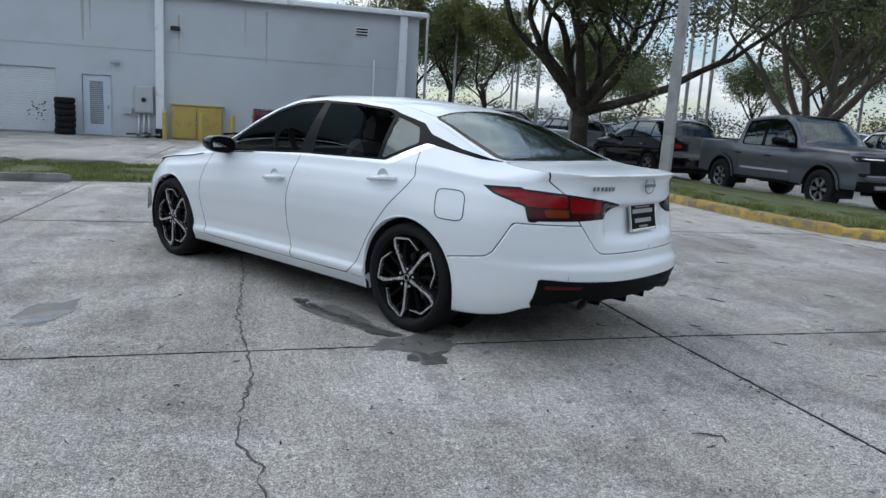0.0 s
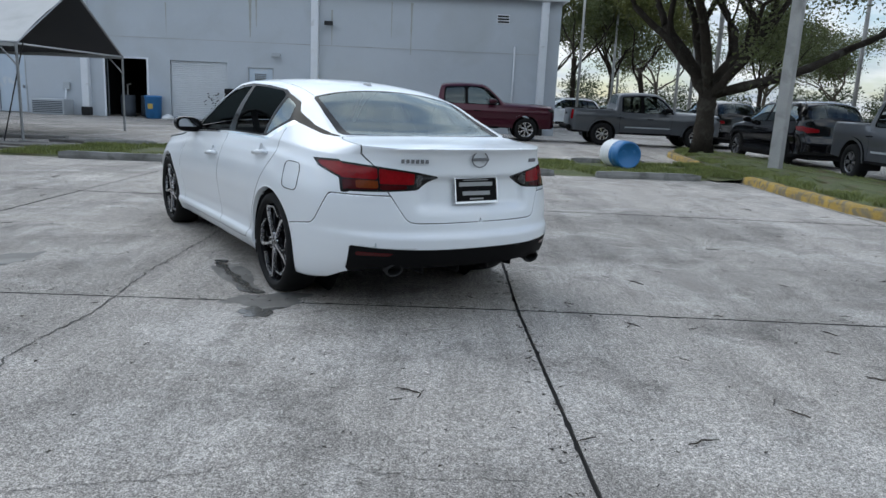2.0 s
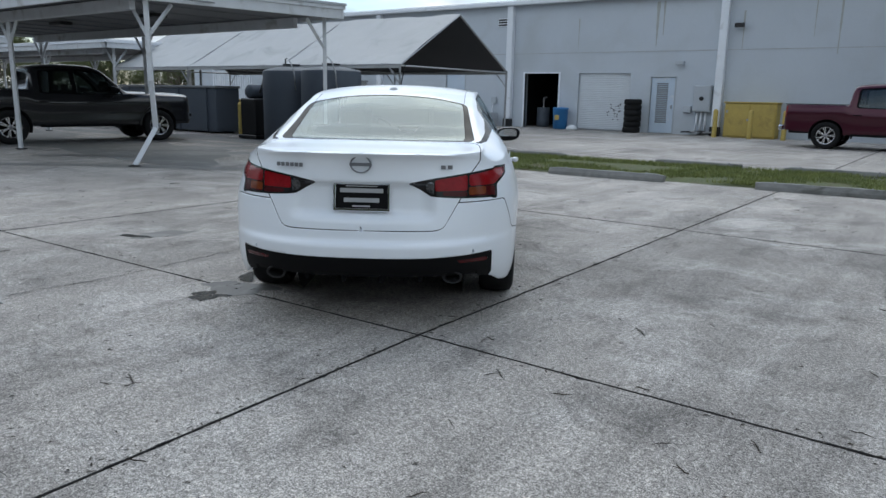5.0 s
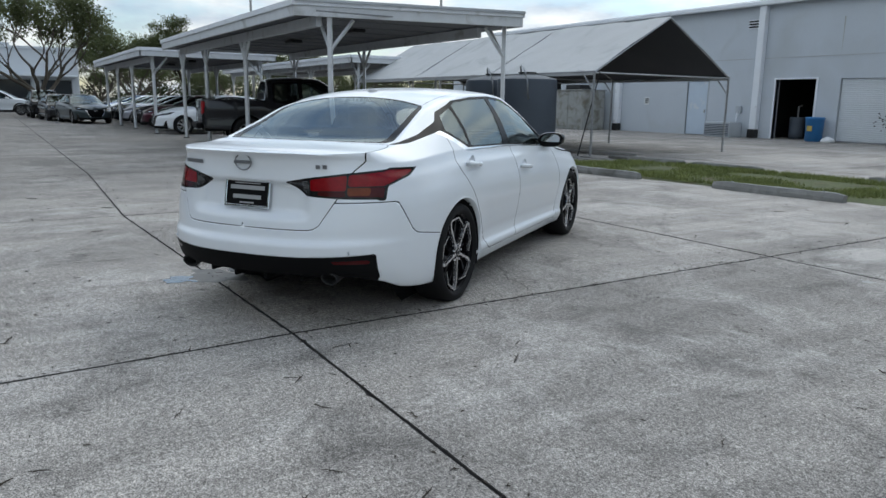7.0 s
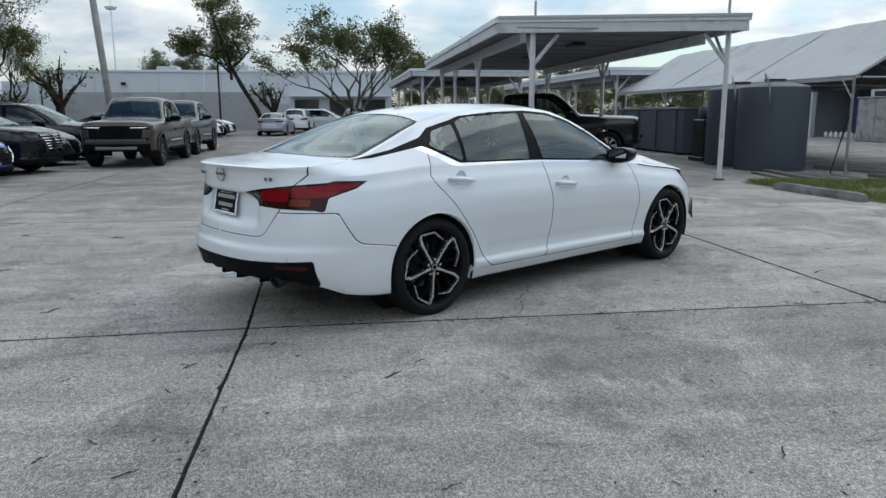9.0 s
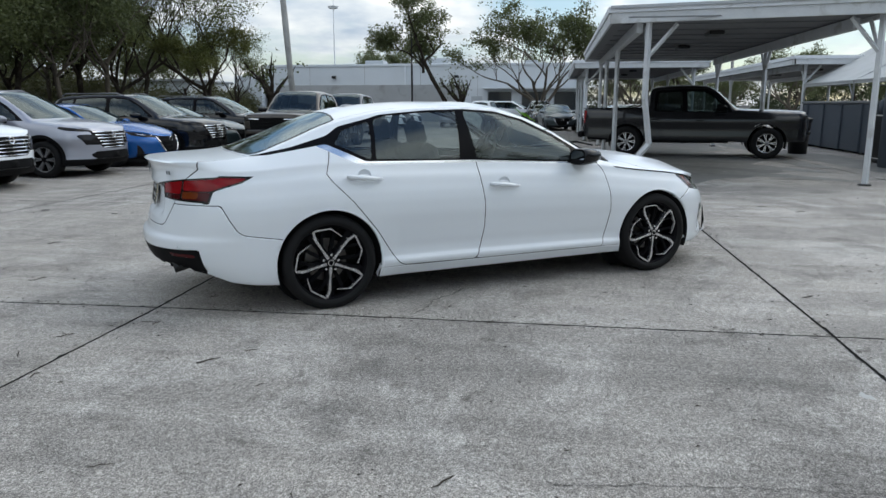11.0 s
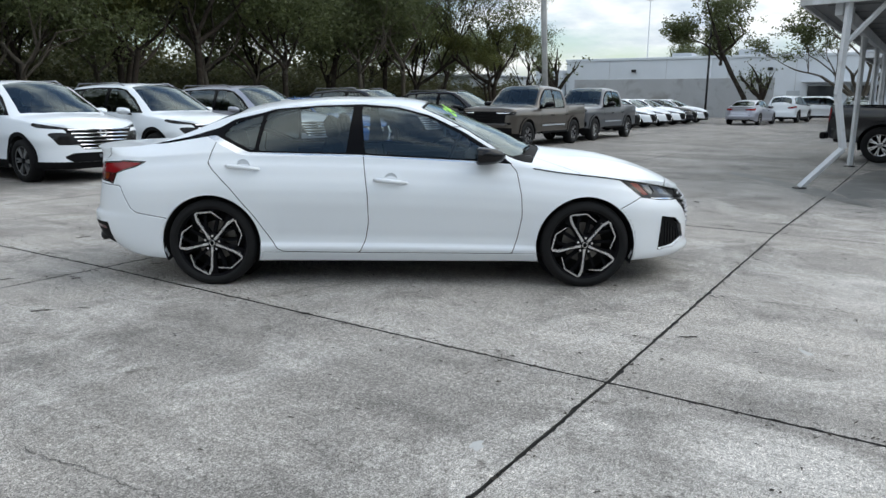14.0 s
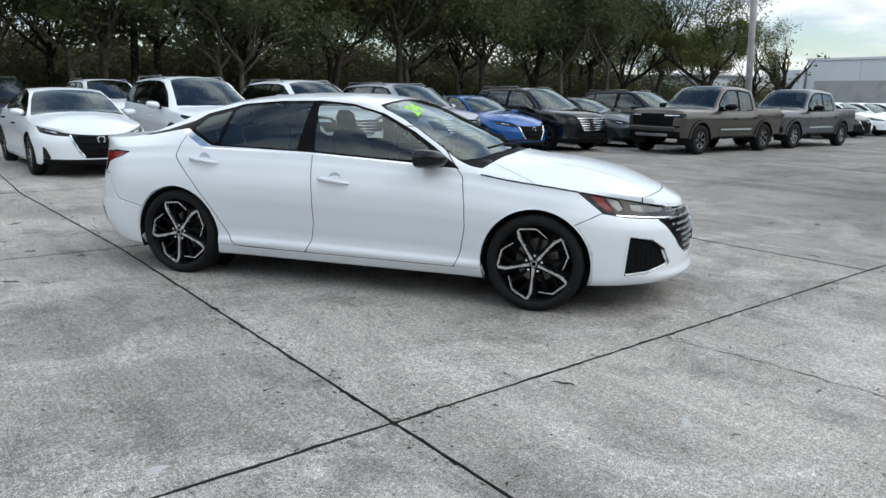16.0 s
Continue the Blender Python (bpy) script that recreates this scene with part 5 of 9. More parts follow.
SEDAN = dict(
    recess=(0.43, 0.64, 0.872, 0.042), rear=-1.14, front=3.83, round_rear=0.85, round_front=0.95, round_power=2.5, round_power_front=2.2, grid=(46, 190, 64), ridge=(2.62, 3.5, 0.50, 0.06, 0.010), cap_rows=56, cap_split=0.42,
    half_width=[(-1.10, 0.875), (-0.5, 0.9), (0.0, 0.925), (0.6, 0.915), (1.4, 0.912), (2.3, 0.915), (2.85, 0.925), (3.3, 0.915), (3.83, 0.90)],
    bottom=[(-1.10, 0.318), (-0.95, 0.312), (-0.84, 0.29), (-0.72, 0.235), (-0.4, 0.205), (0.4, 0.19), (2.4, 0.195), (3.2, 0.205), (3.83, 0.2)],
    belt=[(-1.10, 1.025), (-0.98, 1.012), (-0.85, 0.978), (-0.6, 0.968), (-0.3, 0.985), (0.0, 1.005), (0.3, 1.0), (1.1, 0.985), (1.95, 0.945), (2.3, 0.915), (2.6, 0.872), (3.07, 0.822), (3.45, 0.765), (3.7, 0.71), (3.83, 0.68)],
    belt_ref=0.99,
    side_inset=[(0.18, 0.07), (0.25, 0.03), (0.295, 0.008), (0.315, 0.012), (0.335, 0.032), (0.38, 0.034), (0.45, 0.024), (0.55, 0.011), (0.65, 0.0), (0.72, 0.003), (0.78, 0.013), (0.84, 0.031), (0.895, 0.049), (0.91, 0.056), (0.93, 0.068), (0.985, 0.09), (1.1, 0.125)],
    side_ends=[(0.18, 0.05), (0.25, 0.024), (0.35, 0.01), (0.45, 0.006), (0.55, 0.004), (0.65, 0.0), (0.72, 0.003), (0.78, 0.013), (0.84, 0.031), (0.895, 0.049), (0.91, 0.056), (0.93, 0.068), (0.985, 0.09), (1.1, 0.125)],
    rear_inset=[(0.22, 0.2), (0.27, 0.12), (0.31, 0.075), (0.35, 0.04), (0.41, 0.012), (0.46, 0.0), (0.505, 0.0), (0.52, 0.006), (0.545, 0.034), (0.60, 0.044), (0.66, 0.057), (0.72, 0.07), (0.80, 0.08), (0.88, 0.086), (0.94, 0.09), (0.99, 0.082), (1.012, 0.06), (1.03, 0.04)],
    front_inset=[(0.18, 0.07), (0.25, 0.0), (0.30, 0.02), (0.42, 0.02), (0.56, 0.03), (0.64, 0.06), (0.70, 0.11), (0.80, 0.16)],
    crown=[(-1.05, 1.035), (-0.9, 1.044), (-0.67, 1.05), (-0.5, 1.068), (-0.3, 1.145), (0.04, 1.292), (0.24, 1.357), (0.58, 1.402), (0.95, 1.422), (1.29, 1.422), (1.55, 1.396), (1.74, 1.344), (2.05, 1.222), (2.27, 1.127), (2.44, 1.045), (2.58, 1.012), (2.98, 0.972), (3.3, 0.9), (3.56, 0.80), (3.72, 0.715)],
    cant=[(-1.0, 1.022), (-0.62, 1.038), (-0.48, 1.056), (-0.2, 1.148), (0.1, 1.262), (0.25, 1.298), (0.46, 1.34), (0.8, 1.37), (1.14, 1.38), (1.4, 1.362), (1.65, 1.298), (1.9, 1.185), (2.08, 1.075), (2.28, 0.955), (2.4, 0.925), (2.6, 0.892), (3.07, 0.842), (3.45, 0.785), (3.83, 0.70)],
    cant_half=[(-1.0, 0.66), (-0.6, 0.67), (-0.4, 0.655), (0.0, 0.605), (0.3, 0.59), (1.1, 0.605), (1.6, 0.625), (1.95, 0.69), (2.2, 0.765), (2.4, 0.80), (2.7, 0.80), (3.07, 0.77), (3.45, 0.68), (3.83, 0.5)],
    wheelbase=2.825, track=0.905, wheel=(0.335, 0.235, 0.266, "petal"), seat_x=(0.35, 1.3), dash=(2.25, 0.98), cab=(-0.3, 2.5), mirror=(2.07, 0.812, 0.995), mirror_size=0.95,
    seat_y=0.36, floor=0.42, rear_seat_drop=0.14, door_cards=((0.35, 1.1, 0.95), (1.2, 2.2, 0.92)),
)


def build_white_sedan():
    """The white four-door sedan in the middle of the lot."""
    car = thing("white_sedan", 2.46, 5.36, -0.004, 123.63, label="white four-door sedan with black two-tone alloy wheels", category="car")
    S = Shell(SEDAN)
    XZ = lambda poly: (lambda V: poly_distance(poly, V[:, 0], V[:, 2]))
    YZ = lambda poly: (lambda V: poly_distance(poly, V[:, 1], V[:, 2]))
    XY = lambda poly: (lambda V: poly_distance(poly, V[:, 0], V[:, 1]))
    ring = lambda C, t: t == "ring"
    side = lambda C, t: ((t == "ring") | (C[:, 1] > 0.5)) & (C[:, 1] > 0.4)
    # wheel arches are open
    for x in (0.0, 2.825):
        S.split(lambda V: np.hypot(V[:, 0] - x, (V[:, 2] - 0.325)) - 0.372, lambda C, t: C[:, 1] > 0.5)
        # a dark lip round each arch
        lip = S.split(lambda V: np.hypot(V[:, 0] - x, (V[:, 2] - 0.325)) - 0.382, lambda C, t: C[:, 1] > 0.5)[0]
        skin("arch_lip", S, lip, "paint_white", car, lip=0.05, split=True)
    # glasshouse
    dlo = [(-0.49, 1.056), (-0.36, 1.064), (-0.1, 1.108), (0.03, 1.13), (0.29, 1.01), (1.13, 0.994), (1.95, 0.954), (2.27, 0.93), (2.1, 1.045), (1.9, 1.165), (1.65, 1.282), (1.4, 1.346), (1.14, 1.364), (0.8, 1.354), (0.46, 1.325), (0.375, 1.299), (0.15, 1.246), (0.05, 1.186), (-0.2, 1.113)]
    panes = dict(quarter_glass=[(0.09, 1.13), (0.17, 1.222), (0.375, 1.278), (0.335, 1.022), (0.31, 1.026)],
                 rear_door_glass=[(0.365, 1.02), (0.41, 1.288), (0.5, 1.316), (0.8, 1.338), (1.065, 1.346), (1.02, 1.008)],
                 front_door_glass=[(1.165, 1.005), (1.125, 1.348), (1.4, 1.33), (1.63, 1.27), (1.87, 1.155), (2.03, 1.055), (2.0, 0.966)])
    cap_side = lambda C, t: (C[:, 1] > 0.5) & (C[:, 2] > 0.9)
    for name, poly in panes.items():
        pane = S.cut(XZ(poly), cap_side)
        skin(name, S, pane, "car_glass", car, 0.003, 1, "clear side window")
        # both windows on the driver's side are wound down
        if name == "quarter_glass":
            skin(name, S, pane, "car_glass", car, 0.003, -1, "clear side window")
    skin("window_surround", S, S.cut(XZ(dlo), cap_side, 0.0), "gloss_black", car, label="gloss black window surround", split=True)
    chrome = [(0.0, 1.15), (0.03, 1.132), (0.285, 1.008), (1.13, 0.992), (1.95, 0.953), (2.16, 0.94), (2.16, 0.932), (1.95, 0.943), (1.13, 0.98), (0.27, 0.988), (0.22, 0.996), (-0.02, 1.11), (-0.045, 1.125)]
    skin("window_trim", S, S.cut(XZ(chrome), cap_side), "chrome", car, label="chrome strip below the side windows", split=True)
    rear_glass = [(0.175, 0.0), (0.168, 0.36), (0.145, 0.51), (0.10, 0.525), (-0.2, 0.545), (-0.40, 0.558), (-0.445, 0.54), (-0.478, 0.38), (-0.5, 0.0), (-0.5, -0.2), (0.17, -0.2)]
    top = lambda C, t: t == "cap"
    skin("rear_window", S, S.cut(XY(rear_glass), lambda C, t: (t == "cap") & (C[:, 0] < 0.6)), "car_glass", car, 0.002, label="sloping rear window")
    rim = [(0.187, 0.0), (0.18, 0.37), (0.156, 0.53), (0.105, 0.556), (-0.2, 0.592), (-0.41, 0.618), (-0.466, 0.592), (-0.499, 0.38), (-0.516, 0.0), (-0.516, -0.2), (0.182, -0.2)]
    skin("rear_window_seal", S, S.cut(XY(rim), lambda C, t: (t == "cap") & (C[:, 0] < 0.6)), "gloss_black", car)
    screen = [(1.64, 0.0), (1.63, 0.3), (1.60, 0.535), (1.64, 0.575), (1.9, 0.645), (2.2, 0.722), (2.27, 0.725), (2.37, 0.6), (2.45, 0.3), (2.475, 0.0), (2.475, -0.2), (1.64, -0.2)]
    skin("windscreen", S, S.cut(XY(screen), lambda C, t: (t == "cap") & (C[:, 0] > 1.4)), "car_glass", car, 0.002, label="raked windscreen with a green year mark")
    cowl = [(1.615, 0.0), (1.605, 0.31), (1.575, 0.555), (1.63, 0.595), (1.9, 0.665), (2.2, 0.742), (2.36, 0.772), (2.42, 0.76), (2.46, 0.6), (2.525, 0.3), (2.545, 0.0), (2.545, -0.2), (1.615, -0.2)]
    skin("cowl_panel", S, S.cut(XY(cowl), lambda C, t: (t == "cap") & (C[:, 0] > 1.4)), "trim_black", car, 0.006, label="black scuttle panel under the wipers")
    # tail lamps
    tl_side = [(-0.485, 0.934), (-0.56, 0.896), (-0.66, 0.868), (-0.735, 0.842), (-0.768, 0.762), (-1.2, 0.775), (-1.2, 0.93), (-0.8, 0.942)]
    tl_rear = [(1.0, 0.937), (0.75, 0.932), (0.6, 0.915), (0.4, 0.888), (0.26, 0.861), (0.32, 0.828), (0.385, 0.79), (0.55, 0.777), (1.0, 0.76)]

    def lamp(V):
        a, b = poly_distance(tl_side, V[:, 0], V[:, 2]), poly_distance(tl_rear, V[:, 1], V[:, 2])
        return np.where(V[:, 1] > 0.74, a, b)
    rear_ring = lambda C, t: (t == "ring") & (C[:, 0] < -0.3)

    def inner(V, d, z0, z1, y0, y1):
        return np.maximum.reduce([lamp(V) + d, z0 - V[:, 2], V[:, 2] - z1, y0 - V[:, 1], V[:, 1] - y1])
    keep_p, keep_t = S.p, S.tag
    body_cut = S.cut(lamp, rear_ring, 0.002)
    rest_p, rest_t = S.p, S.tag
    S.p, S.tag = body_cut, ["ring"] * len(body_cut)
    parts = [("outer_red", "red_lens", lambda V: inner(V, 0.009, 0.842, 2, 0.6, 2)), ("outer_amber", "amber_lens", lambda V: inner(V, 0.011, 0.792, 0.837, 0.6, 0.70)),
             ("outer_dark", "red_lens_dark", lambda V: inner(V, 0.012, 0.772, 0.837, 0.6, 0.95)),
             ("inner_red", "red_lens", lambda V: inner(V, 0.009, 0.818, 2, 0.41, 0.592)), ("inner_dark", "red_lens_dark", lambda V: inner(V, 0.009, 0, 0.814, 0.45, 0.592)),
             ("inner_clear", "clear_lens", lambda V: inner(V, 0.012, 0, 0.875, 0.36, 0.405))]
    cut_parts = [(n, m, S.cut(f)) for n, m, f in parts]
    left = S.p
    for sd in (1, -1):
        tl = new("tail_lamp")
        tl.parent = car
        tl["label"] = "wraparound red and amber tail lamp"
        skin("housing", S, left, "smoke_lens", tl, mirror=sd)
        for n, m, q in cut_parts:
            skin(n, S, q, m, tl, 0.003, sd)
    S.p, S.tag = rest_p, rest_t
    # head lamps
    hl = [(3.06, 0.83), (3.3, 0.798), (3.5, 0.765), (3.66, 0.725), (3.80, 0.69), (3.83, 0.60), (3.7, 0.632), (3.5, 0.652), (3.36, 0.668), (3.25, 0.688)]
    front_ring = lambda C, t: (C[:, 0] > 2.9) & (C[:, 1] > 0.34) & (t == "ring")
    hp = S.cut(XZ(hl), front_ring, 0.002)
    rest_p, rest_t = S.p, S.tag
    S.p, S.tag = hp, ["ring"] * len(hp)
    hin = lambda x0, x1, d: (lambda V: np.maximum.reduce([poly_distance(hl, V[:, 0], V[:, 2]) + d, x0 - V[:, 0], V[:, 0] - x1]))
    amber = [(3.15, 0.80), (3.23, 0.788), (3.32, 0.70), (3.27, 0.70)]
    q_amber = S.cut(XZ(amber))
    q_strip = S.cut(XZ([(3.33, 0.682), (3.5, 0.667), (3.68, 0.645), (3.78, 0.622), (3.79, 0.611), (3.68, 0.634), (3.5, 0.656), (3.33, 0.672)]))
    q_clear = S.cut(XZ([(3.25, 0.785), (3.33, 0.772), (3.37, 0.72), (3.34, 0.695)]))
    q_lens = S.cut(XZ([(3.40, 0.742), (3.55, 0.724), (3.62, 0.702), (3.60, 0.68), (3.50, 0.684), (3.42, 0.70)]))
    left = S.p
    for sd in (1, -1):
        h = new("head_lamp")
        h.parent = car
        h["label"] = "swept-back clear head lamp with an amber corner"
        skin("housing", S, left, "smoke_lens", h, mirror=sd)
        skin("marker", S, q_amber, "marker_lens", h, 0.004, sd)
        skin("reflector", S, q_clear, "clear_lens", h, 0.006, sd)
        skin("running_light", S, q_strip, "chrome", h, 0.005, sd, "bright curved running light")
        skin("projector", S, q_lens, "clear_lens", h, 0.006, sd)
    S.p, S.tag = rest_p, rest_t
    # nose: grille and bumper vents
    grille = [(-0.2, 0.70), (0.42, 0.70), (0.57, 0.632), (0.50, 0.54), (0.40, 0.42), (0.30, 0.36), (-0.2, 0.36)]
    skin("grille", S, S.cut(YZ(grille), lambda C, t: (C[:, 0] > 3.3) & (t == "ring"), 0.002), "gloss_black", car, 0.012, label="black mesh grille")
    vent = [(3.43, 0.535), (3.41, 0.272), (3.56, 0.285), (3.68, 0.33), (3.64, 0.44), (3.57, 0.505)]
    vp = S.cut(XZ(vent), lambda C, t: (t == "ring") & (C[:, 1] > 0.45) & (C[:, 0] > 3.2), 0.002)
    skin("bumper_vent", S, vp, "trim_black", car, 0.025, label="black corner air vent", split=True)
    # rear valance
    val = lambda V: np.maximum.reduce([V[:, 2] - 0.448 - 0.012 * np.clip(V[:, 1] / 0.74, 0, 1) ** 4, V[:, 1] - 0.742, V[:, 0] + 0.80])
    vp = S.cut(val, rear_ring, 0.002)
    rest_p, rest_t = S.p, S.tag
    S.p, S.tag = vp, ["ring"] * len(vp)
    refl = S.cut(YZ([(0.54, 0.428), (0.72, 0.428), (0.715, 0.404), (0.56, 0.408)]))
    step = S.cut(lambda V: np.maximum(V[:, 2] - (0.352 - 0.02 * np.sin(V[:, 1] * 20) ** 2), V[:, 1] - 0.66))
    skin("rear_valance", S, S.p, "trim_black", car, label="black lower rear bumper")
    skin("diffuser", S, step, "trim_black", car, 0.015)
    for sd in (1, -1):
        skin("rear_reflector", S, refl, "red_lens_dark", car, 0.001, sd, "dark red reflector")
    S.p, S.tag = rest_p, rest_t
    def on_side(x, z, off=0.0):
        """The place on the right flank at that length and height."""
        i = int(np.argmin(np.abs(S.ring[50:-50, 32, 0] - x))) + 50
        j = int(np.argmin(np.abs(S.ring[i, :, 2] - z)))
        y = np.interp(z, S.ring[i, :, 2], S.ring[i, :, 1])
        return (x, y + off, z)
    # closing panels with their gaps
    gap = 0.003
    trunk_rear = [(-0.2, 1.2), (0.66, 1.2), (0.655, 0.976), (0.602, 0.905), (0.555, 0.775), (0.47, 0.622), (0.44, 0.602), (0.40, 0.598), (-0.2, 0.598)]
    trunk_top = [(-1.3, -0.2), (-1.3, 0.655), (-0.885, 0.657), (-0.7, 0.66), (-0.54, 0.65), (-0.49, 0.625), (-0.517, 0.35), (-0.527, 0.0), (-0.527, -0.2)]
    a = S.cut(YZ(trunk_rear), lambda C, t: (t == "ring") & (C[:, 0] < -0.75), gap)
    b = S.cut(XY(trunk_top), lambda C, t: (t == "cap") & (C[:, 0] < -0.4), gap)
    lid = skin("boot_lid", S, a + b, "paint_white", car, label="white boot lid with a raised lip")
    bump_r = [(-1.4, 0.752), (-0.70, 0.752), (-0.655, 0.66), (-0.61, 0.585), (-0.57, 0.556), (-0.33, 0.52), (-0.2, 0.05), (-1.4, 0.05)]
    skin("rear_bumper", S, S.cut(XZ(bump_r), rear_ring, gap), "paint_white", car, lip=0.03)
    door_r = [(0.07, 1.2), (0.035, 1.06), (-0.004, 0.935), (0.03, 0.885), (0.17, 0.74), (0.335, 0.535), (0.45, 0.36), (0.50, 0.29), (0.545, 0.268), (1.118, 0.262), (1.165, 0.36), (1.19, 0.5), (1.185, 0.7), (1.15, 0.985), (1.145, 1.2)]
    door_f = [(1.145, 1.2), (1.15, 0.985), (1.185, 0.7), (1.19, 0.5), (1.165, 0.36), (1.118, 0.262), (2.27, 0.262), (2.31, 0.37), (2.342, 0.55), (2.335, 0.7), (2.30, 0.88), (2.24, 0.945), (2.0, 1.2)]
    d_r = S.cut(XZ(door_r), side, gap)
    d_f = S.cut(XZ(door_f), side, gap)
    for sd in (1, -1):
        for nm, q, hx, hz in (("rear_door", d_r, 0.26, 0.90), ("front_door", d_f, 1.36, 0.805)):
            dr = skin(nm, S, q, "paint_white", car, 0.0, sd)
            yy = -sd * (on_side(hx, hz)[1] + 0.004)
            m = pose(hx, yy, hz, 0, 2.5)
            h = Geo()
            path = [(-0.125, 0, 0.004), (-0.1, -sd * 0.022, 0.006), (-0.03, -sd * 0.034, 0.004), (0.06, -sd * 0.03, 0), (0.125, -sd * 0.006, -0.004)]
            h.tube([m @ Vector(p) for p in path], [0.012, 0.018, 0.019, 0.016, 0.008], 8)
            part("door_handle", h, MAT["paint_white"], dr, "body-coloured pull handle", True)
            cup = Geo().lathe([(0.0, -0.006), (0.034, -0.003), (0.045, 0.0), (0.05, 0.003)], 18, pose(hx + 0.0, yy + sd * 0.012, hz + 0.012, 90 * sd))
            part("handle_cup", cup, MAT["shutter"], dr, "", True)
    bump_f = [(3.06, 0.60), (3.245, 0.688), (3.4, 0.66), (4.0, 0.60), (4.0, 0.05), (3.0, 0.05)]
    skin("front_bumper", S, S.cut(XZ(bump_f), lambda C, t: (t == "ring") & (C[:, 0] > 2.9), gap), "paint_white", car, lip=0.03)
    nose = S.cut(lambda V: 3.585 - 0.30 * V[:, 1] ** 2 - V[:, 0], lambda C, t: (t == "cap") & (C[:, 0] > 3.2), 0.003)
    skin("nose_panel", S, nose, "paint_white", car, label="white nose panel ahead of the bonnet")
    hood = S.cut(lambda V: np.maximum(2.40 - V[:, 0], V[:, 1] - 0.58 - 0.62 * (V[:, 0] - 2.40)), top, 0.0025)
    skin("bonnet", S, hood, "paint_white", car, label="white sculpted bonnet")
    sill = S.cut(lambda V: V[:, 2] - 0.262, lambda C, t: (t == "ring") & (C[:, 0] > 0.3) & (C[:, 0] < 2.5), 0.0015)
    skin("sill", S, sill, "paint_white", car, lip=0.05, split=True)
    roof = S.cut(lambda V: np.maximum.reduce([V[:, 1] - 0.53, 0.1 - V[:, 0], V[:, 0] - 1.75]), top, 0.0018)
    skin("roof_panel", S, roof, "paint_white", car)
    skin("body_side", S, S.p, "paint_white", car)
    skin("panel_gap", S, S.seam, "seam", car, 0.0012)
    # hood line along the wing, fuel flap, ducktail lip
    hl_pts = [(x, lerp_table(SEDAN["half_width"], x)) for x in np.linspace(2.42, 3.3, 12)]
    edge = S.ring[:, -1, :]
    sel = [tuple(p) for p in edge if 2.42 < p[0] < 3.62]
    for sd in (1, -1):
        part("bonnet_gap", Geo().tube([(x, -sd * (y + 0.0015), z + 0.0015) for x, y, z in sel], 0.005, 5), MAT["seam"], car)

    loop = []
    for k in range(33):
        a = 2 * math.pi * k / 32
        cx, cz = math.cos(a), math.sin(a)
        sq = lambda c: abs(c) ** 0.45 * (1 if c > 0 else -1)
        z = 0.808 + 0.083 * sq(cz)
        x = -0.308 + 0.1 * sq(cx) + 0.014 * (z - 0.808) / 0.083
        p = on_side(x, z, 0.0005)
        loop.append((p[0], p[1], p[2]))
    part("fuel_flap_gap", Geo().tube(loop, 0.0028, 5, False), MAT["seam"], car, "outline of the fuel flap")
    # underbody, liners and subframe
    part("underbody", Geo().box(-0.5, 3.5, -0.62, 0.62, 0.21, 0.42, 0.04).box(0.4, 2.4, -0.86, 0.86, 0.2, 0.4, 0.03), MAT["dark"], car)
    for x in (0.0, 2.825):
        for sd in (-1, 1):
            g = Geo()
            n = 18
            vs = []
            for k in range(n + 1):
                a = math.pi * (-0.12 + 1.24 * k / n)
                for y in (0.55, 0.885):
                    vs.append((x + 0.372 * math.cos(a), sd * y, 0.325 + 0.372 * math.sin(a)))
            g.add(vs, [(2 * k, 2 * k + 1, 2 * k + 3, 2 * k + 2) for k in range(n)])
            part("wheel_liner", g, MAT["dark"], car)
            part("liner_wall", Geo().lathe([(0.0, 0), (0.372, 0)], 24, pose(x, sd * 0.56, 0.325, 90)), MAT["dark"], car)
    add_wheels(car, SEDAN)
    add_cabin(car, SEDAN)
    mirror_pods(car, SEDAN, "mirror_shell")
    # rear details
    for sd in (1, -1):
        ex = new("exhaust_tip")
        ex.parent = car
        pr = [(0.045, 0.1), (0.048, 0.0), (0.044, -0.006), (0.038, 0.0), (0.036, 0.09), (0, 0.09)]
        m = pose(-0.985, sd * 0.515, 0.318, 0, 76) @ Matrix.Diagonal((0.85, 1.2, 1, 1))
        part("pipe", Geo().lathe(pr[:2], 24, m), MAT["steel_dark"], ex, "sooty exhaust pipe", True)
        part("rim", Geo().lathe(pr[1:4], 24, m), MAT["steel_dark"], ex, "dull metal exhaust tip", True)
        part("bore", Geo().lathe(pr[3:], 20, m), MAT["dark"], ex)
        for y, z in ((0.63, 0.475), (0.245, 0.475)):
            part("parking_sensor", Geo().lathe([(0, -0.004), (0.009, -0.004), (0.011, 0.0)], 12, pose(-0.962 if y > 0.5 else -1.118, sd * y, z, 0, 90, 0 if y < 0.5 else sd * 25)), MAT["grey_box"], car)
    for y in (-0.33, -0.11, 0.11, 0.33):
        part("diffuser_fin", Geo().box(-1.05 + 0.5 * y * y, -0.72, y - 0.012, y + 0.012, 0.285, 0.345, 0.006), MAT["trim_black"], car)
    pl = new("dealer_plate")
    pl.parent = car
    pl["label"] = "black dealer plate in a chrome frame, its lettering as plain bars"
    pl.matrix_basis = pose(-1.034, 0.0, 0.782, 0, 10, 0)
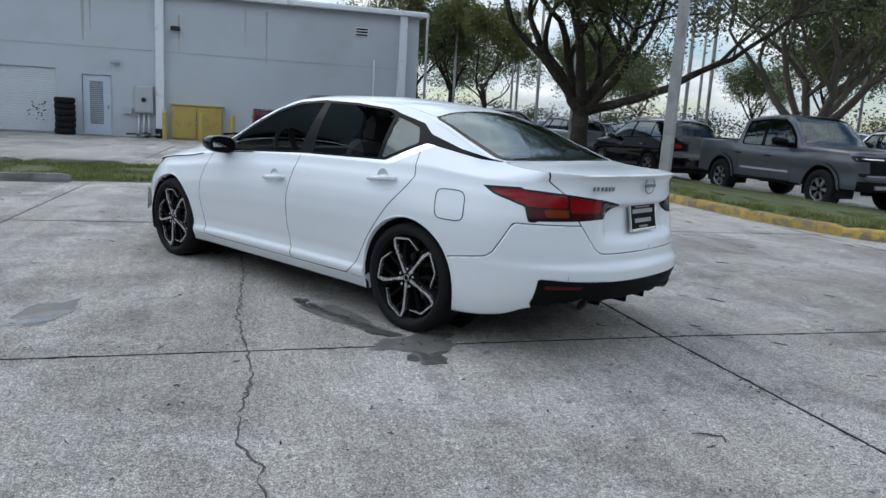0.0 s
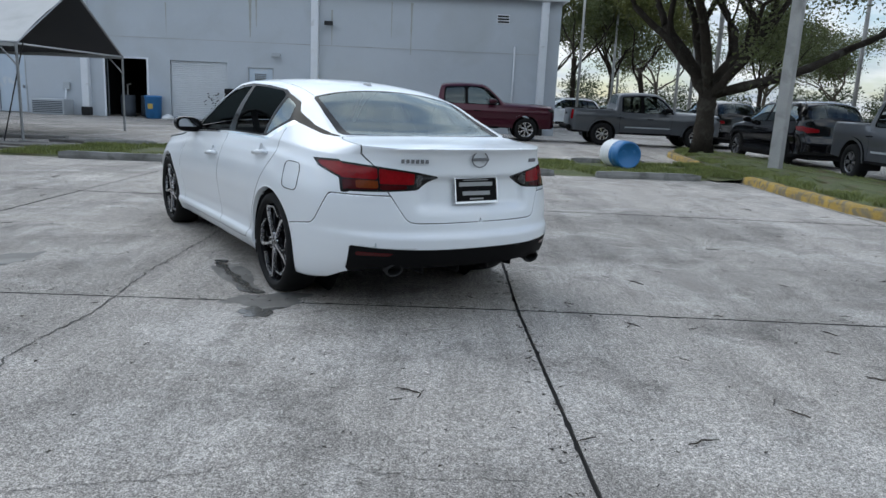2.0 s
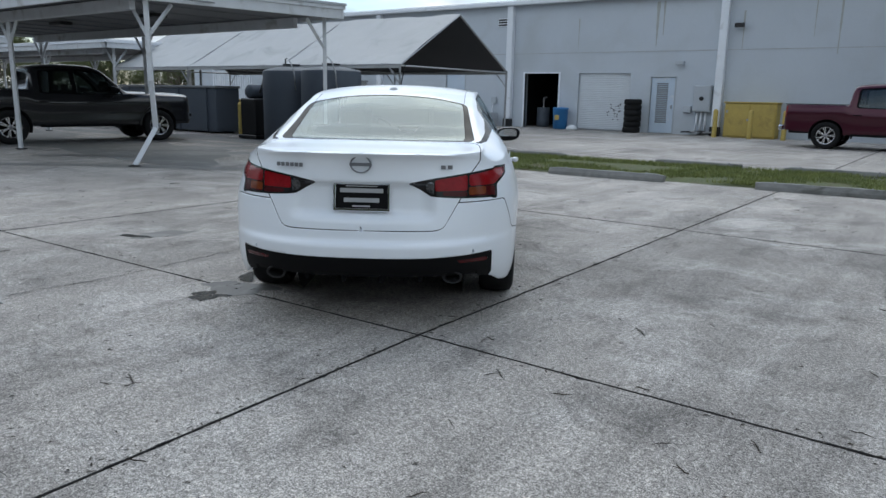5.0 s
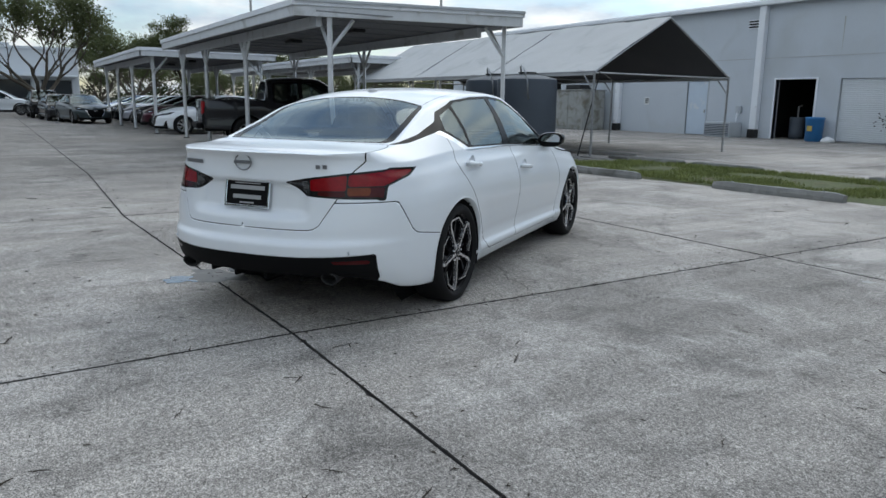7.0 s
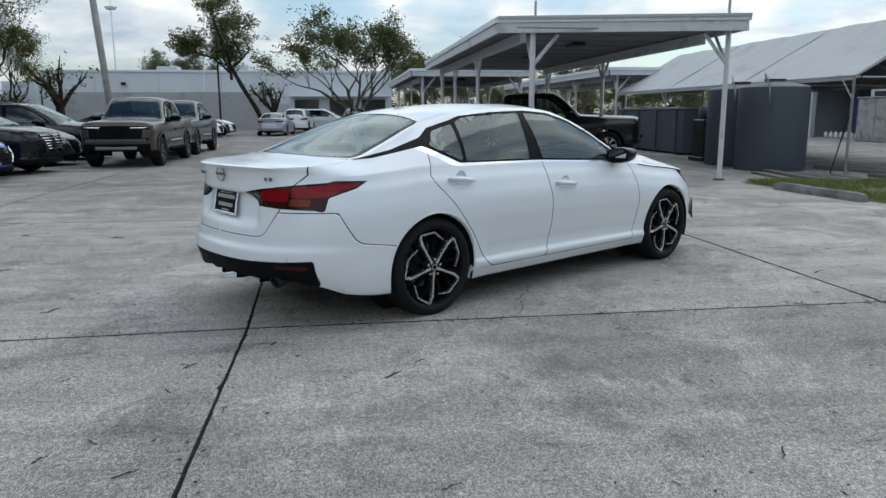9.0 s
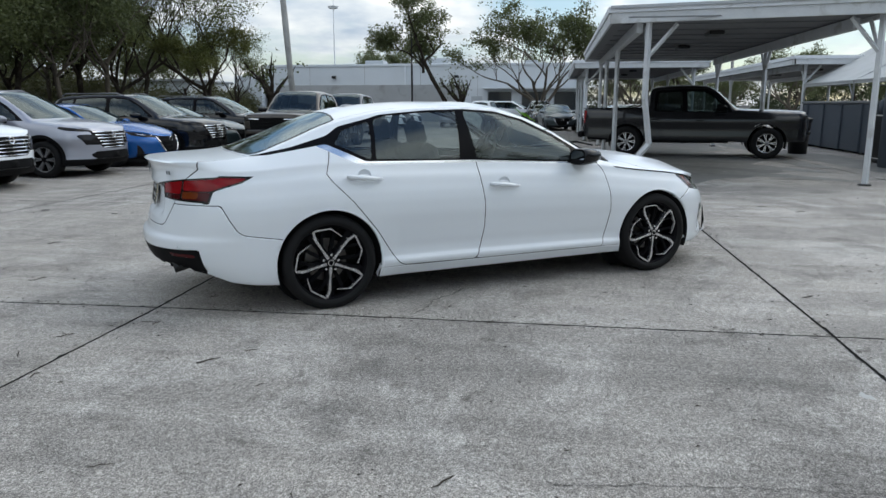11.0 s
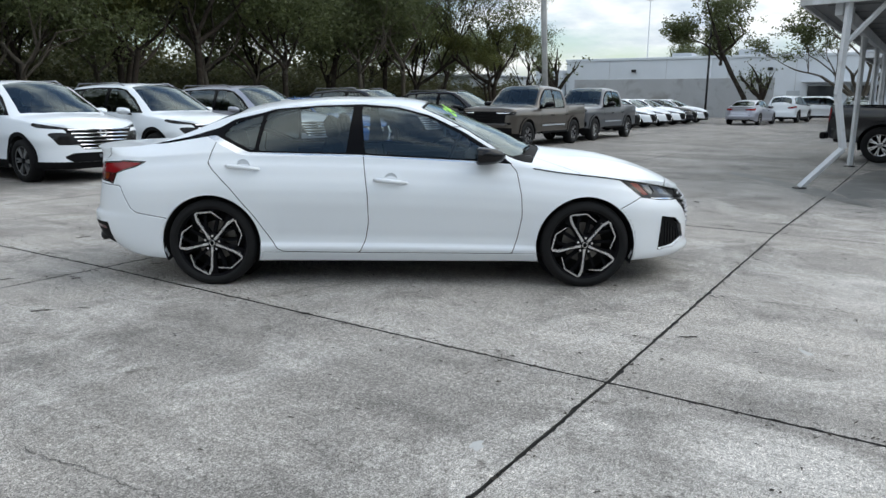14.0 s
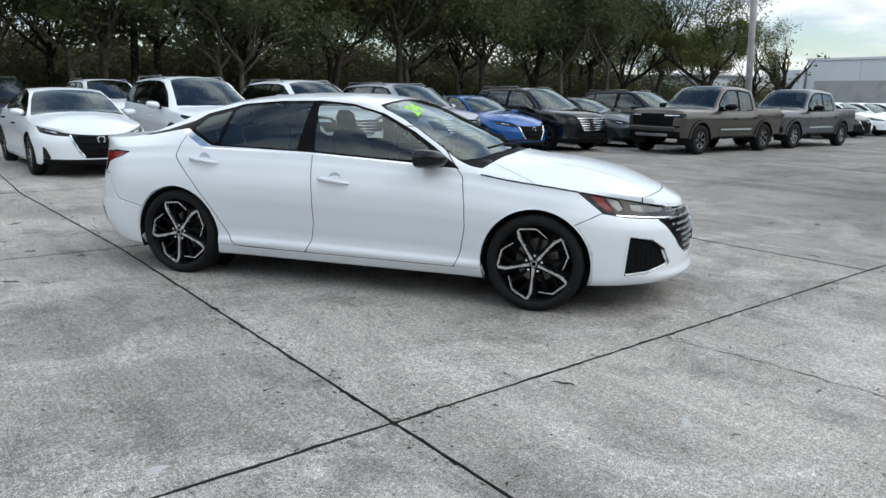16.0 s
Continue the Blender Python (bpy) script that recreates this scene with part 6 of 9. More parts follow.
    part("frame", Geo().box(-0.012, 0.0, -0.16, 0.16, 0.068, 0.082, 0.003).box(-0.012, 0.0, -0.16, 0.16, -0.082, -0.066, 0.003).box(-0.012, 0, -0.16, -0.147, -0.066, 0.068, 0.003).box(-0.012, 0, 0.147, 0.16, -0.066, 0.068, 0.003), MAT["chrome"], pl)
    part("plate", Geo().box(-0.006, 0.002, -0.147, 0.147, -0.066, 0.068), MAT["trim_black"], pl)
    for y0, y1, z0, z1 in ((-0.122, 0.122, 0.022, 0.046), (-0.1, 0.1, -0.032, -0.008), (-0.05, 0.05, -0.058, -0.049), (-0.09, 0.09, 0.056, 0.061)):
        part("bar", Geo().box(-0.0085, -0.0062, y0, y1, z0, z1), MAT["wall_grey"], pl)
    em = new("emblem")
    em.parent = car
    em.matrix_basis = pose(-1.066, 0, 0.966, 0, -91, 0)
    em["label"] = "round chrome badge with a plain bar"
    part("ring", Geo().lathe([(0.049, 0.0), (0.051, 0.003), (0.055, 0.003), (0.058, 0.0), (0.053, -0.002), (0.049, 0)], 36, Matrix.Diagonal((0.86, 1.04, 1, 1))), MAT["badge"], em, smooth=True)
    part("bar", Geo().box(-0.009, 0.009, -0.062, 0.062, -0.002, 0.007, 0.002), MAT["badge"], em)
    for y0, y1, n in ((0.335, 0.50, 6), (-0.505, -0.43, 2)):
        bd = new("badge")
        bd.parent = car
        bd["label"] = "chrome model badge as plain bars"
        for k in range(n):
            a = y0 + (y1 - y0) * k / n
            part("bar", Geo().box(-0.004, 0.002, a, a + (y1 - y0) / n * 0.72, -0.011, 0.011, 0.001, pose(-1.058 + 0.29 * (abs(a) / 0.875) ** 2.2, 0, 0.952, 0, -4)), MAT["badge"], bd)
    # top and front details
    part("roof_antenna", Geo().lathe([(0.07, 0), (0.06, 0.012), (0.035, 0.028), (0.0, 0.03)], 16, pose(0.42, 0, 1.372) @ Matrix.Diagonal((1.0, 0.55, 0.9, 1))), MAT["wall_grey"], car, smooth=True)
    for y0, y1, a in ((-0.55, 0.02, 0), (0.0, 0.6, 0)):
        part("wiper", Geo().tube([(2.5, y1, 1.055), (2.44, (y0 + y1) / 2, 1.075), (2.40, y0, 1.062 if y0 < -0.3 else 1.08)], 0.009, 6), MAT["trim_black"], car)
    nose_v = S.ring[-46:].reshape(-1, 3)
    for i in range(-12, 13):
        for j in range(8):
            y, z = i * 0.046 + (0.023 if j % 2 else 0), 0.385 + j * 0.041
            if abs(y) < 0.26 + (z - 0.36) * 0.82 and z < 0.69 - 0.25 * max(0, abs(y) - 0.4):
                p = nose_v[np.argmin((nose_v[:, 1] - abs(y)) ** 2 + (nose_v[:, 2] - z) ** 2)]
                part("grille_stud", Geo().box(p[0] - 0.012, p[0] + 0.006, y - 0.010, y + 0.010, z - 0.007, z + 0.007, 0.003), MAT["stud"], car)
    for sd in (1, -1):
        part("vent_fin", Geo().tube([(3.43, -sd * 0.80, 0.292), (3.53, -sd * 0.735, 0.295), (3.59, -sd * 0.66, 0.318)], 0.006, 6), MAT["stud"], car, "thin metal blade in the vent")
        for k in range(6):
            x = 3.45 + 0.03 * k
            part("vent_bar", Geo().tube([(x, -sd * (0.796 - 0.9 * (x - 3.45)), 0.322 + 0.006 * k), (x - 0.005, -sd * (0.788 - 0.9 * (x - 3.45)), 0.515 - 0.022 * k)], 0.004, 5), MAT["gloss_black"], car)
    # the year, brushed on the windscreen in green
    f = bpy.data.curves.new("year_mark", "FONT")
    f.body, f.size, f.extrude, f.align_x, f.align_y = "24", 0.17, 0.0006, "CENTER", "CENTER"
    f.offset = 0.006
    txt = new("year_text", f)
    dg = bpy.context.evaluated_depsgraph_get()
    me = bpy.data.meshes.new_from_object(txt.evaluated_get(dg))
    bpy.data.objects.remove(txt)
    me.materials.clear()
    me.materials.append(MAT["marker"])
    x, y = 1.80, -0.44
    z = 1.312
    ob = part("year_mark", me, None, car, "bright green brushed 24")
    up = Vector((-0.84, -0.10, 0.50)).normalized()
    right = Vector((0.05, 1.0, 0.16)).normalized()
    nor = right.cross(up).normalized()
    up = nor.cross(right)
    ob.matrix_basis = Matrix.Translation(Vector((x, y, z))) @ Matrix((right, up, nor)).transposed().to_4x4() @ pose(0, 0, 0, 0, 0, 8)
    return car


MAT["marker"] = material("green_marker", (0.3, 0.75, 0.02), 0.5, vary=0.15, scale=20, world_space=False)
build_white_sedan()
# ---- the other vehicles on the lot ----
SUV = dict(
    rear=-0.98, front=3.68, round_rear=0.5, round_front=0.7, round_power=3.0, round_power_front=2.6, grid=(20, 84, 20), cap_rows=22, cap_split=0.42,
    half_width=[(-0.98, 0.88), (0, 0.92), (2.7, 0.92), (3.68, 0.89)], bottom=[(-0.98, 0.32), (-0.4, 0.25), (0.4, 0.22), (2.4, 0.22), (3.68, 0.24)],
    belt=[(-0.98, 1.06), (-0.5, 1.12), (0, 1.12), (1.3, 1.09), (2.1, 1.06), (2.5, 1.04), (3.1, 0.99), (3.5, 0.93), (3.68, 0.87)], belt_ref=1.08,
    side_inset=[(0.2, 0.03), (0.3, 0.0), (0.42, 0.025), (0.6, 0.03), (0.8, 0.0), (0.95, 0.02), (1.08, 0.055)],
    rear_inset=[(0.25, 0.12), (0.4, 0.0), (0.6, 0.0), (0.8, 0.06), (1.06, 0.08)], front_inset=[(0.22, 0.08), (0.35, 0.0), (0.6, 0.01), (0.8, 0.03), (0.95, 0.09)],
    crown=[(-0.96, 1.08), (-0.86, 1.25), (-0.7, 1.5), (-0.6, 1.6), (-0.3, 1.66), (0.4, 1.69), (1.2, 1.69), (1.6, 1.655), (1.85, 1.56), (2.2, 1.38), (2.5, 1.21), (2.62, 1.13), (2.8, 1.11), (3.2, 1.07), (3.5, 0.99), (3.64, 0.9)],
    cant=[(-0.96, 1.07), (-0.8, 1.22), (-0.65, 1.44), (-0.5, 1.54), (-0.2, 1.6), (0.6, 1.63), (1.3, 1.62), (1.6, 1.57), (1.9, 1.42), (2.2, 1.25), (2.5, 1.08), (2.7, 1.06), (3.1, 1.02), (3.5, 0.95), (3.68, 0.88)],
    cant_half=[(-0.98, 0.7), (-0.5, 0.64), (0.5, 0.64), (1.5, 0.64), (2.0, 0.69), (2.5, 0.78), (3.1, 0.76), (3.68, 0.6)],
    wheelbase=2.705, track=0.905, wheel=(0.36, 0.235, 0.24, "dark"), arch=0.41, mirror=(1.95, 0.91, 1.13), mirror_size=1.0,
    panes=dict(quarter_glass=[(-0.55, 1.2), (-0.33, 1.5), (0.0, 1.53), (0.02, 1.17)], rear_door_glass=[(0.08, 1.16), (0.06, 1.55), (0.95, 1.57), (0.98, 1.13)],
               front_door_glass=[(1.1, 1.125), (1.06, 1.57), (1.52, 1.53), (1.85, 1.36), (2.14, 1.17), (2.18, 1.1)]),
    surround=[(-0.68, 1.17), (-0.42, 1.55), (0.6, 1.60), (1.3, 1.59), (1.58, 1.545), (1.9, 1.38), (2.32, 1.09), (1.3, 1.095), (0, 1.14)],
    screen=[(1.6, 0), (1.58, 0.55), (1.95, 0.62), (2.45, 0.72), (2.58, 0.4), (2.62, 0), (2.62, -0.3), (1.6, -0.3)],
    back_glass=[(-0.62, 0), (-0.62, 0.55), (-0.84, 0.62), (-0.84, 0), (-0.84, -0.3), (-0.62, -0.3)],
    tail_x=[(-1.1, 0.86), (-1.1, 1.06), (-0.55, 1.04), (-0.62, 0.94)], tail_y=[(0.42, 0.9), (0.42, 0.98), (1.0, 1.06), (1.0, 0.86)],
    head=[(2.98, 0.99), (3.35, 0.955), (3.6, 0.925), (3.72, 0.905), (3.72, 0.868), (3.5, 0.885), (3.2, 0.91), (3.08, 0.94)], head2=[(3.36, 0.825), (3.5, 0.83), (3.75, 0.80), (3.75, 0.63), (3.5, 0.635), (3.46, 0.72)], lens=[(3.15, 0.962), (3.35, 0.938), (3.5, 0.918), (3.5, 0.908), (3.35, 0.924), (3.15, 0.945)], intake=[(-0.3, 0.505), (0.50, 0.50), (0.64, 0.44), (0.52, 0.355), (-0.3, 0.35)],
    grille=[(-0.3, 0.90), (0.60, 0.90), (0.5, 0.72), (0.36, 0.56), (-0.3, 0.54)], grille_bars=6, clad=0.36, lower_front=0.34,
    door_lines=((0.02, 0.30, 1.12), (1.04, 0.30, 1.1), (2.15, 0.30, 1.05)), cab=(-0.6, 2.4), seat_x=(0.35, 1.25), dash=(2.1, 1.1), floor=0.55, seat_up=0.05, rails=True)
PICKUP = dict(
    rear=-1.12, front=4.12, round_rear=0.25, round_front=0.4, round_power=3.4, round_power_front=3.6, grid=(18, 110, 20), cap_rows=22, cap_split=0.42,
    half_width=[(-1.12, 0.88), (0, 0.92), (3.2, 0.92), (4.12, 0.89)], bottom=[(-1.12, 0.5), (-0.4, 0.45), (0.5, 0.40), (2.8, 0.40), (3.7, 0.42), (4.12, 0.42)],
    belt=[(-1.12, 1.205), (0.36, 1.205), (0.47, 1.16), (0.6, 1.12), (1.0, 1.1), (2.5, 1.1), (3.2, 1.11), (3.9, 1.1), (4.12, 1.08)], belt_ref=1.1,
    side_inset=[(0.35, 0.03), (0.5, 0.01), (0.7, 0.02), (0.9, 0.0), (1.02, 0.02), (1.1, 0.05)], rear_inset=[(0.4, 0.05), (0.6, 0.0), (1.12, 0.02)],
    front_inset=[(0.4, 0.06), (0.5, 0.0), (0.75, 0.0), (0.98, 0.01), (1.05, 0.03), (1.1, 0.07)],
    crown=[(-1.12, 1.21), (0.42, 1.215), (0.46, 1.26), (0.50, 1.6), (0.56, 1.745), (0.8, 1.79), (1.3, 1.815), (1.8, 1.795), (1.98, 1.73), (2.25, 1.51), (2.5, 1.28), (2.6, 1.225), (3.0, 1.21), (3.6, 1.195), (3.98, 1.165), (4.1, 1.09)],
    cant=[(-1.12, 1.205), (0.42, 1.21), (0.46, 1.23), (0.50, 1.55), (0.56, 1.68), (0.8, 1.73), (1.3, 1.755), (1.8, 1.735), (2.0, 1.64), (2.3, 1.38), (2.54, 1.17), (3.0, 1.16), (3.9, 1.14), (4.12, 1.09)],
    cant_half=[(-1.12, 0.84), (0.40, 0.82), (0.5, 0.72), (0.7, 0.66), (1.6, 0.67), (2.1, 0.72), (2.6, 0.80), (3.2, 0.80), (4.12, 0.7)],
    wheelbase=3.2, track=0.93, wheel=(0.385, 0.26, 0.22, "dark"), arch=0.46, mirror=(2.12, 0.92, 1.24), mirror_size=1.25,
    panes=dict(rear_door_glass=[(0.68, 1.16), (0.70, 1.62), (1.27, 1.67), (1.3, 1.14)], front_door_glass=[(1.4, 1.14), (1.37, 1.68), (1.78, 1.66), (1.98, 1.56), (2.25, 1.32), (2.34, 1.14)]),
    surround=[(0.63, 1.135), (0.645, 1.655), (1.3, 1.71), (1.8, 1.70), (2.02, 1.595), (2.3, 1.335), (2.42, 1.12), (1.4, 1.125)], crown_power=4.0, screen=[(1.86, 0), (1.85, 0.57), (2.1, 0.64), (2.5, 0.75), (2.57, 0.4), (2.58, 0), (2.58, -0.3), (1.86, -0.3)],
    back_glass=[(0.475, -0.3), (0.475, 0.52), (0.535, 0.52), (0.535, -0.3)],
    tail_x=[(-1.2, 0.84), (-1.2, 1.17), (-0.98, 1.17), (-1.02, 0.84)], tail_y=[(0.70, 0.84), (0.72, 1.17), (1.0, 1.17), (1.0, 0.84)],
    head=[(3.80, 1.06), (4.2, 1.045), (4.2, 0.96), (3.96, 0.955)], head2=[(4.0, 0.75), (4.2, 0.74), (4.2, 0.69), (4.02, 0.69)], lens=[(3.9, 1.025), (4.2, 1.02), (4.2, 0.985), (3.96, 0.985)],
    grille=[(-0.3, 1.05), (0.66, 1.05), (0.62, 0.74), (-0.3, 0.70)], grille_bars=4, clad=0.44, lower_front=0.6, flares=True, bed=(-1.02, 0.36, 0.74),
    door_lines=((0.58, 0.46, 1.1), (1.34, 0.46, 1.1), (2.35, 0.46, 1.08)), cab=(0.6, 2.5), seat_x=(0.95, 1.6), dash=(2.25, 1.18), floor=0.62, seat_up=0.05)


def scaled(spec, kx, kz, **over):
    """A longer or taller version of a body."""
    out = dict(spec)
    for k in ("half_width",):
        out[k] = [(a * kx, b * (0.5 + 0.5 * kx)) for a, b in spec[k]]
    for k in ("bottom", "belt", "crown", "cant", "surround", "head", "head2", "lens", "tail_x"):
        if spec.get(k):
            out[k] = [(a * kx, b * kz) for a, b in spec[k]]
    out["cant_half"] = [(a * kx, b * (0.5 + 0.5 * kx)) for a, b in spec["cant_half"]]
    for k in ("screen", "back_glass"):
        out[k] = [(a * kx, b) for a, b in spec[k]]
    for k in ("side_inset", "rear_inset", "front_inset"):
        out[k] = [(a * kz, b) for a, b in spec[k]]
    for k in ("tail_y", "grille"):
        out[k] = [(a, b * kz) for a, b in spec[k]]
    out["panes"] = {n: [(a * kx, b * kz) for a, b in p] for n, p in spec["panes"].items()}
    out["door_lines"] = [(a * kx, b * kz, c * kz) for a, b, c in spec["door_lines"]]
    for k in ("rear", "front", "wheelbase"):
        out[k] = spec[k] * kx
    out["belt_ref"] = spec["belt_ref"] * kz
    m = spec["mirror"]
    out["mirror"] = (m[0] * kx, m[1] * (0.5 + 0.5 * kx), m[2] * kz)
    out["track"] = spec["track"] * (0.5 + 0.5 * kx)
    out["seat_x"] = tuple(x * kx for x in spec["seat_x"])
    out["cab"] = tuple(x * kx for x in spec["cab"])
    out["dash"] = (spec["dash"][0] * kx, spec["dash"][1] * kz)
    if spec.get("bed"):
        out["bed"] = (spec["bed"][0] * kx, spec["bed"][1] * kx, spec["bed"][2])
    out.update(over)
    return out


SALOON = dict(SEDAN)
SALOON.update(grid=(20, 84, 20), cap_rows=22, arch=0.372, wheel=(0.335, 0.22, 0.225, "multi"), clad=0.2, lower_front=0.3,
    panes=dict(rear_door_glass=[(0.15, 1.12), (0.25, 1.25), (0.5, 1.332), (0.8, 1.352), (1.005, 1.36), (1.015, 1.012), (0.33, 1.03)], front_door_glass=[(1.235, 1.008), (1.15, 1.362), (1.4, 1.342), (1.63, 1.275), (1.87, 1.155), (2.03, 1.055), (2.0, 0.966)]),
    surround=[(-0.35, 1.09), (0.10, 1.13), (0.30, 1.018), (1.13, 1.0), (1.95, 0.954), (2.27, 0.93), (2.1, 1.045), (1.9, 1.165), (1.65, 1.288), (1.4, 1.358), (1.14, 1.379), (0.8, 1.369), (0.46, 1.337), (0.1, 1.245), (-0.2, 1.142)],
    screen=[(1.62, 0), (1.6, 0.55), (1.9, 0.65), (2.36, 0.76), (2.5, 0.4), (2.55, 0), (2.55, -0.3), (1.62, -0.3)],
    back_glass=[(0.16, 0), (0.12, 0.5), (-0.2, 0.58), (-0.46, 0.62), (-0.56, 0.3), (-0.57, 0), (-0.57, -0.3), (0.16, -0.3)],
    tail_x=[(-1.2, 0.8), (-1.2, 0.96), (-0.55, 0.95), (-0.65, 0.82)], tail_y=[(0.35, 0.83), (0.35, 0.9), (1.0, 0.96), (1.0, 0.8)],
    head=[(3.06, 0.83), (3.5, 0.765), (3.8, 0.69), (3.8, 0.645), (3.5, 0.675), (3.27, 0.715)], head2=[(3.40, 0.52), (3.38, 0.29), (3.52, 0.30), (3.47, 0.42)], lens=[(3.3, 0.765), (3.5, 0.737), (3.66, 0.70), (3.66, 0.68), (3.5, 0.705), (3.34, 0.735)],
    grille=[(-0.3, 0.69), (0.42, 0.69), (0.36, 0.5), (0.25, 0.32), (-0.3, 0.32)], grille_bars=4,
    door_lines=((0.03, 0.6, 1.05), (1.16, 0.27, 1.0), (2.3, 0.27, 0.93)), seat_x=(0.5, 1.3), floor=0.35)
BIG_PICKUP = scaled(PICKUP, 1.115, 1.06, wheel=(0.41, 0.28, 0.25, "multi"), arch=0.475)
QUAD_PICKUP = scaled(PICKUP, 1.115, 1.05, wheel=(0.40, 0.27, 0.25, "multi"), arch=0.465)
GREY_PICKUP = dict(PICKUP, wheel=(0.385, 0.26, 0.21, "multi"))
SPECS = {"suv": SUV, "pickup": PICKUP, "grey_pickup": GREY_PICKUP, "big_pickup": BIG_PICKUP, "quad_pickup": QUAD_PICKUP, "saloon": SALOON}


def car_paint(name, colour, metal=0.35, rough=0.3, coat=0.45):
    if "paint_" + name not in MAT:
        MAT["paint_" + name] = material(name + "_car_paint", colour, rough, metal=metal, vary=0.02, scale=5, fine=300, coat=coat, rough_vary=0.03, world_space=False)
    return "paint_" + name


PAINTS = {"white": ((0.63, 0.665, 0.69), 0.0), "silver": ((0.36, 0.37, 0.42), 0.5), "blue": ((0.006, 0.085, 0.3), 0.3, 0.22), "black": ((0.004, 0.004, 0.005), 0.0, 0.1, 0.1),
          "grey": ((0.085, 0.092, 0.104), 0.35), "brown": ((0.082, 0.071, 0.060), 0.4), "maroon": ((0.05, 0.0008, 0.012), 0.5), "dark_green": ((0.025, 0.04, 0.045), 0.35), "charcoal": ((0.016, 0.0165, 0.019), 0.15, 0.14, 0.2), "red": ((0.25, 0.015, 0.015), 0.2)}


def small_wheel(key):
    """A plainer wheel for the parked cars: tyre, rim, spokes, cap."""
    radius, width, R, style = key
    w = width / 2
    turn = pose(0, 0, 0, 90)
    prof = [(R, -w * 0.8), (R + 0.012, -w * 0.98), (radius - 0.04, -w), (radius - 0.01, -w * 0.84), (radius, -w * 0.4), (radius, w * 0.4), (radius - 0.01, w * 0.84), (radius - 0.04, w), (R + 0.012, w * 0.98), (R, w * 0.8)]
    tyre = Geo().lathe([(r, -z) for r, z in prof], 32, turn).mesh("tyre", MAT["rubber"], True)
    m = "gloss_black" if style == "dark" else "alloy_grey"
    rim = Geo().lathe([(R, w * 0.82), (R - 0.012, w * 0.8), (R - 0.03, w * 0.2), (R - 0.03, -w * 0.1), (0, -w * 0.1)], 28, turn).mesh("rim", MAT["trim_black"], True)
    g, yf = Geo(), -w * 0.76
    n = 6 if style == "dark" else 7
    for k in range(n):
        for da, wd in ((-7, 0.022), (7, 0.022)):
            a0, a1 = radians(360 / n * k), radians(360 / n * k + da)
            p0, p1 = Vector((0.03 * math.cos(a0), 0, 0.03 * math.sin(a0))), Vector((R * 0.97 * math.cos(a1), 0, R * 0.97 * math.sin(a1)))
            d = (p1 - p0).normalized()
            s = Vector((-d.z, 0, d.x)) * wd / 2
            g.add([tuple(p0 + s + Vector((0, yf, 0))), tuple(p0 - s + Vector((0, yf, 0))), tuple(p1 - s * 1.4 + Vector((0, yf, 0))), tuple(p1 + s * 1.4 + Vector((0, yf, 0))),
                   tuple(p0 + s + Vector((0, yf + 0.05, 0))), tuple(p0 - s + Vector((0, yf + 0.05, 0))), tuple(p1 - s * 1.4 + Vector((0, yf + 0.04, 0))), tuple(p1 + s * 1.4 + Vector((0, yf + 0.04, 0)))],
                  [(0, 1, 2, 3), (0, 4, 5, 1), (1, 5, 6, 2), (2, 6, 7, 3), (3, 7, 4, 0)])
    ring = Geo().lathe([(R, w * 0.84), (R - 0.014, w * 0.80)], 28, turn)
    g.add(ring.v, ring.f)
    spokes = g.mesh("spokes", MAT["machined" if style != "dark" else "alloy_grey"])
    cap = Geo().lathe([(0, 0.01), (0.04, 0.006), (0.06, -0.01)], 14, pose(0, yf, 0, 90)).mesh("hub_cap", MAT[m], True)
    return [("tyre", tyre, ""), ("rim", rim, ""), ("spokes", spokes, ""), ("hub_cap", cap, "")]


